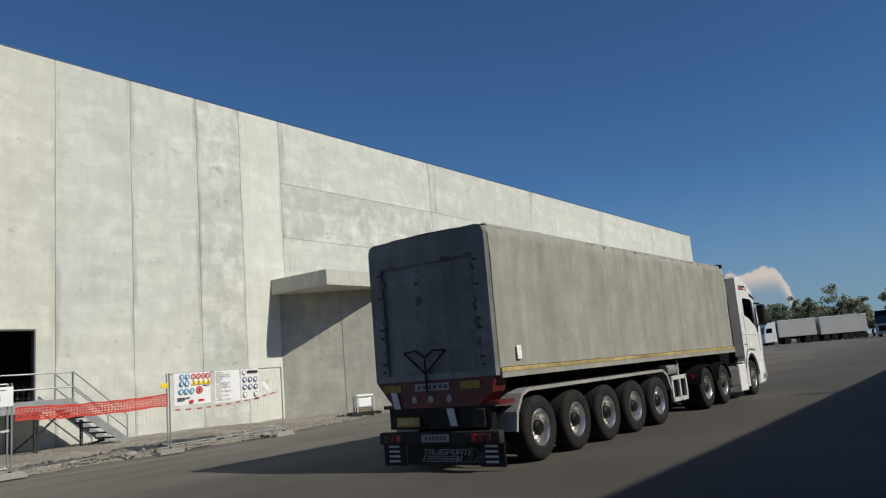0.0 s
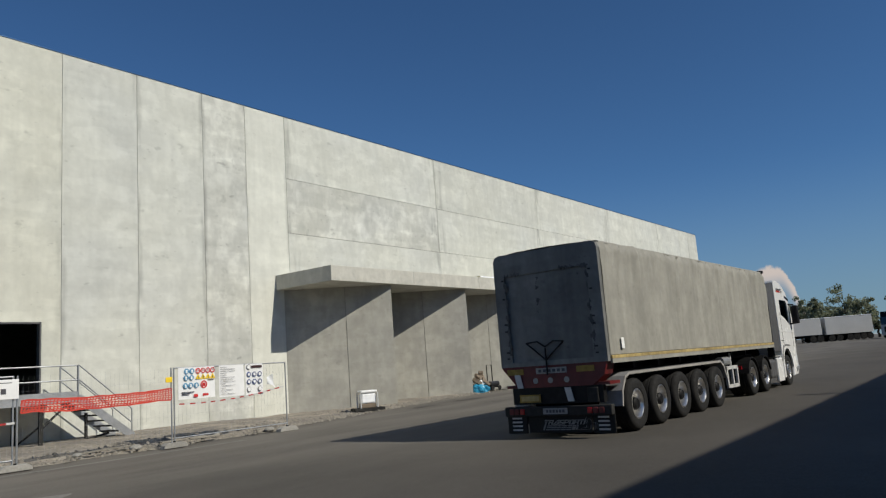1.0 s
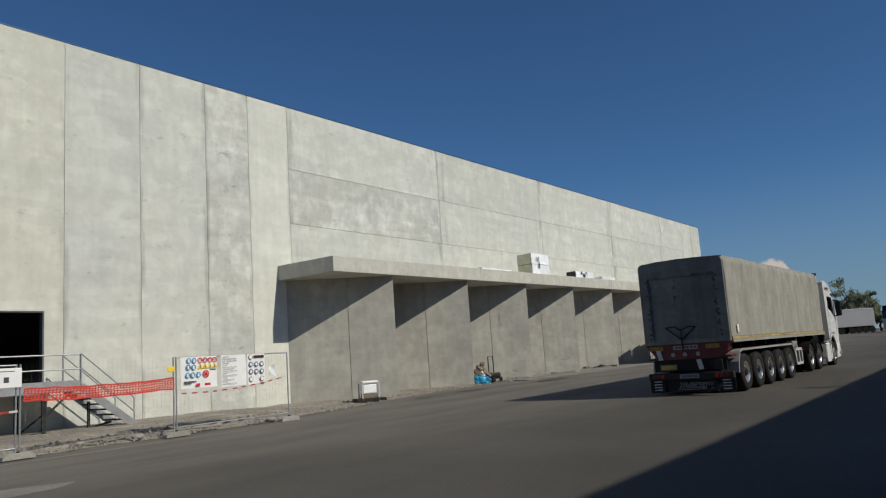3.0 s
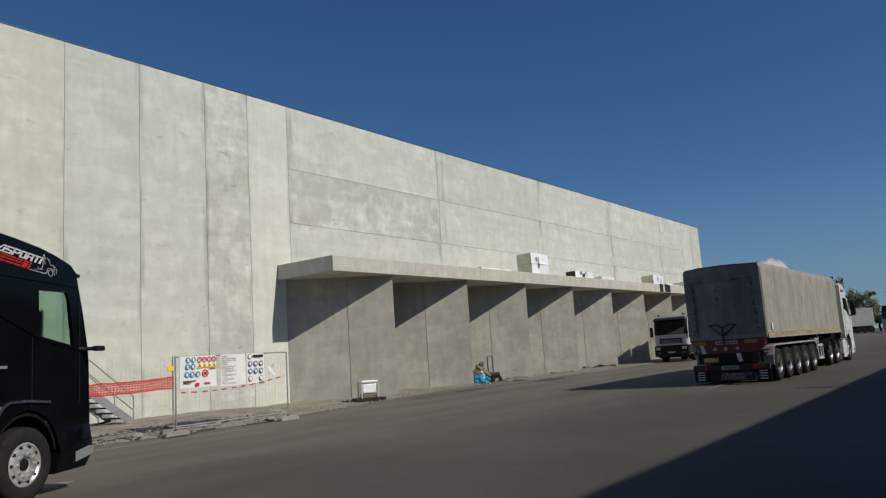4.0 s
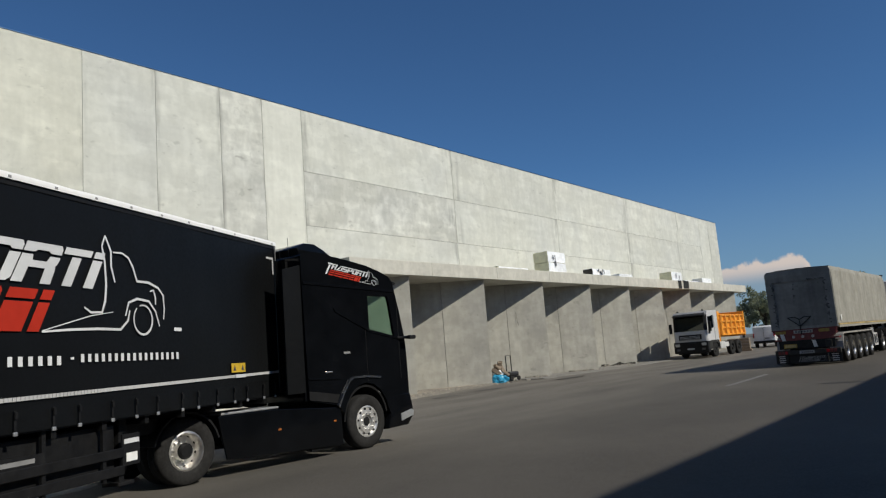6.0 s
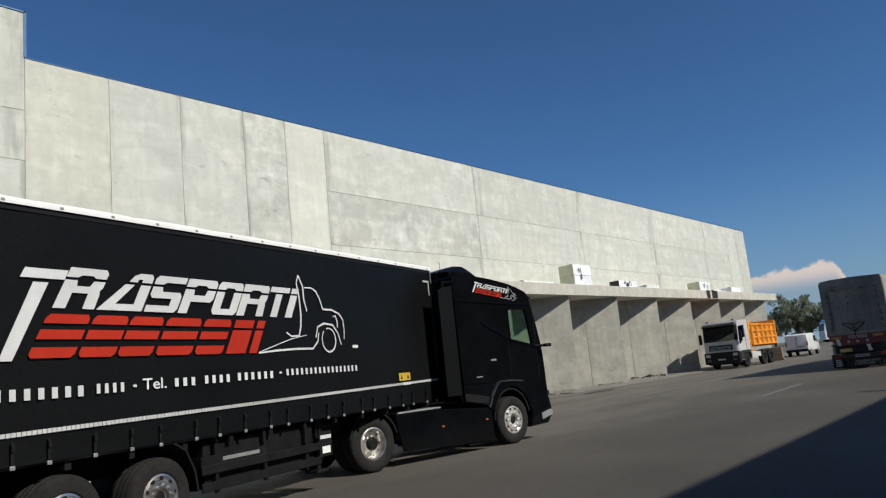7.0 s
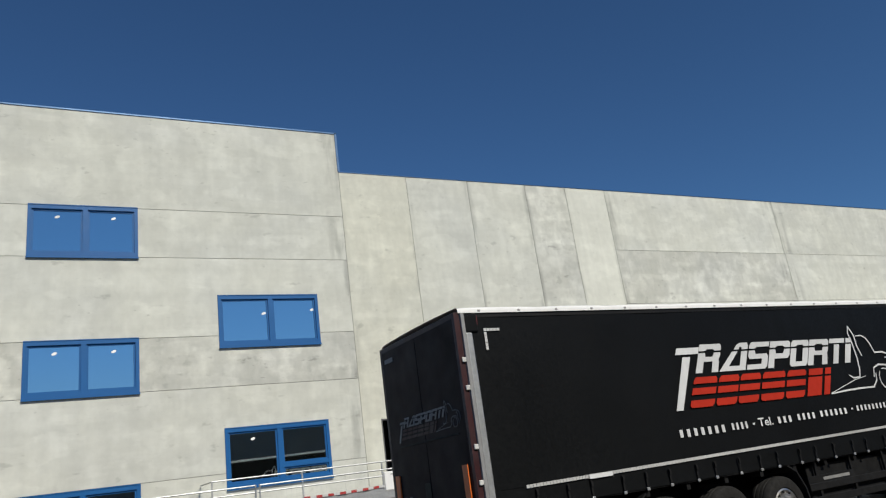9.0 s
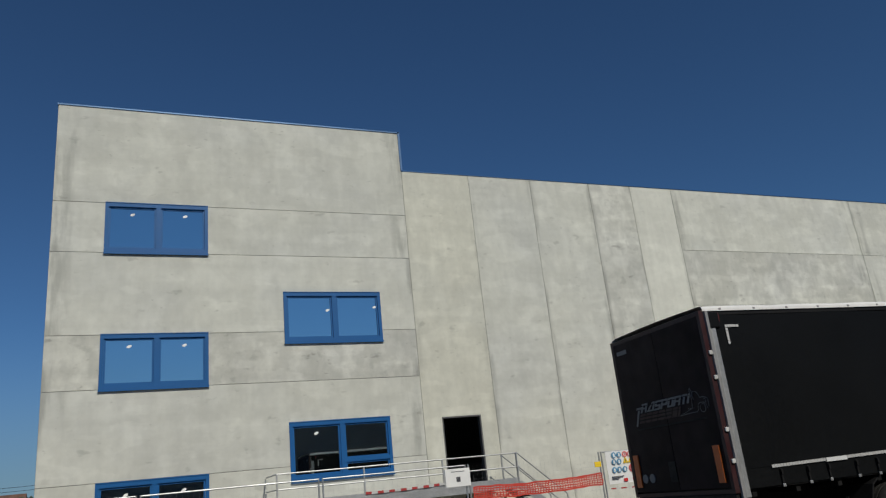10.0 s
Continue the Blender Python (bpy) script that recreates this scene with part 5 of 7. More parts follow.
    part("front_wall", B(F - 0.02, F + 0.03, -1.24, 1.24, 1.15, TOPZ - 0.05), M_BLACKPAINT, t)
    part("load_floor", B(R, F, -1.24, 1.24, 1.1, 1.2), M_CHASSIS, t)
    # prints on both sides
    for s in (-1, 1):
        side = company_mark("side_print", t, -8.05, 2.2, 1.0, -1.283, label="white slanted lettering above red printed blocks")
        bm = bmesh.new()
        for x0, x1, z, h, words in ((-8.36, -7.25, 1.77, 0.14, (7,)), (-7.16, -6.72, 1.785, 0.13, (4,)), (-6.65, -6.53, 1.83, 0.035, (1,)), (-6.0, -5.57, 1.8, 0.125, (3,)),
                                    (-5.47, -4.92, 1.81, 0.125, (4,)), (-4.83, -3.98, 1.82, 0.125, (6,)), (-3.9, -3.78, 1.88, 0.035, (1,)), (-3.73, -1.66, 1.845, 0.115, (17,))):
            text_bars(bm, x0, x1, z, z + h, -1.283, words)
        part("white_lettering", lettering("Tel.", -6.49, -6.12, 1.79, 1.925, -1.283, 0.0, 0.012), M_LOGOWHITE, side)
        tagged(part("text_bar", bm, M_LOGOWHITE, side, "rows of small white bars"), kind="stuff")
        part("text_bar", B(-1.8, -1.62, -1.287, -1.283, 2.25, 2.3), M_LOGOWHITE, side)
        part("maker_bar", B(-10.27, -9.84, -1.3, -1.293, 1.375, 1.435), M_LOGOWHITE, side)
        pl = part("yellow_plate", B(-0.25, 0.2, -1.3, -1.294, 1.59, 1.74), M_YELPLATE, side)
        for x in (-0.2, 0.06):
            part("warning_triangle", prism(bmesh.new(), [(x, 1.62), (x + 0.09, 1.62), (x + 0.045, 1.71)], -1.304, -1.301), M_INK, side)
        part("maker_bar", B(-0.12, 0.2, -1.3, -1.294, 1.5, 1.555), M_LOGOWHITE, side)
        if s > 0:
            side.matrix_basis = Matrix.Translation((-10.5, 0, 0)) @ pose(0, 0, 0, 0, 0, 180)
    # rear
    part("rear_frame", holed(bmesh.new(), [(-1.27, 0), (1.27, 0), (1.27, 2.86), (-1.27, 2.86)], [[(-1.2, 0.06), (1.2, 0.06), (1.2, 2.78), (-1.2, 2.78)]], -0.06, 0.06), M_DARKRED, t).matrix_basis = pose(R, 0, 1.08, 0, 0, 90)
    for s in (-1, 1):
        d = part("rear_door", B(R - 0.06, R - 0.01, min(s * 0.002, s * 1.2), max(s * 0.002, s * 1.2), 1.16, TOPZ - 0.1, r=0.01), M_REARDOOR, t)
        part("marker_plate", B(R - 0.085, R - 0.065, s * 1.06 - 0.07, s * 1.06 + 0.07, 1.24, 1.8), M_REFLECT, t, "orange retroreflective plate")
        part("tail_lamp", B(R - 0.1, R - 0.02, s * 0.95 - 0.2, s * 0.95 + 0.2, 0.86, 1.0, r=0.02), M_REDLAMP, t)
        part("mudflap", B(R + 0.4, R + 0.42, s * 0.95 - 0.22, s * 0.95 + 0.22, 0.2, 0.9), M_BLACKPLASTIC, t)
        part("speed_disc", lathe(bmesh.new(), [(0, 0), (0.075, 0.001), (0.075, 0.012), (0, 0.012)], 18), M_FAINTWHITE, t).matrix_basis = pose(R - 0.062, 0.78 - 0.1 * s, 1.38, 0, 0, 90)
    rear = company_mark("rear_print", t, -0.8, 2.3, 0.315, -0.0, M_FAINTWHITE, M_FAINTRED, "faded grey printed blocks")
    part("text_bar", B(-0.85, 1.0, -0.006, 0, 2.19, 2.215), M_DUST, rear)
    part("maker_bar", B(-1.1, -0.8, -0.006, 0, 3.55, 3.62), M_FAINTWHITE, rear)
    part("document_plate", B(-0.18, 0.0, -0.006, 0, 1.3, 1.62), M_DUST, rear)
    rear.matrix_basis = pose(R - 0.066, 0, 0, 0, 0, -90)
    part("rear_bumper", B(R - 0.04, R + 0.08, -1.22, 1.22, 0.5, 0.62, r=0.02), M_CHASSIS, t)
    part("lamp_bar", B(R - 0.04, R + 0.06, -1.24, 1.24, 0.84, 1.08, r=0.02), M_BLACKPLASTIC, t)
    # chassis and running gear
    bm = bmesh.new()
    for s in (-1, 1):
        prism(bm, [(R + 0.1, 0.78), (-1.5, 0.78), (0.2, 1.0), (1.3, 1.0), (1.3, 1.12), (R + 0.1, 1.12)], s * 0.55 - 0.06, s * 0.55 + 0.06)
    for i in range(16):
        box(bm, R + 0.3 + 0.85 * i, R + 0.38 + 0.85 * i, -1.2, 1.2, 1.0, 1.1)
    part("chassis_frame", bm, M_CHASSIS, t)
    for i, x in enumerate((-6.2, -7.51, -8.82)):
        for s in (-1, 1):
            wheel(t, x, s * 1.04, 0.48, 0.48, s, deep=False, width=0.38)
        part("axle", tube(bmesh.new(), [(x, -1.0, 0.48), (x, 1.0, 0.48)], 0.08, 10), M_CHASSIS, t)
    for s in (-1, 1):
        bm = bmesh.new()
        strip(bm, [(-5.62, 0.45), (-5.66, 0.7), (-5.8, 0.98), (-6.05, 1.12), (-9.1, 1.12), (-9.36, 0.95), (-9.5, 0.6)], s * 1.24 if s < 0 else s * 0.8, s * 0.8 if s < 0 else s * 1.24, 0.03)
        part("mudguard", bm, M_BLACKPLASTIC, t)
        for z in (0.4, 0.62):
            part("side_guard_rail", B(-5.5, -2.85, s * 1.2 - 0.015, s * 1.2 + 0.015, z, z + 0.12, r=0.01), M_CHASSIS, t)
        for x in (-5.2, -4.2, -3.2):
            part("guard_post", B(x - 0.03, x + 0.03, s * 1.17 - 0.02, s * 1.17 + 0.02, 0.36, 1.1), M_CHASSIS, t)
        part("guard_panel", B(-5.5, -4.2, s * 1.19 - 0.012, s * 1.19 + 0.012, 0.72, 0.86), M_CHASSIS, t)
        part("print_bar", B(-5.1, -4.35, s * 1.206 - 0.003, s * 1.206 + 0.003, 0.77, 0.82), M_FAINTWHITE, t)
        lg = bmesh.new()
        box(lg, -2.72, -2.56, s * 0.95 - 0.08, s * 0.95 + 0.08, 0.42, 1.1, r=0.01)
        box(lg, -2.69, -2.59, s * 0.95 - 0.05, s * 0.95 + 0.05, 0.28, 0.44)
        box(lg, -2.8, -2.48, s * 0.95 - 0.13, s * 0.95 + 0.13, 0.24, 0.29, r=0.01)
        part("landing_leg", lg, M_CHASSIS, t)
        part("leg_guard", B(-2.85, -2.5, s * 1.17 - 0.012, s * 1.17 + 0.012, 0.5, 0.9), M_BLACKPLASTIC, t)
        part("maker_bar", B(-2.82, -2.52, s * 1.186 - 0.003, s * 1.186 + 0.003, 0.78, 0.84), M_LOGOWHITE, t)
        part("white_label", B(-2.78, -2.56, s * 1.186 - 0.003, s * 1.186 + 0.003, 0.55, 0.66), M_STICKER, t)
        part("pallet_box", B(-5.35, -2.9, s * 0.85 - 0.25, s * 0.85 + 0.25, 0.42, 1.04, r=0.02), M_CHASSIS, t)
    return t


black_trailer = curtain_trailer()


def settle(t, front, rear, low):
    """The superstructure sits lower towards the rear, as the springs do."""
    def drop(x, z):
        return low * max(0.0, (z - 1.5) / 2.4) * min(1.0, max(0.0, (front - x) / (front - rear)))
    for ob in t.children:
        if ob.data.users > 1:
            if ob.name.startswith("roller"):
                ob.location.z -= drop(ob.location.x, 3.9)
            continue
        m = ob.matrix_basis
        back = m.inverted()
        for v in ob.data.vertices:
            p = m @ v.co
            p.z -= drop(p.x, p.z)
            v.co = back @ p


settle(black_trailer, 1.5, -12.1, 0.115)


# ---- the grey tipper trailer: x ahead, origin on the ground under its tail ----
def tipper_trailer():
    t = thing("tipper_trailer", pose(9.95, 7.6, 0, 0, 0, -0.7), "weathered grey tarpaulin-sided five-axle tipper trailer with red tail", "trailer")
    L, TZ, BZ, W = 12.32, 3.86, 1.45, 1.25
    bm = bmesh.new()
    sec = [(-W, BZ), (-W, TZ - 0.1), (-W + 0.03, TZ - 0.03), (-W + 0.1, TZ), (W - 0.1, TZ), (W - 0.03, TZ - 0.03), (W, TZ - 0.1), (W, BZ)]
    prism(bm, [(a * 0.985, b - 0.02 if b > 2 else b) for a, b in sec], 0.05, L - 0.02, axis="x")
    part("tipper_body", bm, M_TAILGATE, t)
    for s in (-1, 1):
        def cloth(u, v):
            hang = (v - BZ) / (TZ - BZ)
            drape = max(0, hang - 0.3) ** 1.4
            fold = 0.24 * drape * max(0, noise.noise((u * 2.3 + 0.7 * v, v * 0.5, s)) - 0.05) + 0.13 * drape * noise.noise((u * 5.5 - 1.1 * v, v * 0.6, s + 4)) + 0.09 * drape * abs(noise.noise((u * 11 + 1.5 * v, v * 0.9, s + 9))) + 0.012 * noise.noise((u * 0.8, v * 0.9, 8))
            return (u, s * (W + 0.012 + fold - (0.05 * max(0, hang - 0.94) / 0.06)), v + (0.03 * noise.noise((u * 1.6, 0, s)) if hang > 0.99 else 0))
        part("side_tarpaulin", grid(bmesh.new(), 0.06, L, 190, BZ + 0.12, TZ, 30, cloth), M_TARP, t, smooth=70)
        part("side_rail", B(0.06, L, s * (W + 0.02) - 0.025, s * (W + 0.02) + 0.025, BZ + 0.045, BZ + 0.11, r=0.008), M_SIDEYEL, t, "faded yellow lower rail")
        part("lower_rail", B(0.06, L, s * (W + 0.02) - 0.025, s * (W + 0.02) + 0.022, BZ - 0.045, BZ + 0.043), M_TARP, t)
    def cover(u, v):
        return (u, v, TZ + 0.02 + 0.05 * math.cos(v * 1.25) - 0.03 * abs(math.sin(u * 2.3)) + 0.02 * noise.noise((u * 2, v * 2, 0)))
    part("top_cover", grid(bmesh.new(), 0.04, L, 80, -W + 0.05, W - 0.05, 10, cover), M_TARP, t, "sagging grey roll-over cover", smooth=70)
    part("cover_roll", tube(bmesh.new(), [(0.1, -W + 0.06, TZ - 0.01), (L, -W + 0.06, TZ - 0.01)], 0.04, 8), M_TARP, t)
    # tail
    part("tail_frame", holed(bmesh.new(), [(-W, BZ), (W, BZ), (W, TZ - 0.12), (W - 0.04, TZ - 0.02), (W - 0.14, TZ + 0.02), (-W + 0.14, TZ + 0.02), (-W + 0.04, TZ - 0.02), (-W, TZ - 0.12)],
         [[(-0.95, BZ + 0.1), (0.95, BZ + 0.1), (1.0, 3.4), (-1.0, 3.4)]], -0.06, 0.06), M_TAILGATE, t).matrix_basis = pose(0.0, 0, 0, 0, 0, 90)
    part("tailgate", B(-0.02, 0.05, -1.0, 1.0, BZ, 3.45), M_TAILGATE, t)
    bm = bmesh.new()
    for s in (-1, 1):
        for z in (1.62, 1.75, 2.2, 2.35, 2.9, 3.3):
            box(bm, -0.075, -0.05, s * 1.04 - 0.03, s * 1.04 + 0.03, z, z + 0.03)
    tagged(part("gate_hinge", bm, M_DUST, t), kind="stuff")
    # ragged grease and soot marks along the gate's edges
    for y0, z0, y1, z1, seed in ((0.98, 1.7, 0.98, 3.42, 1), (-0.98, 1.7, -0.98, 3.42, 2), (0.98, 3.42, 0.55, 3.42, 3), (-0.35, 3.42, -0.98, 3.42, 4), (0.2, 2.55, 0.2, 3.3, 5)):
        bm = bmesh.new()
        n = 44
        for i in range(n):
            a, b = (Vector((y0 + (y1 - y0) * q / n, z0 + (z1 - z0) * q / n)) for q in (i, i + 1))
            w = 0.075 * (noise.noise((i * 0.23, seed * 7.1, 0)) + 0.28) + 0.03 * noise.noise((i * 0.9, seed, 4))
            if w < 0.008:
                continue
            side = Vector((0, 1)) if abs(y1 - y0) > 0.1 else Vector((1, 0))
            off = side * 0.05 * noise.noise((i * 0.4, seed * 3.3, 9))
            vs = [bm.verts.new((-0.064, p.x, p.y)) for p in (a - side * w + off, b - side * w + off, b + side * w * 0.7 + off, a + side * w * 0.7 + off)]
            bm.faces.new(vs)
        tagged(part("grease_mark", bm, M_GREASE, t, "dark greasy smear"), kind="stuff")
    bm = bmesh.new()
    for a, b in (((0.56, 1.93), (0.12, 1.56)), ((0.12, 1.56), (-0.32, 1.92)), ((0.56, 1.93), (0.3, 1.95)), ((-0.32, 1.92), (-0.08, 1.94)), ((0.3, 1.95), (0.12, 1.83)), ((-0.08, 1.94), (0.12, 1.83)), ((0.12, 1.8), (0.12, 1.25))):
        tube(bm, [(-0.09, a[0], a[1]), (-0.09, b[0], b[1])], 0.017, 6)
    part("gate_linkage", bm, M_DARKHOLE, t, "black V-shaped locking linkage")
    bm = prism(bmesh.new(), [(-1.2, 1.46), (1.28, 1.46), (1.22, 1.38), (0.9, 1.0), (-0.85, 1.0), (-1.12, 1.2)], -0.02, 0.35, axis="x")
    part("tail_apron", bm, M_REDSTEEL, t, "dirty red steel tail apron")
    for s, y in ((1, 0.93), (-1, -0.72)):
        part("marker_plate", B(-0.034, -0.022, y - 0.2, y + 0.2, 1.28, 1.4), M_OLDPLATE, t)
    for y in (0.45, 0.1, -0.28):
        part("speed_disc", lathe(bmesh.new(), [(0, 0), (0.06, 0.001), (0.06, 0.01), (0, 0.01)], 18), M_FENDER, t).matrix_basis = pose(-0.024, y, 1.14, 0, 0, 90)
    bm = bmesh.new()
    box(bm, -0.034, -0.022, -0.3, 0.42, 1.28, 1.4)
    part("print_plate", bm, M_FENDER, t)
    for i in range(6):
        part("print_bar", B(-0.038, -0.035, -0.26 + 0.11 * i, -0.19 + 0.11 * i, 1.31, 1.37), M_INK, t)
    for y, z in ((0.85, 1.14), (-0.32, 0.84)):
        part("reflector_plate", prism(bmesh.new(), [(y - 0.1, z - 0.14), (y + 0.04, z - 0.14), (y + 0.1, z + 0.14), (y - 0.04, z + 0.14)], -0.05, -0.036, axis="x"), M_LIGHTGREY, t)
    part("yellow_plate", B(-0.05, -0.036, 0.36, 0.86, 0.7, 0.86), M_OLDPLATE, t)
    part("plate_field", B(-0.055, -0.051, 0.4, 0.82, 0.73, 0.83), M_SIDEYEL, t)
    part("valve_box", B(-0.03, 0.2, -0.95, -0.7, 0.66, 0.96, r=0.02), M_DUST, t)
    part("tail_beam", B(0.0, 0.14, -1.05, 1.05, 0.66, 1.0), M_CHASSIS, t)
    bar = part("lamp_bar", B(-0.12, 0.02, -1.25, 1.22, 0.42, 0.62, r=0.02), M_DUST, t)
    for s in (-1, 1):
        for j, dy in enumerate((0.0, 0.13, 0.26)):
            part("tail_lamp", B(-0.145, -0.115, s * (0.78 + dy) - 0.055, s * (0.78 + dy) + 0.055, 0.46, 0.58, r=0.015), M_REDLAMP if j == 0 else M_REDSTEEL, bar)
        flap = part("mudflap", B(0.0, 0.03, s * 1.0 - 0.24, s * 1.0 + 0.24, 0.06, 0.44, r=0.008), M_BLACKPLASTIC, t)
        for z in (0.12, 0.2, 0.28, 0.36):
            part("flap_bar", B(-0.008, -0.002, s * 1.0 - 0.12, s * 1.0 + 0.12, z, z + 0.035), M_LIGHTGREY, flap)
    part("number_plate", B(-0.135, -0.122, -0.28, 0.28, 0.46, 0.58), M_GREYPLASTIC, t)
    bm = bmesh.new()
    for i in range(6):
        box(bm, -0.139, -0.136, -0.22 + 0.075 * i, -0.17 + 0.075 * i, 0.49, 0.55)
    part("plate_bar", bm, M_INK, t)
    fl = part("centre_flap", B(0.0, 0.03, -0.72, 0.72, 0.08, 0.42), M_BLACKPLASTIC, t)
    mark = company_mark("flap_print", fl, -0.34, 0.13, 0.2, -0.004, M_FAINTWHITE, M_FAINTWHITE, "pale printed shapes")
    mark.matrix_basis = pose(-0.002, 0, 0, 0, 0, -90)
    # running gear
    bm = bmesh.new()
    for s in (-1, 1):
        prism(bm, [(0.1, 0.78), (8.5, 0.82), (9.0, 1.02), (12.2, 1.05), (12.2, 1.36), (0.1, 1.36)], s * 0.5 - 0.07, s * 0.5 + 0.07)
    for i in range(9):
        box(bm, 0.4 + 1.4 * i, 0.52 + 1.4 * i, -0.95, 0.95, 1.25, 1.42)
    part("chassis_frame", bm, M_CHASSIS, t)
    for i in range(5):
        x = 1.17 + 1.31 * i
        for s in (-1, 1):
            wheel(t, x, s * 1.06, 0.53, 0.53, s, width=0.38, deep=True)
        part("axle", tube(bmesh.new(), [(x, -1.0, 0.53), (x, 1.0, 0.53)], 0.08, 10), M_CHASSIS, t)
    for s in (-1, 1):
        bm = bmesh.new()
        pts = [(0.36, 0.55), (0.42, 0.85), (0.62, 1.13), (0.85, 1.2), (6.75, 1.2), (7.0, 1.08), (7.2, 0.72)]
        a, b = (s * 1.24, s * 0.75) if s < 0 else (s * 0.75, s * 1.24)
        strip(bm, pts, a, b, 0.025)
        part("mudguard", bm, M_GREYPLASTIC, t)
        bm = bmesh.new()
        strip(bm, pts, s * 1.25 - 0.012, s * 1.25 + 0.012, 0.055)
        part("mudguard_edge", bm, M_FENDER, t, "worn pale mudguard edge")
        part("corner_fender", B(0.02, 0.5, min(s * 0.8, s * 1.2), max(s * 0.8, s * 1.2), 1.0, 1.06), M_REDSTEEL, t)
        # small side carrier
        bm = bmesh.new()
        for z in (0.42, 0.92):
            box(bm, 7.3, 8.3, s * 1.2 - 0.03, s * 1.2 + 0.03, z, z + 0.09)
        for x in (7.3, 7.78, 8.21):
            box(bm, x, x + 0.09, s * 1.2 - 0.03, s * 1.2 + 0.03, 0.42, 1.0)
        part("side_carrier", bm, M_LIGHTGREY, t, "pale grey steel side carrier")
        part("carrier_box", B(7.36, 8.2, s * 0.98 - 0.16, s * 0.98 + 0.16, 0.46, 0.9), M_CHASSIS, t)
        part("air_tank", tube(bmesh.new(), [(7.3, s * 1.05, 1.15), (7.9, s * 1.05, 1.15)], 0.13, 14), M_ALU, t)
        part("lever", tube(bmesh.new(), [(8.1, s * 1.1, 0.95), (8.12, s * 1.1, 1.36)], 0.03, 6), M_LIGHTGREY, t)
        part("support_leg", B(8.0, 8.12, s * 0.8 - 0.06, s * 0.8 + 0.06, 0.22, 0.9), M_CHASSIS, t)
    part("white_label", B(0.55, 0.68, -W - 0.05, -W - 0.044, 1.68, 1.9), M_STICKER, t)
    bm = bmesh.new()
    box(bm, L - 0.02, L + 0.12, -0.4, 0.4, 1.2, 3.5, r=0.03)
    part("tipping_ram", bm, M_CHASSIS, t)
    part("cover_cap", B(L - 0.16, L + 0.02, -W - 0.02, -W + 0.2, TZ - 0.02, TZ + 0.07, r=0.02), M_BLACKPLASTIC, t)
    return t


grey_trailer = tipper_trailer()


# ---- building site fence, signs and steps ----
FENCE_Y = 18.0


def foot(x, y):
    ob = thing("ballast_block", pose(x, y, 0.02), "pale concrete fence foot block lying on the ground", "fence foot", "fence feet")
    bm = prism(bmesh.new(), [(-0.36, 0), (0.36, 0), (0.34, 0.08), (0.24, 0.14), (-0.24, 0.14), (-0.34, 0.08)], -0.11, 0.11, r=0.012)
    part("block", bm, M_BLOCK, ob)
    part("socket", B(-0.03, 0.03, -0.03, 0.03, 0.13, 0.17), M_CHASSIS, ob)
    return ob


def fence_panel(x0, x1, tubes=True, label="galvanised mobile fence panel with thin wire mesh in concrete feet"):
    ob = thing("mobile_fence", pose(x0, FENCE_Y, 0.1), label, "fence", "site fence panels")
    w = x1 - x0
    for x in (0.0, w):
        part("post", tube(bmesh.new(), [(x, 0, 0), (x, 0, 2.02)], 0.021, 10), M_GALV, ob)
    if tubes:
        part("top_tube", tube(bmesh.new(), [(0, 0, 2.0), (w, 0, 2.0)], 0.02, 10), M_GALV, ob)
        part("bottom_tube", tube(bmesh.new(), [(0, 0, 0.16), (w, 0, 0.16)], 0.018, 10), M_GALV, ob)
    if w > 0:
        bm = bmesh.new()
        n = int(w / 0.12)
        for i in range(1, n):
            tube(bm, [(w * i / n, 0, 0.16), (w * i / n, 0, 2.0)], 0.0014, 4)
        for z in (0.45, 0.75, 1.05, 1.35, 1.65):
            tube(bm, [(0, 0, z), (w, 0, z)], 0.0014, 4)
        tagged(part("wire_mesh", bm, M_GALV, ob), kind="stuff")
    return ob


def sagging(x0, x1, z0, z1, h, sag, mats, n, y, name, label, category, length):
    """A band of coloured pieces hung between two points."""
    ob = thing(name, pose(0, y, 0), label, category)
    for j, mat in enumerate(mats):
        bm = bmesh.new()
        for i in range(n):
            if i % len(mats) != j:
                continue
            u0, u1 = i / n, (i + 1) / n

            def at(u, d):
                return (x0 + (x1 - x0) * u, 0.02 * math.sin(u * 23), z0 + (z1 - z0) * u - sag * 4 * u * (1 - u) + d)
            vs = [bm.verts.new(at(u, d)) for u, d in ((u0, 0), (u1, 0), (u1, h), (u0, h))]
            bm.faces.new(vs)
            vs = [bm.verts.new(Vector(at(u, d)) + Vector((0, 0.004, 0))) for u, d in ((u0, 0), (u1, 0), (u1, h), (u0, h))]
            bm.faces.new(vs)
        tagged(part("stripe", bm, mat, ob), kind="stuff")
    return ob


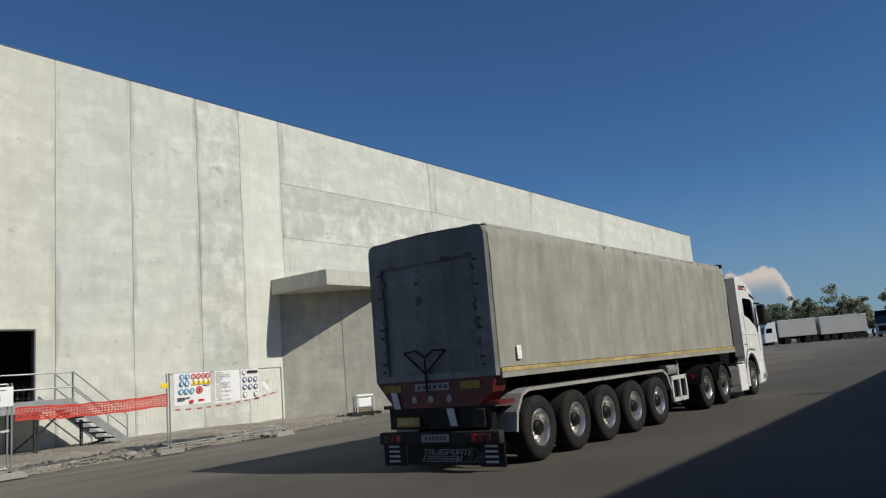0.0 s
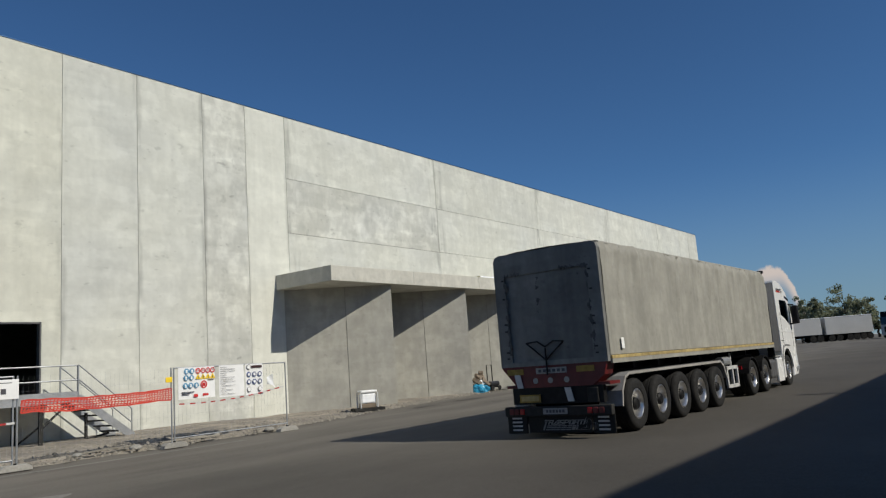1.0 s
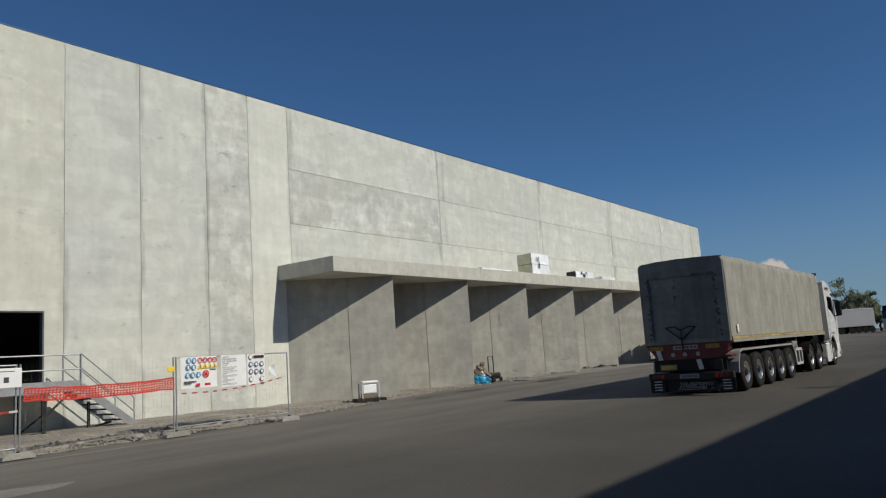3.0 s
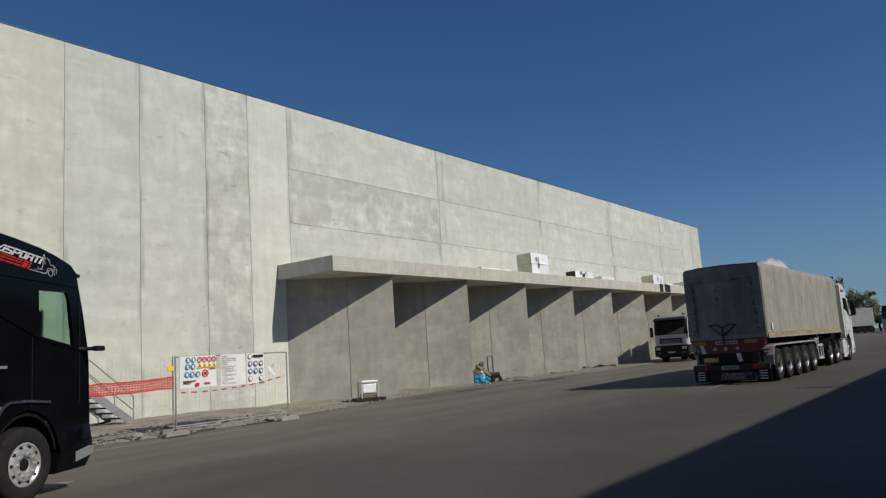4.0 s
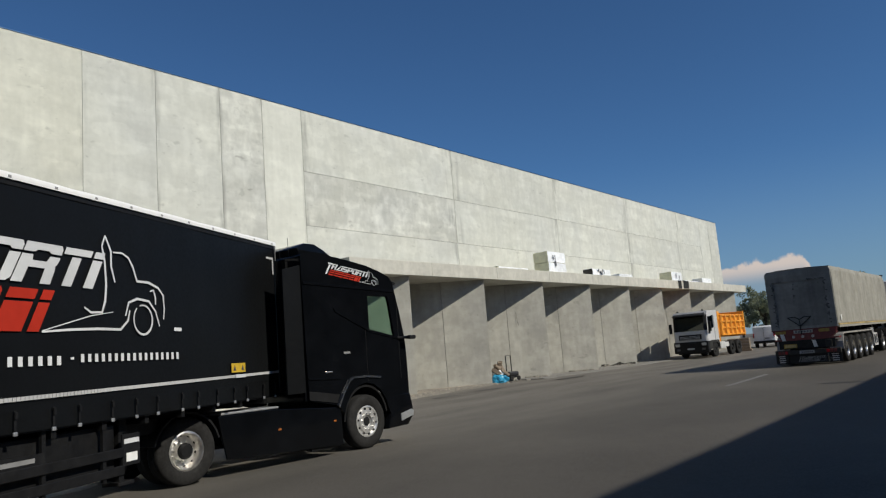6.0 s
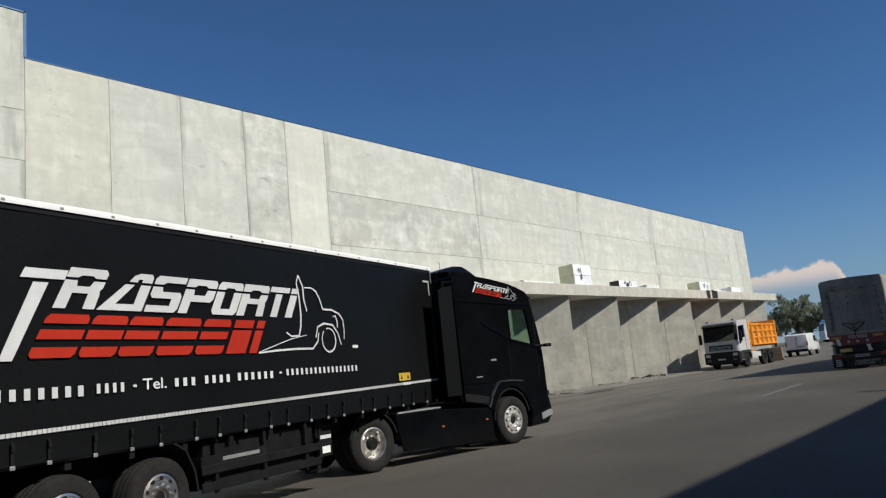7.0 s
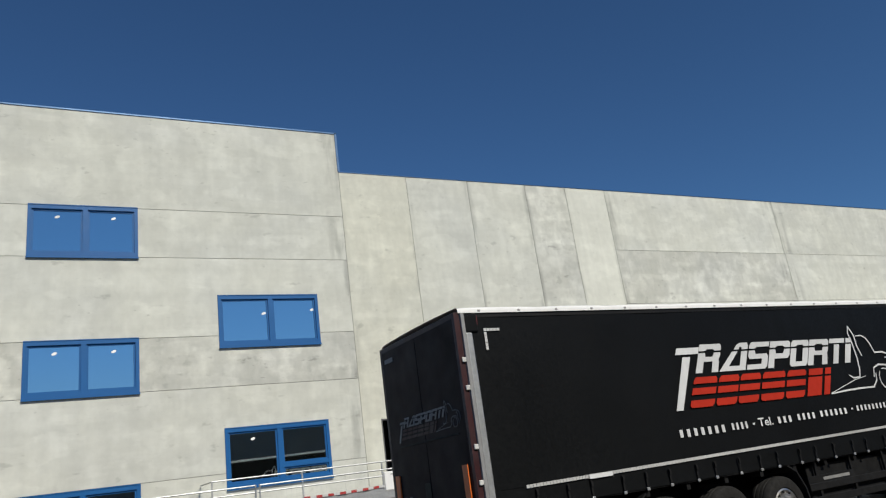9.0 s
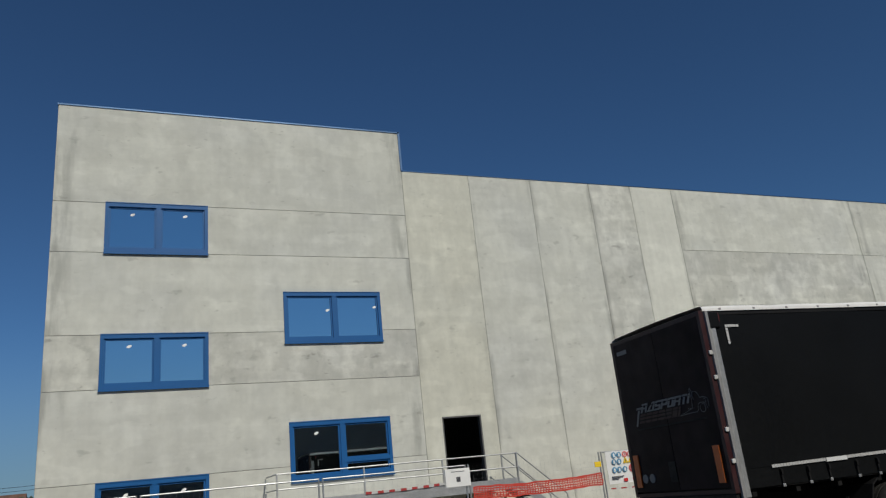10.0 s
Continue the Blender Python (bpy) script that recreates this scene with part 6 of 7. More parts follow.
def orange_net():
    ob = thing("safety_net", pose(0, FENCE_Y - 0.03, 0), "bright orange plastic safety net strung between fence posts", "net")
    x0, x1 = 7.95, 11.75

    def at(x, v):
        u = (x - x0) / (x1 - x0)
        return Vector((x, 0.03 * math.sin(x * 4), 1.29 + 0.27 * v - 0.05 * math.sin(math.pi * u) + 0.03 * noise.noise((x * 2.6, v * 2, 0))))
    bm = bmesh.new()

    def bar(p, q, w, d):
        n = d * (w / 2)
        vs = [bm.verts.new(v) for v in (p - n, q - n, q + n, p + n)]
        bm.faces.new(vs)
        vs = [bm.verts.new(v + Vector((0, 0.005, 0))) for v in (p - n, q - n, q + n, p + n)]
        bm.faces.new(vs)
    nx = 48
    for r, w in ((0.0, 0.042), (0.2, 0.024), (0.4, 0.026), (0.6, 0.024), (0.8, 0.026), (1.0, 0.042)):
        for i in range(nx):
            bar(at(x0 + (x1 - x0) * i / nx, r), at(x0 + (x1 - x0) * (i + 1) / nx, r), w, Vector((0, 0, 1)))
    for i in range(nx + 1):
        x = x0 + (x1 - x0) * i / nx
        for a, b in ((0, 0.5), (0.5, 1)):
            bar(at(x, a), at(x + 0.03, b), 0.03 + 0.016 * noise.noise((x * 5, a, 0)), Vector((1, 0, 0)))
    part("net_web", bm, M_NET, ob)


def disc(bm, x, z, r, y, n=18):
    prism(bm, [(x + r * math.cos(2 * math.pi * i / n), z + r * math.sin(2 * math.pi * i / n)) for i in range(n)], y - 0.003, y)


def ring(bm, x, z, r, y):
    holed(bm, [(x + r * math.cos(2 * math.pi * i / 18), z + r * math.sin(2 * math.pi * i / 18)) for i in range(18)],
          [[(x + r * 0.72 * math.cos(2 * math.pi * i / 18), z + r * 0.72 * math.sin(2 * math.pi * i / 18)) for i in range(18)]], y, y - 0.003)
    prism(bm, [(x - r * 0.6, z + r * 0.5), (x - r * 0.5, z + r * 0.6), (x + r * 0.6, z - r * 0.5), (x + r * 0.5, z - r * 0.6)], y - 0.003, y)


def board(x0, x1, z0, z1, label):
    ob = thing("site_sign", pose(0, FENCE_Y - 0.035, 0), label, "sign", "signs on the fence")

    def bent(u, v):
        return (u, 0.018 * math.sin((u - x0) * 5) * (1 - (v - z0) / (z1 - z0)), v)
    part("board", grid(bmesh.new(), x0, x1, 10, z0, z1, 6, bent), M_WHITEBOARD, ob)
    part("board_back", grid(bmesh.new(), x0, x1, 10, z0, z1, 6, lambda u, v: (u, bent(u, v)[1] + 0.006, v)), M_WHITEBOARD, ob)
    return ob


def signs():
    y = -0.022
    a = board(11.97, 13.13, 1.25, 2.1, "white site safety board with blue, red and yellow pictograms")
    for i, (cx, cz) in enumerate([(12.22, 2.0), (12.39, 2.0), (12.2, 1.82), (12.37, 1.82), (12.18, 1.61), (12.34, 1.61), (12.52, 1.61)]):
        bm = bmesh.new()
        disc(bm, cx, cz, 0.074, y)
        part("blue_pictogram", bm, M_SIGNBLUE, a)
        bm = bmesh.new()
        disc(bm, cx, cz + 0.012, 0.03, y - 0.004)
        box(bm, cx - 0.028, cx + 0.028, y - 0.007, y - 0.004, cz - 0.05, cz - 0.012)
        part("pictogram_figure", bm, M_WHITEBOARD, a)
    for cx in (12.58, 12.74, 12.9, 13.05):
        bm = bmesh.new()
        ring(bm, cx, 2.0, 0.075, y)
        part("red_pictogram", bm, M_SIGNRED, a)
        bm = bmesh.new()
        prism(bm, [(cx - 0.085, 1.77), (cx + 0.085, 1.77), (cx, 1.92)], y - 0.003, y)
        part("yellow_pictogram", bm, M_SIGNYEL, a)
        part("pictogram_figure", B(cx - 0.012, cx + 0.012, y - 0.007, y - 0.004, 1.79, 1.86), M_INK, a)
    bm = bmesh.new()
    ring(bm, 12.76, 1.62, 0.105, y)
    disc(bm, 12.76, 1.62, 0.05, y)
    part("red_pictogram", bm, M_SIGNRED, a)
    bm = bmesh.new()
    for x0, x1, z in ((12.06, 12.45, 1.42), (12.06, 12.3, 1.37), (12.88, 13.08, 1.72)):
        box(bm, x0, x1, y - 0.003, y, z, z + 0.025)
    part("text_bar", bm, M_INK, a)
    part("red_field", B(12.44, 12.56, y - 0.003, y, 1.29, 1.37), M_SIGNRED, a)
    part("red_field", B(12.72, 12.9, y - 0.003, y, 1.31, 1.37), M_SIGNRED, a)
    b = board(13.28, 14.14, 1.22, 2.11, "white site notice board with lines of small print")
    bm = bmesh.new()
    rng = random.Random(3)
    for i in range(14):
        z = 2.05 - 0.058 * i
        box(bm, 13.31, 13.31 + rng.choice((0.18, 0.22, 0.2, 0.42, 0.5)), y - 0.003, y, z, z + 0.009)
    part("text_bar", bm, M_INK, b)
    c = board(14.2, 14.84, 1.2, 2.11, "white site safety board with dark blue pictograms")
    for i in range(4):
        for j in range(3):
            if (i, j) in ((0, 1), (0, 2), (3, 1)):
                continue
            cx, cz = 14.31 + 0.2 * j, 2.02 - 0.215 * i
            bm = bmesh.new()
            disc(bm, cx, cz, 0.075, y)
            part("dark_pictogram", bm, M_NAVY if i in (1, 2) else M_INK, c)
            bm = bmesh.new()
            disc(bm, cx, cz, 0.045 if i in (1, 2) else 0.062, y - 0.004)
            part("pictogram_figure", bm, M_WHITEBOARD, c)
    part("text_bar", B(14.42, 14.8, y - 0.003, y, 1.99, 2.06), M_FAINTRED, c)
    d = thing("torn_sheet", pose(0, FENCE_Y - 0.03, 0), "torn white plastic sheet hanging on the fence mesh", "sheet")
    part("sheet", grid(bmesh.new(), 0, 1, 8, 0, 1, 8, lambda u, v: (14.98 + 0.34 * u * (1 - 0.35 * v), -0.04 * math.sin(u * 4 + v * 3), 1.5 + 0.4 * v * (0.4 + 0.6 * u) - 0.12 * u)), M_FOIL, d, smooth=60)
    e = thing("yellow_tag", pose(0, FENCE_Y - 0.04, 0), "small bright yellow tag tied to the fence post", "tag")
    part("tag", B(11.58, 11.78, -0.02, 0.0, 1.73, 1.87, r=0.008), M_SIGNYEL, e)
    f = thing("site_sign", pose(0, FENCE_Y - 0.035, 0), "white rectangular notice box hung on the fence", "sign", "signs on the fence")
    part("board", B(7.2, 7.88, -0.05, 0.0, 1.6, 2.04, r=0.015), M_WHITEBOARD, f)
    bm = bmesh.new()
    box(bm, 7.36, 7.72, -0.056, -0.052, 1.96, 1.975)
    box(bm, 7.49, 7.6, -0.056, -0.052, 1.72, 1.84)
    part("text_bar", bm, M_INK, f)


def rail_posts(ob, xs, y, z0, h):
    for x in xs:
        part("rail_post", B(x - 0.022, x + 0.022, y - 0.022, y + 0.022, z0, z0 + h), M_GALV, ob)


def landing():
    """Steel landing and stairs to the door."""
    DZ, FY, BY, XA, XB = 1.58, 23.0, 24.92, 3.95, 11.85
    ob = thing("steel_landing", pose(0, 0, 0), "galvanised steel landing with handrail in front of the doorway", "landing")
    part("deck", B(XA, XB, FY, BY, DZ - 0.04, DZ), M_GALV, ob)
    for y in (FY, BY - 0.08):
        part("deck_beam", B(XA, XB, y, y + 0.08, DZ - 0.22, DZ - 0.045), M_GALV, ob)
    rail_posts(ob, (XA, 6.6, 9.2, XB), FY + 0.03, DZ, 0.9)
    for z in (0.46, 0.9):
        part("handrail", tube(bmesh.new(), [(XA, FY + 0.03, DZ + z), (XB, FY + 0.03, DZ + z)], 0.022, 8), M_GALV, ob)
        part("end_rail", tube(bmesh.new(), [(XA, FY + 0.03, DZ + z), (XA, BY, DZ + z)], 0.022, 8), M_GALV, ob)
    part("kick_plate", B(XA, XB, FY + 0.0, FY + 0.01, DZ, DZ + 0.12), M_GALV, ob)
    for x in (4.2, 7.4, 10.75):
        for y in (FY + 0.05, BY - 0.1):
            part("leg", B(x - 0.05, x + 0.05, y - 0.05, y + 0.05, 0.0, DZ - 0.2), M_DUST, ob)
        part("brace", tube(bmesh.new(), [(x, FY + 0.05, 0.65), (x + 0.85, FY + 0.05, DZ - 0.2)], 0.035, 6), M_DUST, ob)
        part("brace", tube(bmesh.new(), [(x, FY + 0.05, 0.75), (x, BY - 0.1, 0.1)], 0.03, 6), M_DUST, ob)
    st = thing("steel_stairs", pose(0, 0, 0), "galvanised open-tread steel stairs with handrails", "stairs")
    run, rise = 1.75, DZ - 0.08
    for y in (FY, FY + 1.15):
        part("stringer", prism(bmesh.new(), [(XB, DZ), (XB, DZ - 0.24), (XB + run - 0.05, 0.06), (XB + run + 0.1, 0.06), (XB + run + 0.1, 0.24), (XB + 0.1, DZ)], y - 0.012, y + 0.012), M_GALV, st)
        for z in (0.48, 0.92):
            part("handrail", tube(bmesh.new(), [(XB, y, DZ + z), (XB + run, y, 0.1 + z)], 0.02, 8), M_GALV, st)
        part("rail_post", tube(bmesh.new(), [(XB + run, y, 0.08), (XB + run, y, 1.02)], 0.022, 8), M_GALV, st)
        part("rail_post", tube(bmesh.new(), [(XB, y, DZ - 0.1), (XB, y, DZ + 0.92)], 0.022, 8), M_GALV, st)
    for i in range(8):
        f = (i + 0.6) / 8.2
        part("tread", B(XB + run * f - 0.13, XB + run * f + 0.13, FY + 0.015, FY + 1.135, DZ - rise * f - 0.04, DZ - rise * f), M_DUST, st)
    part("support_frame", tube(bmesh.new(), [(XB + 0.55, FY + 0.6, 0.05), (XB + 0.55, FY + 0.6, 1.0)], 0.05, 6), M_DUST, st)
    part("support_frame", tube(bmesh.new(), [(XB + 0.15, FY + 0.6, 0.1), (XB + 1.3, FY + 0.6, 0.3)], 0.04, 6), M_DUST, st)


def planks():
    rng = random.Random(5)
    for i, (x, y, l, a) in enumerate(((12.6, 18.75, 1.5, 6), (10.4, 18.9, 1.7, 12), (13.2, 18.6, 0.9, -8), (7.0, 19.2, 1.4, 4), (15.1, 18.55, 0.6, 30))):
        ob = thing("loose_plank", pose(x, y, 0.13, 0, 0, a), "weathered grey plank lying on rubble", "plank", "loose planks")
        part("board", B(-l / 2, l / 2, -0.07, 0.07, 0, 0.035, r=0.005), M_STONE, ob)
    for x, y, s in ((11.1, 18.6, 0.13), (15.35, 18.35, 0.12), (9.6, 18.7, 0.1), (13.9, 19.0, 0.08)):
        ob = thing("stone_lump", pose(x, y, 0.12), "broken lump of pale concrete on the verge", "rubble", "concrete lumps")
        bm = bmesh.new()
        bmesh.ops.create_icosphere(bm, subdivisions=2, radius=s)
        for v in bm.verts:
            v.co = Vector((v.co.x * 1.3, v.co.y, v.co.z * 0.6)) * (1 + 0.35 * noise.noise(v.co * 5 + Vector((x, y, 0))))
        part("lump", bm, M_BLOCK, ob)


def white_tank():
    ob = thing("white_container", pose(22.2, 20.6, ground_z(22.2) + 0.1, 0, 0, -32), "white plastic container in a light frame on a pallet", "container")
    part("pallet", B(-0.6, 0.6, -0.4, 0.4, -0.05, 0.06), M_DUST, ob)
    for x in (-0.34, 0.34):
        for y in (-0.29, 0.29):
            part("frame_post", B(x - 0.025, x + 0.025, y - 0.025, y + 0.025, 0.06, 0.64), M_LIGHTGREY, ob)
    part("tank", B(-0.29, 0.29, -0.24, 0.24, 0.24, 0.62, r=0.05), M_FOIL, ob)
    part("lid", B(-0.34, 0.34, -0.29, 0.29, 0.64, 0.74, r=0.04), M_WHITEBOARD, ob)
    part("lower_tray", B(-0.29, 0.29, -0.24, 0.24, 0.06, 0.22, r=0.025), M_CARD, ob)


def crumpled(s, seed, flat=0.15, k=4.0):
    bm = bmesh.new()
    bmesh.ops.create_icosphere(bm, subdivisions=3, radius=s)
    for v in bm.verts:
        n = noise.noise(v.co * k / s * 0.42 + Vector((seed, 0, 0)))
        v.co = Vector((v.co.x, v.co.y, max(-flat, v.co.z))) * (1 + 0.5 * n)
    return bm


def pile():
    at = (32.55, 22.0, ground_z(32.5) - 0.06)
    for dx, dy, dz, s, m, word in ((-0.75, -0.1, 0.2, 0.42, M_CYAN, "bright blue"), (-0.2, -0.15, 0.2, 0.36, M_CYAN, "bright blue"),
                                   (0.1, 0.2, 0.25, 0.45, M_BLACKFILM, "black"), (-0.3, 0.3, 0.5, 0.4, M_WHITEBOARD, "dirty white")):
        bag = thing("plastic_bag", pose(at[0] + 0.75 * dx, at[1] + 0.6 * dy, at[2] + 0.85 * dz), f"crumpled {word} plastic bag in a rubbish heap", "bag", "rubbish bags")
        part("bag", crumpled(s * 0.8, dx * 7, min(dz - 0.06, 0.2)), m, bag)
    for dx, dy, dz, s, a, tx, ty in ((-0.55, 0.15, 0.68, 0.32, 20, 14, 8), (0.05, 0.0, 0.62, 0.3, -15, -10, 16), (-0.35, 0.2, 1.0, 0.26, 40, 20, -12),
                                     (0.2, 0.2, 0.95, 0.25, 10, 35, 10), (-0.05, 0.15, 1.16, 0.2, 65, 5, 25)):
        ob = thing("cardboard_box", pose(at[0] + 0.7 * dx, at[1] + 0.7 * dy, at[2] + 0.85 * dz, tx * 2, ty * 2, a), "crushed brown cardboard box on a rubbish heap", "box", "cardboard boxes")
        s *= 0.8
        bm = B(-s, s, -s * 0.8, s * 0.8, -s * 0.4, s * 0.4, r=0.02)
        for v in bm.verts:
            v.co += noise.noise_vector(v.co * 3 + Vector((dx, a, 0))) * s * 0.5
        part("carton", bm, M_CARD, ob)
        part("flap", B(-s, s * 0.1, -s * 0.75, s * 0.75, s * 0.42, s * 0.45, m=Matrix.Rotation(radians(-14), 4, "Y")), M_CARD, ob)
    ob = thing("hand_cart", pose(at[0] + 0.95, at[1] + 0.1, ground_z(33.5) + 0.04, 0, 0, -10), "dark steel hand cart with tall handle and black sacks", "cart")
    part("tray", B(-0.4, 0.36, -0.3, 0.3, 0.12, 0.2, r=0.02), M_CHASSIS, ob)
    part("load", B(-0.36, 0.34, -0.27, 0.27, 0.2, 0.45, r=0.08), M_BLACKFILM, ob)
    part("handle", tube(bmesh.new(), [(-0.1, 0.2, 0.2), (-0.12, 0.2, 1.3), (0.26, 0.2, 1.3), (0.28, 0.2, 0.2)], 0.028, 8), M_CHASSIS, ob)
    for x in (-0.28, 0.25):
        for y in (-0.3, 0.3):
            w = part("cart_wheel", lathe(bmesh.new(), [(0, -0.03), (0.11, -0.03), (0.13, 0), (0.11, 0.03), (0, 0.03)], 14), M_TYRE, ob)
            w.location = (x, y, 0.1)
    cable = thing("hanging_cable", pose(0, 0, 0), "thin dark cable hanging from the bay wall", "cable")
    part("cable", tube(bmesh.new(), [(35.9, 23.0, 3.9), (35.9, 22.95, 3.4), (35.93, 22.9, 3.1)], 0.006, 5), M_CHASSIS, cable)


# ---- parked vehicles ----
def dump_truck():
    """Faces -x; origin on the ground under the front axle."""
    x = 53.2
    t = thing("dump_truck", pose(x, 18.95, ground_z(x + 2, 19), 0, 0, 177.5), "silver-grey three-axle dump truck with orange tipper body, parked", "lorry")
    cab = [(-0.75, 0.85), (-0.6, 1.0), (0.5, 1.0), (1.2, 1.0), (1.25, 1.6), (1.12, 2.9), (0.98, 3.12), (-0.7, 3.16), (-0.75, 3.0)]
    for s in (-1, 1):
        sd = part("cab_side", holed(bmesh.new(), cab, [[(0.0, 2.0), (0.5, 1.9), (0.72, 1.6), (1.14, 1.56), (1.03, 2.72), (0.0, 2.8)]], s * 1.15, s * 1.22), M_GREYTRUCK, t)
        part("side_window", B(-0.04, 1.16, s * 1.165 - 0.004, s * 1.165 + 0.004, 1.54, 2.82), M_DARKGLASS, sd)
        part("mirror", B(1.2, 1.34, s * 1.42 - 0.1, s * 1.42 + 0.1, 1.75, 2.4, r=0.03), M_BLACKPLASTIC, t)
        part("headlight", B(1.42, 1.5, s * 0.95 - 0.17, s * 0.95 + 0.17, 0.84, 1.04, r=0.03), M_ALU, t)
    part("cab_front", strip(bmesh.new(), [(1.35, 1.0), (1.42, 1.6), (1.41, 1.84)], -1.02, 1.02, -0.05), M_GREYTRUCK, t)
    for s in (-1, 1):
        for name, rows, mat in (("corner_panel", ((1.35, 1.2, 1.0), (1.42, 1.25, 1.6), (1.41, 1.23, 1.84)), M_GREYTRUCK), ("screen_pillar", ((1.41, 1.23, 1.84), (1.27, 1.11, 2.9)), M_BLACKPLASTIC)):
            bm = bmesh.new()
            ring_a = [[bm.verts.new((x0, s * 1.02, z)), bm.verts.new(((x0 + x1) / 2 + 0.05, s * 1.16, z)), bm.verts.new((x1, s * 1.22, z))] for x0, x1, z in rows]
            for lo, hi in zip(ring_a, ring_a[1:]):
                for j in range(2):
                    bm.faces.new((lo[j], lo[j + 1], hi[j + 1], hi[j]))
            part(name, bm, mat, t, smooth=60)
    part("windscreen", strip(bmesh.new(), [(1.41, 1.84), (1.27, 2.84)], -1.02, 1.02, -0.03), M_DARKGLASS, t)
    part("roof", strip(bmesh.new(), [(1.27, 2.84), (1.08, 3.12), (-0.7, 3.16), (-0.75, 3.0), (-0.75, 0.95)], -1.16, 1.16, -0.05), M_GREYTRUCK, t)
    part("seat_bench", B(-0.6, 0.5, -1.1, 1.1, 1.0, 1.9, r=0.05), M_BLACKPLASTIC, t)
    part("inner_lining", B(-0.7, -0.6, -1.12, 1.12, 1.0, 2.85), M_BLACKPLASTIC, t)
    part("sun_visor", prism(bmesh.new(), [(1.2, 2.86), (1.55, 2.8), (1.55, 2.86), (1.2, 3.0)], -1.12, 1.12), M_BLACKPLASTIC, t)
    gr = part("grille", B(1.4, 1.46, -0.82, 0.82, 1.26, 1.6, r=0.02), M_BLACKPLASTIC, t)
    for z in (1.31, 1.4, 1.49):
        part("grille_bar", B(1.455, 1.475, -0.72, 0.72, z, z + 0.025), M_GREYTRUCK, gr)
    part("bumper", B(1.05, 1.48, -1.24, 1.24, 0.36, 1.14, r=0.06), M_CHASSIS, t)
    part("skid_plate", prism(bmesh.new(), [(0.95, 0.28), (1.36, 0.28), (1.4, 0.38), (0.95, 0.38)], -1.0, 1.0), M_CHASSIS, t)
    for s in (-1, 1):
        part("fog_lamp", B(1.47, 1.5, s * 0.9 - 0.12, s * 0.9 + 0.12, 0.55, 0.68, r=0.01), M_DARKGREY, t)
        part("wiper", tube(bmesh.new(), [(1.44, s * 0.1 - 0.35, 1.9), (1.4, s * 0.35 + 0.1, 2.16)], 0.014, 6), M_BLACKPLASTIC, t)
        part("wing_panel", prism(bmesh.new(), [(-0.72, 0.62), (-0.6, 1.16), (0.72, 1.16), (1.2, 1.1), (1.2, 0.55), (0.72, 0.55), (0.6, 0.98), (-0.5, 0.98), (-0.62, 0.62)], s * 1.225 - 0.02, s * 1.225 + 0.02), M_DUST, t)
    part("number_plate", B(1.485, 1.495, -0.26, 0.26, 0.6, 0.7), M_LIGHTGREY, t)
    bm = bmesh.new()
    for s in (-1, 1):
        box(bm, -5.4, 1.0, s * 0.42 - 0.06, s * 0.42 + 0.06, 0.75, 1.02)
    part("chassis_frame", bm, M_CHASSIS, t)
    for s in (-1, 1):
        wheel(t, 0.05, s * 1.05, 0.53, 0.53, s, chrome=M_DUST, rolls=False)
        for wx in (-3.3, -4.65):
            wheel(t, wx, s * 1.02, 0.53, 0.53, s, chrome=M_DUST, deep=True, rolls=False)
        part("fuel_tank", B(-1.9, -0.9, s * 0.95 - 0.25, s * 0.95 + 0.25, 0.5, 1.0, r=0.06), M_LIGHTGREY, t)
        part("mudguard", strip(bmesh.new(), [(0.68 * math.cos(radians(a)) + 0.05, 0.55 + 0.66 * math.sin(radians(a))) for a in range(170, 5, -15)], s * 1.2 if s < 0 else s * 0.85, s * 0.85 if s < 0 else s * 1.2, 0.04), M_DUST, t)
    body = part("tipper_body", prism(bmesh.new(), [(-5.9, 1.4), (-1.3, 1.4), (-1.15, 1.6), (-1.05, 2.95), (-5.9, 2.9)], -1.2, 1.2), M_ORANGE, t, "orange ribbed steel tipper body")
    for s in (-1, 1):
        for x0 in (-5.88, -5.0, -4.1, -3.2, -2.25, -1.35):
            part("rib", prism(bmesh.new(), [(x0 - 0.06, s * 1.2), (x0 + 0.22, s * 1.2), (x0 + 0.16, s * 1.34), (x0, s * 1.34)], 1.42, 2.9, axis="z"), M_ORANGE, body)
        for z in (1.42, 1.9, 2.36, 2.8):
            part("rail", B(-5.9, -1.12, s * 1.25 - 0.05, s * 1.25 + 0.06, z, z + 0.11, r=0.01), M_ORANGE, body)
        part("front_arm", prism(bmesh.new(), [(-1.15, 1.0), (-0.95, 1.0), (-0.82, 3.05), (-1.05, 3.05)], s * 1.1 - 0.08, s * 1.1 + 0.08), M_ORANGE, t)
        part("side_guard", B(-2.5, -0.95, s * 1.18 - 0.03, s * 1.18 + 0.03, 0.62, 0.95, r=0.02), M_LIGHTGREY, t)
        part("step", B(0.62, 1.1, s * 1.16 - 0.06, s * 1.16 + 0.06, 0.5, 0.85, r=0.02), M_GREYTRUCK, t)
        part("door_gap", tube(bmesh.new(), [(-0.05, s * 1.222, 1.05), (-0.05, s * 1.222, 2.8)], 0.012, 6), M_DARKHOLE, t)
    part("headboard", B(-1.25, -0.85, -1.22, 1.22, 2.5, 3.05, r=0.02), M_ORANGE, t)
    part("tail_post", B(-6.05, -5.88, -1.3, 1.3, 1.3, 3.05, r=0.02), M_ORANGE, t)
    for ob in t.children:
        if "wheel" in ob.name or "body" in ob.name:
            continue
        for v in ob.data.vertices:
            v.co.z += 0.05 * max(0.0, v.co.z - 1.1)
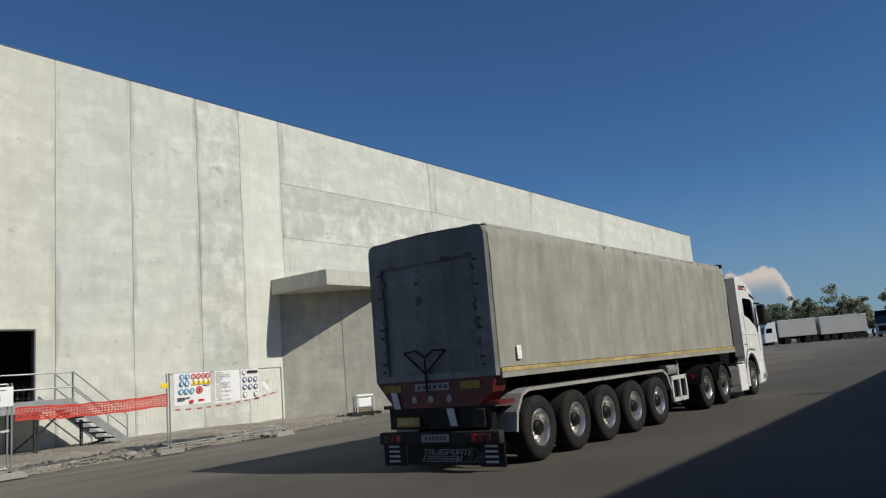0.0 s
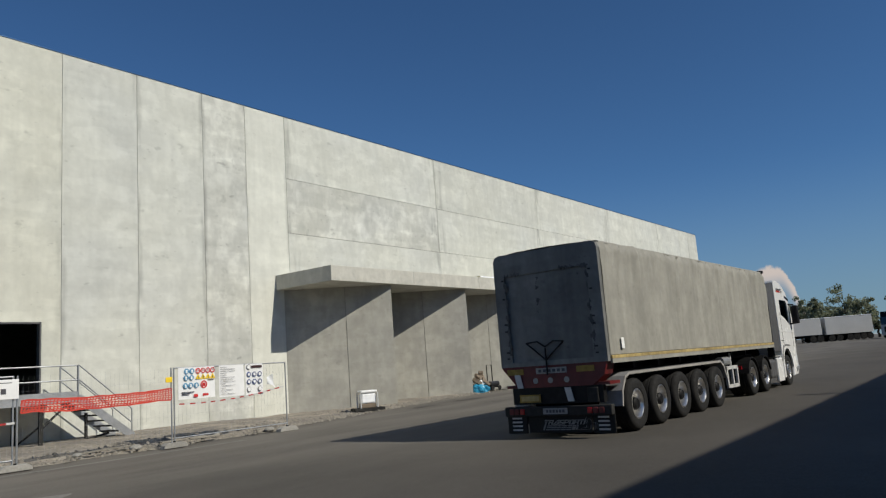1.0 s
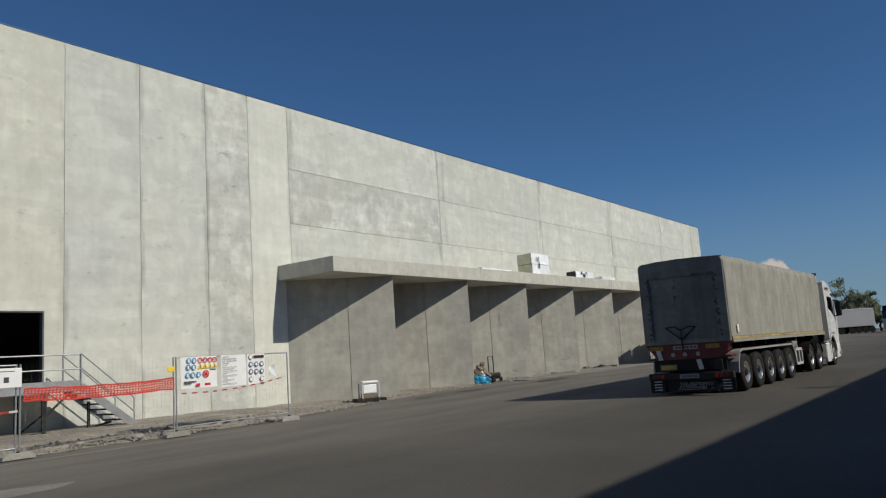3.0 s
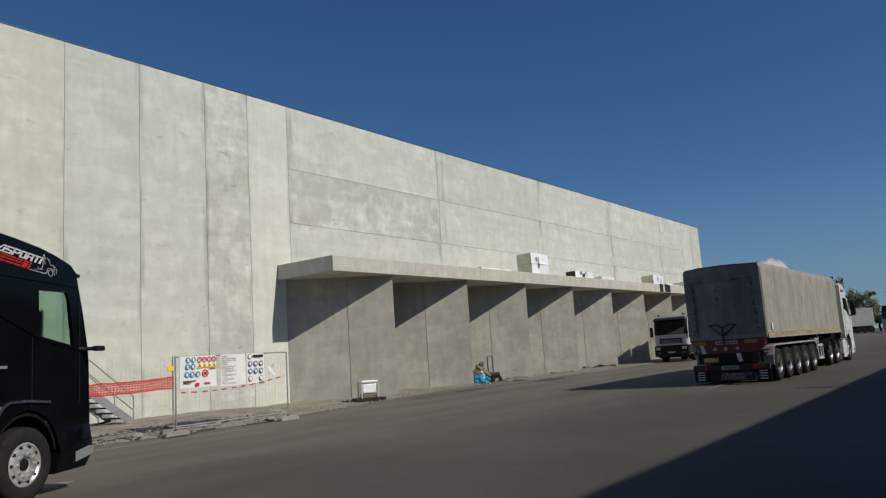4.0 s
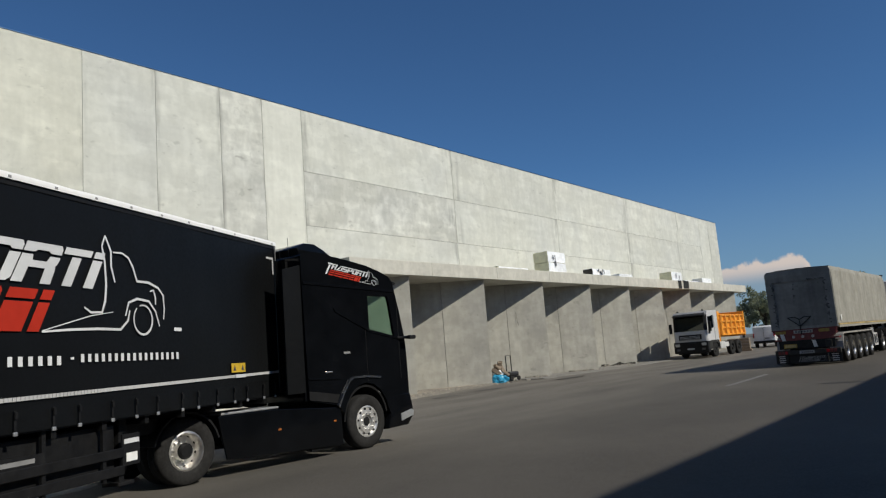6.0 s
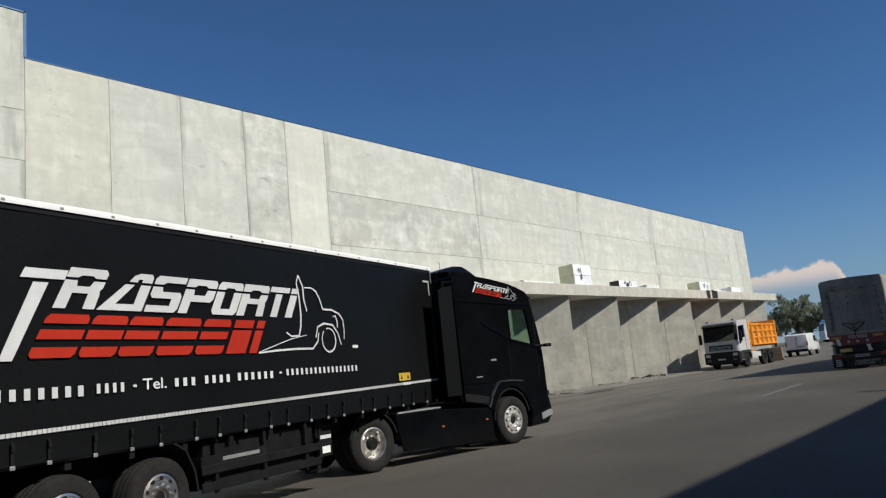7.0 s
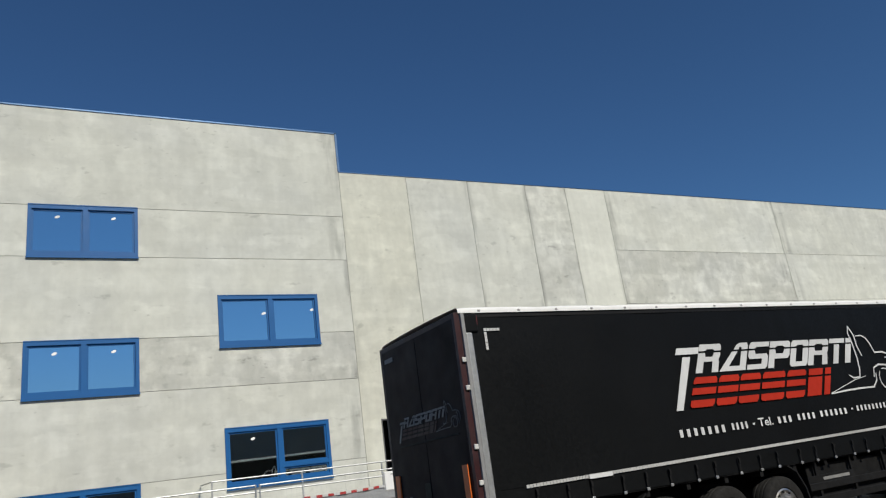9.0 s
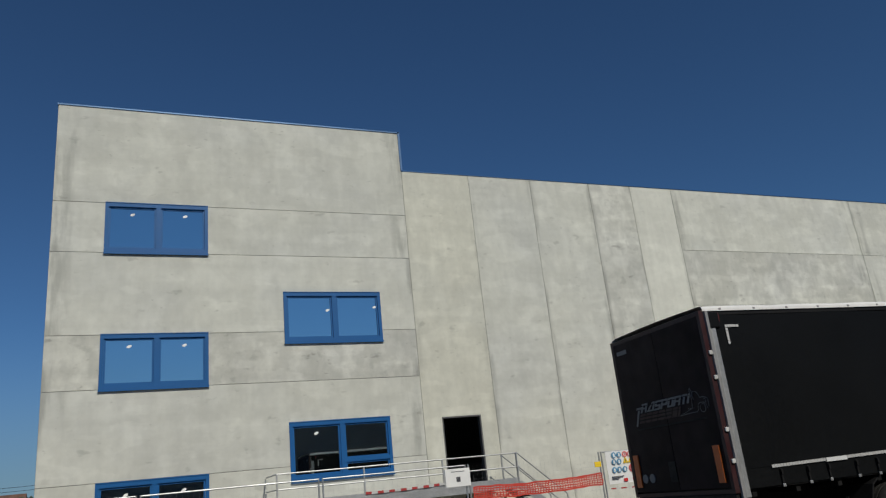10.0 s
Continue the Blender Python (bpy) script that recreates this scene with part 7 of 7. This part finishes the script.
    for y in (-0.9, 0.9):
        part("roof_lamp", B(0.9, 1.0, y - 0.06, y + 0.06, 3.2, 3.34, r=0.02), M_CHASSIS, t)


def van():
    x = 67.5
    t = thing("delivery_van", pose(x, 18.4, ground_z(x, 18.4), 0, 0, 3), "white panel delivery van seen from behind, parked", "van")
    prof = [(0.0, 0.42), (0.02, 1.0), (0.12, 1.75), (0.3, 1.86), (2.6, 1.88), (3.1, 1.75), (3.65, 1.15), (4.3, 1.02), (4.45, 0.75), (4.42, 0.38)]
    part("body", prism(bmesh.new(), prof, -0.9, 0.9, r=0.09, seg=3), M_VAN, t, smooth=40)
    for s in (-1, 1):
        part("side_window", prism(bmesh.new(), [(2.35, 1.18), (3.48, 1.15), (3.05, 1.66), (2.4, 1.68)], s * 0.905 - 0.006, s * 0.905 + 0.006), M_DARKGLASS, t)
        part("window_back", prism(bmesh.new(), [(2.35, 1.18), (3.48, 1.15), (3.05, 1.66), (2.4, 1.68)], s * 0.897 - 0.004, s * 0.897 + 0.004), M_BLACKPLASTIC, t)
        part("tail_lamp", B(-0.03, 0.06, s * 0.83 - 0.05, s * 0.83 + 0.05, 0.85, 1.25, r=0.02), M_REDLAMP, t)
        part("mirror", B(3.1, 3.25, s * 1.02 - 0.1, s * 1.02 + 0.1, 1.1, 1.35, r=0.03), M_VAN, t)
        for wx in (0.75, 3.55):
            wheel(t, wx, s * 0.8, 0.32, 0.32, s, chrome=M_ALU, width=0.2, rolls=False)
    part("bumper", B(-0.08, 0.1, -0.88, 0.88, 0.36, 0.58, r=0.03), M_BLACKPLASTIC, t)
    part("door_gap", B(-0.004, 0.1, -0.006, 0.006, 0.6, 1.7), M_DARKHOLE, t)
    part("number_plate", B(-0.012, 0.01, -0.5, -0.02, 0.72, 0.84), M_LIGHTGREY, t)
    part("plate_bar", B(-0.016, -0.013, -0.42, -0.1, 0.75, 0.81), M_INK, t)


def road_train():
    """A drawbar lorry at the far side of the yard."""
    m = pose(127.5, 23.6, ground_z(127), 0, 0, 122)
    t = thing("box_lorry", m, "white box lorry with sleeper cab parked at the far edge", "lorry")
    part("box_body", B(-0.5, 5.2, -1.25, 1.25, 1.1, 3.66, r=0.05), M_BOXSHADE, t)
    cabp = [(5.5, 0.5), (7.35, 0.4), (7.4, 1.6), (7.15, 2.9), (6.7, 3.4), (5.5, 3.5)]
    part("cab", prism(bmesh.new(), cabp, -1.22, 1.22, r=0.08), M_WHITEPAINT, t)
    for s in (-1, 1):
        part("side_window", prism(bmesh.new(), [(6.1, 1.9), (7.1, 1.9), (6.95, 2.6), (6.1, 2.65)], s * 1.225 - 0.008, s * 1.225 + 0.008), M_BLACKPAINT, t)
        for wx in (6.4, 3.9, 0.9, -0.2):
            wheel(t, wx, s * 1.05, 0.5, 0.5, s, chrome=M_DUST, rolls=False)
    # white strip added to paint the sunlit upper edge of the box
    part("top_trim", B(-0.5, 5.2, -1.28, 1.28, 3.6, 3.7), M_WHITEPAINT, t)
    part("windscreen", prism(bmesh.new(), [(7.4, 1.75), (7.42, 1.75), (7.2, 2.8), (7.18, 2.8)], -1.1, 1.1), M_BLACKPAINT, t)
    part("chassis_frame", B(-0.5, 6.8, -0.5, 0.5, 0.7, 1.14), M_CHASSIS, t)
    t = thing("box_trailer", m, "white box drawbar trailer parked behind its lorry", "trailer")
    part("box_body", B(-8.1, -1.1, -1.25, 1.25, 1.15, 3.68, r=0.05), M_BOXSHADE, t)
    part("chassis_frame", B(-8.1, -0.5, -0.5, 0.5, 0.7, 1.14), M_CHASSIS, t)
    part("lower_trim", B(-8.1, -1.1, -1.27, 1.27, 1.05, 1.16), M_LIGHTGREY, t)
    # the trailer's sunlit upper edge, again as a white strip
    part("top_trim", B(-8.1, -1.1, -1.28, 1.28, 3.62, 3.72), M_WHITEPAINT, t)
    for s in (-1, 1):
        for wx in (-1.9, -3.1, -4.6, -5.6, -6.6, -7.6):
            wheel(t, wx, s * 1.05, 0.48, 0.48, s, chrome=M_DUST, rolls=False)


def far_lorry():
    x = 121.0
    t = thing("lorry_cab", pose(x, 12.6, ground_z(x), 0, 0, 170), "dark and white lorry facing the yard, parked far off", "lorry")
    part("cab_lower", B(-1.6, 0.6, -1.24, 1.24, 0.4, 1.9, r=0.08), M_GREYTRUCK, t)
    part("cab_upper", prism(bmesh.new(), [(-1.6, 1.9), (0.6, 1.9), (0.35, 3.0), (0.0, 3.7), (-1.6, 3.75)], -1.22, 1.22, r=0.08), M_BLACKPAINT, t)
    part("windscreen", prism(bmesh.new(), [(0.61, 1.95), (0.63, 1.95), (0.4, 2.95), (0.38, 2.95)], -1.1, 1.1), M_DARKGLASS, t)
    part("grille", B(0.6, 0.64, -0.8, 0.8, 0.8, 1.6, r=0.02), M_BLACKPLASTIC, t)
    part("box_body", B(-8.5, -1.9, -1.25, 1.25, 1.15, 3.7, r=0.05), M_TRAILERWHITE, t)
    for s in (-1, 1):
        for wx in (-0.4, -6.2, -7.4):
            wheel(t, wx, s * 1.05, 0.5, 0.5, s, chrome=M_DUST, rolls=False)


def brick_stack():
    x = 61.5
    ob = thing("pallet_stack", pose(x, 18.7, ground_z(x, 18.7), 0, 0, 12), "stack of brown boards on a wooden pallet", "building material")
    part("pallet", B(-0.7, 0.7, -0.9, 0.9, 0, 0.15), M_CARD, ob)
    for i in range(4):
        part("course", B(-0.6, 0.6, -0.8, 0.8, 0.16 + 0.22 * i, 0.36 + 0.22 * i, r=0.015), M_CARD, ob)


# ---- low roofs and wires behind the office block ----
def farm_house():
    t = thing("farm_house", pose(-36, 132, 0), "low plastered house with a red-brown tiled roof behind trees", "house")
    part("wall", B(-22, 21, -4, 4, -0.2, 4.6), M_PLASTER, t)
    part("roof", prism(bmesh.new(), [(-4.6, 4.4), (4.6, 4.4), (0, 7.1)], -22.6, 21.6, axis="x"), M_TILE, t, "red-brown tiled gable roof")
    for x in (-12, 6):
        part("chimney", B(x - 0.4, x + 0.4, -0.9, -0.1, 6.2, 7.5, r=0.03), M_PLASTER, t)
    for x in (-16, -8, 0, 8, 16):
        part("window", B(x - 0.5, x + 0.5, -4.05, -3.99, 1.4, 2.8), M_DARKGREY, t)


def wires():
    t = thing("overhead_line", pose(0, 128, 0), "two thin dark overhead wires between wooden poles", "power line")
    for x in (-60, 12):
        part("pole", tube(bmesh.new(), [(x, 0, -0.2), (x, 0, 9.2)], 0.14, 10), M_BARK, t)
    for z, d in ((8.75, 0.0), (8.2, 0.5)):
        part("wire", tube(bmesh.new(), [(-60 + 72 * i / 24, d, z - 0.9 * math.sin(math.pi * i / 24)) for i in range(25)], 0.03, 5), M_CHASSIS, t)


# ---- trees beyond the yard ----
def tree(x, y, hgt, spread, seed):
    rng = random.Random(seed)
    z0 = ground_z(x)
    t = thing("tree", pose(x, y, z0), "broad leafy green tree with uneven crown at the yard's end", "tree", "trees beyond the yard")
    bm = bmesh.new()
    trunk = hgt * 0.38

    def limb(p, q, r0, r1, n=4):
        pts = [p.lerp(q, i / n) + Vector((rng.uniform(-0.12, 0.12), rng.uniform(-0.12, 0.12), 0)) * (0 < i < n) for i in range(n + 1)]
        rings = []
        for i, c in enumerate(pts):
            r = r0 + (r1 - r0) * i / n
            rings.append([bm.verts.new(c + Vector((r * math.cos(a), r * math.sin(a), 0))) for a in (0, 1.05, 2.1, 3.14, 4.19, 5.24)])
        for a, b in zip(rings, rings[1:]):
            for j in range(6):
                bm.faces.new((a[j], a[(j + 1) % 6], b[(j + 1) % 6], b[j]))
    top = Vector((0, 0, trunk))
    limb(Vector((0, 0, -0.1)), top, 0.24, 0.16)
    tips = []
    for i in range(15):
        a = rng.uniform(0, 6.28)
        d = rng.uniform(0.35, 1.0)
        q = Vector((spread * d * math.cos(a), spread * d * math.sin(a), rng.uniform(0.42, 0.97) * hgt * (1.08 - 0.35 * d)))
        limb(top * rng.uniform(0.7, 1.0), q, 0.1, 0.03)
        tips.append(q)
        for _ in range(3):
            s = q + Vector((rng.gauss(0, 1), rng.gauss(0, 1), rng.gauss(0, 0.7))) * spread * 0.24
            tips.append(s)
    part("trunk", bm, M_BARK, t)
    verts, faces = [], []
    for q in tips:
        R = rng.uniform(0.4, 1.0) * spread * 0.27
        for _ in range(62):
            v = Vector((rng.gauss(0, 1), rng.gauss(0, 1), rng.gauss(0, 0.75)))
            c = q + v.normalized() * R * rng.random() ** 0.45
            if c.z < hgt * 0.16:
                continue
            s = rng.uniform(0.08, 0.2)
            e = Euler((rng.uniform(0, 3), rng.uniform(0, 3), rng.uniform(0, 3))).to_matrix()
            k = len(verts)
            verts += [c + e @ Vector(w) * s for w in ((-1, -0.6, 0), (0.2, -0.9, 0.15), (1, 0.2, 0), (-0.1, 0.9, 0.2))]
            faces.append((k, k + 1, k + 2, k + 3))
    me = bpy.data.meshes.new("crown")
    me.from_pydata(verts, [], faces)
    me.materials.append(M_LEAF)
    crown = new("crown", me)
    crown.parent = t


for a, b in ((11.86, 15.75), (4.15, 7.79), (0.2, 4.05), (-3.75, 0.1)):
    fence_panel(a, b)
fence_panel(7.88, 11.78, False, "pair of galvanised fence posts holding an orange net")
for x in (15.75, 11.84, 7.84, 4.1, 0.15, -3.75):
    foot(x, FENCE_Y)
orange_net()
sagging(11.98, 15.6, 1.12, 1.36, 0.035, 0.1, (M_REDTAPE, M_LIGHTGREY), 22, FENCE_Y - 0.06, "barrier_tape", "red and white striped barrier tape along the fence", "tape", 0.15)
sagging(4.2, 7.8, 1.1, 1.05, 0.05, 0.05, (M_REDTAPE, M_LIGHTGREY), 20, FENCE_Y - 0.06, "barrier_tape", "red and white striped barrier tape along the fence", "tape", 0.15)
sagging(6.6, 9.2, 1.66, 1.7, 0.075, 0.02, (M_REDTAPE, M_LIGHTGREY), 14, 22.96, "barrier_tape", "red and white striped barrier tape on the landing rail", "tape", 0.15)
signs()
landing()
planks()
white_tank()
pile()
dump_truck()
van()
road_train()
far_lorry()
brick_stack()
farm_house()
wires()
for i, (k, h, s, x) in enumerate(((0.297, 6.8, 3.0, 138), (0.283, 8.4, 3.4, 145), (0.268, 9.0, 3.8, 142), (0.252, 7.5, 3.6, 150), (0.24, 9.4, 3.6, 140), (0.222, 8.2, 3.0, 147), (0.200, 9.0, 3.2, 141), (0.178, 8.0, 2.8, 146), (0.146, 8.8, 3.3, 140), (0.132, 7.2, 2.6, 149), (0.118, 4.5, 2.2, 150), (0.092, 7.6, 3.0, 143), (0.16, 6.5, 3.0, 152), (0.21, 6.0, 3.2, 154))):
    tree(x, k * x, h, s, 40 + i)
tree(-12.6, 124.0, 7.4, 1.6, 71)


# ---- what moves ----
def motions():
    """Keys the two lorries and the turn of their wheels."""
    grey = ((0.0, 9.95, 7.60), (0.5, 11.87, 7.59), (1.0, 13.83, 7.56), (1.5, 15.77, 7.54), (2.0, 17.75, 7.51), (2.5, 19.67, 7.49), (4.0, 25.6, 7.46),
            (4.5, 27.5, 7.45), (5.0, 29.35, 7.43), (6.5, 34.75, 7.36), (7.0, 36.5, 7.34), (8.0, 39.9, 7.3), (9.0, 43.2, 7.26), (10.0, 46.4, 7.22))
    black = ((0, -6.17, 4.64, 46.0, 62.0), (1, -4.06, 7.03, 44.0, 59.0), (2, -1.56, 9.43, 39.0, 56.0), (3, 1.34, 11.43, 33.0, 52.5), (3.8, 3.86, 12.30, 27.14, 49.21),
             (4, 4.5, 12.32, 24.67, 46.98), (4.5, 6.02, 12.38, 18.52, 41.39), (5, 7.6, 12.26, 12.53, 35.8), (6.5, 12.41, 11.50, -3.75, 19.05), (7, 14.11, 11.22, -5.66, 14.26),
             (7.5, 15.71, 11.00, -6.71, 10.13), (8, 17.30, 10.76, -7.2, 6.9), (8.5, 18.81, 10.50, -7.65, 4.25), (9, 20.41, 10.18, -8.46, 2.33), (9.5, 22.00, 9.82, -9.47, 0.22), (10, 23.78, 9.37, -10.48, -1.48))
    hitch = -3.54
    tail, head, unit, box_ = [], [], [], []
    for t, x, y in grey:
        tail.append((t, pose(x, y, ground_z(x + 4), 0, 0, -0.7)))
        head.append((t, pose(x + 14.17, y - 0.17, ground_z(x + 12), 0, 0, -0.7)))
    for t, x, y, a, b in black:
        unit.append((t, pose(x, y, ground_z(x), 0, 0, a)))
        lift = float(np.interp(t, (5.0, 6.5, 8.0), (0.08, 0.065, 0.0)))
        box_.append((t, pose(x + hitch * math.cos(radians(a)), y + hitch * math.sin(radians(a)), ground_z(x - 6) + lift, 0, 0, b)))
    for ob, rows in ((grey_trailer, tail), (white_tractor, head), (black_tractor, unit), (black_trailer, box_)):
        walk(ob, rows)
    for ob, parent, (x, y, z), r in WHEELS:
        rows = {id(grey_trailer): tail, id(white_tractor): head, id(black_tractor): unit, id(black_trailer): box_}[id(parent)]
        ts = [q[0] for q in rows]
        gone = [0.0]
        for (_, m0), (_, m1) in zip(rows, rows[1:]):
            gone.append(gone[-1] + ((m1 @ Vector((x, y, 0))) - (m0 @ Vector((x, y, 0)))).length)
        turn = []
        for i in range(61):
            t = i / 6
            s = float(np.interp(t, ts, gone))
            turn.append((t, pose(x, y, z, 0, math.degrees(s / r), 0)))
        walk(ob, turn)


motions()
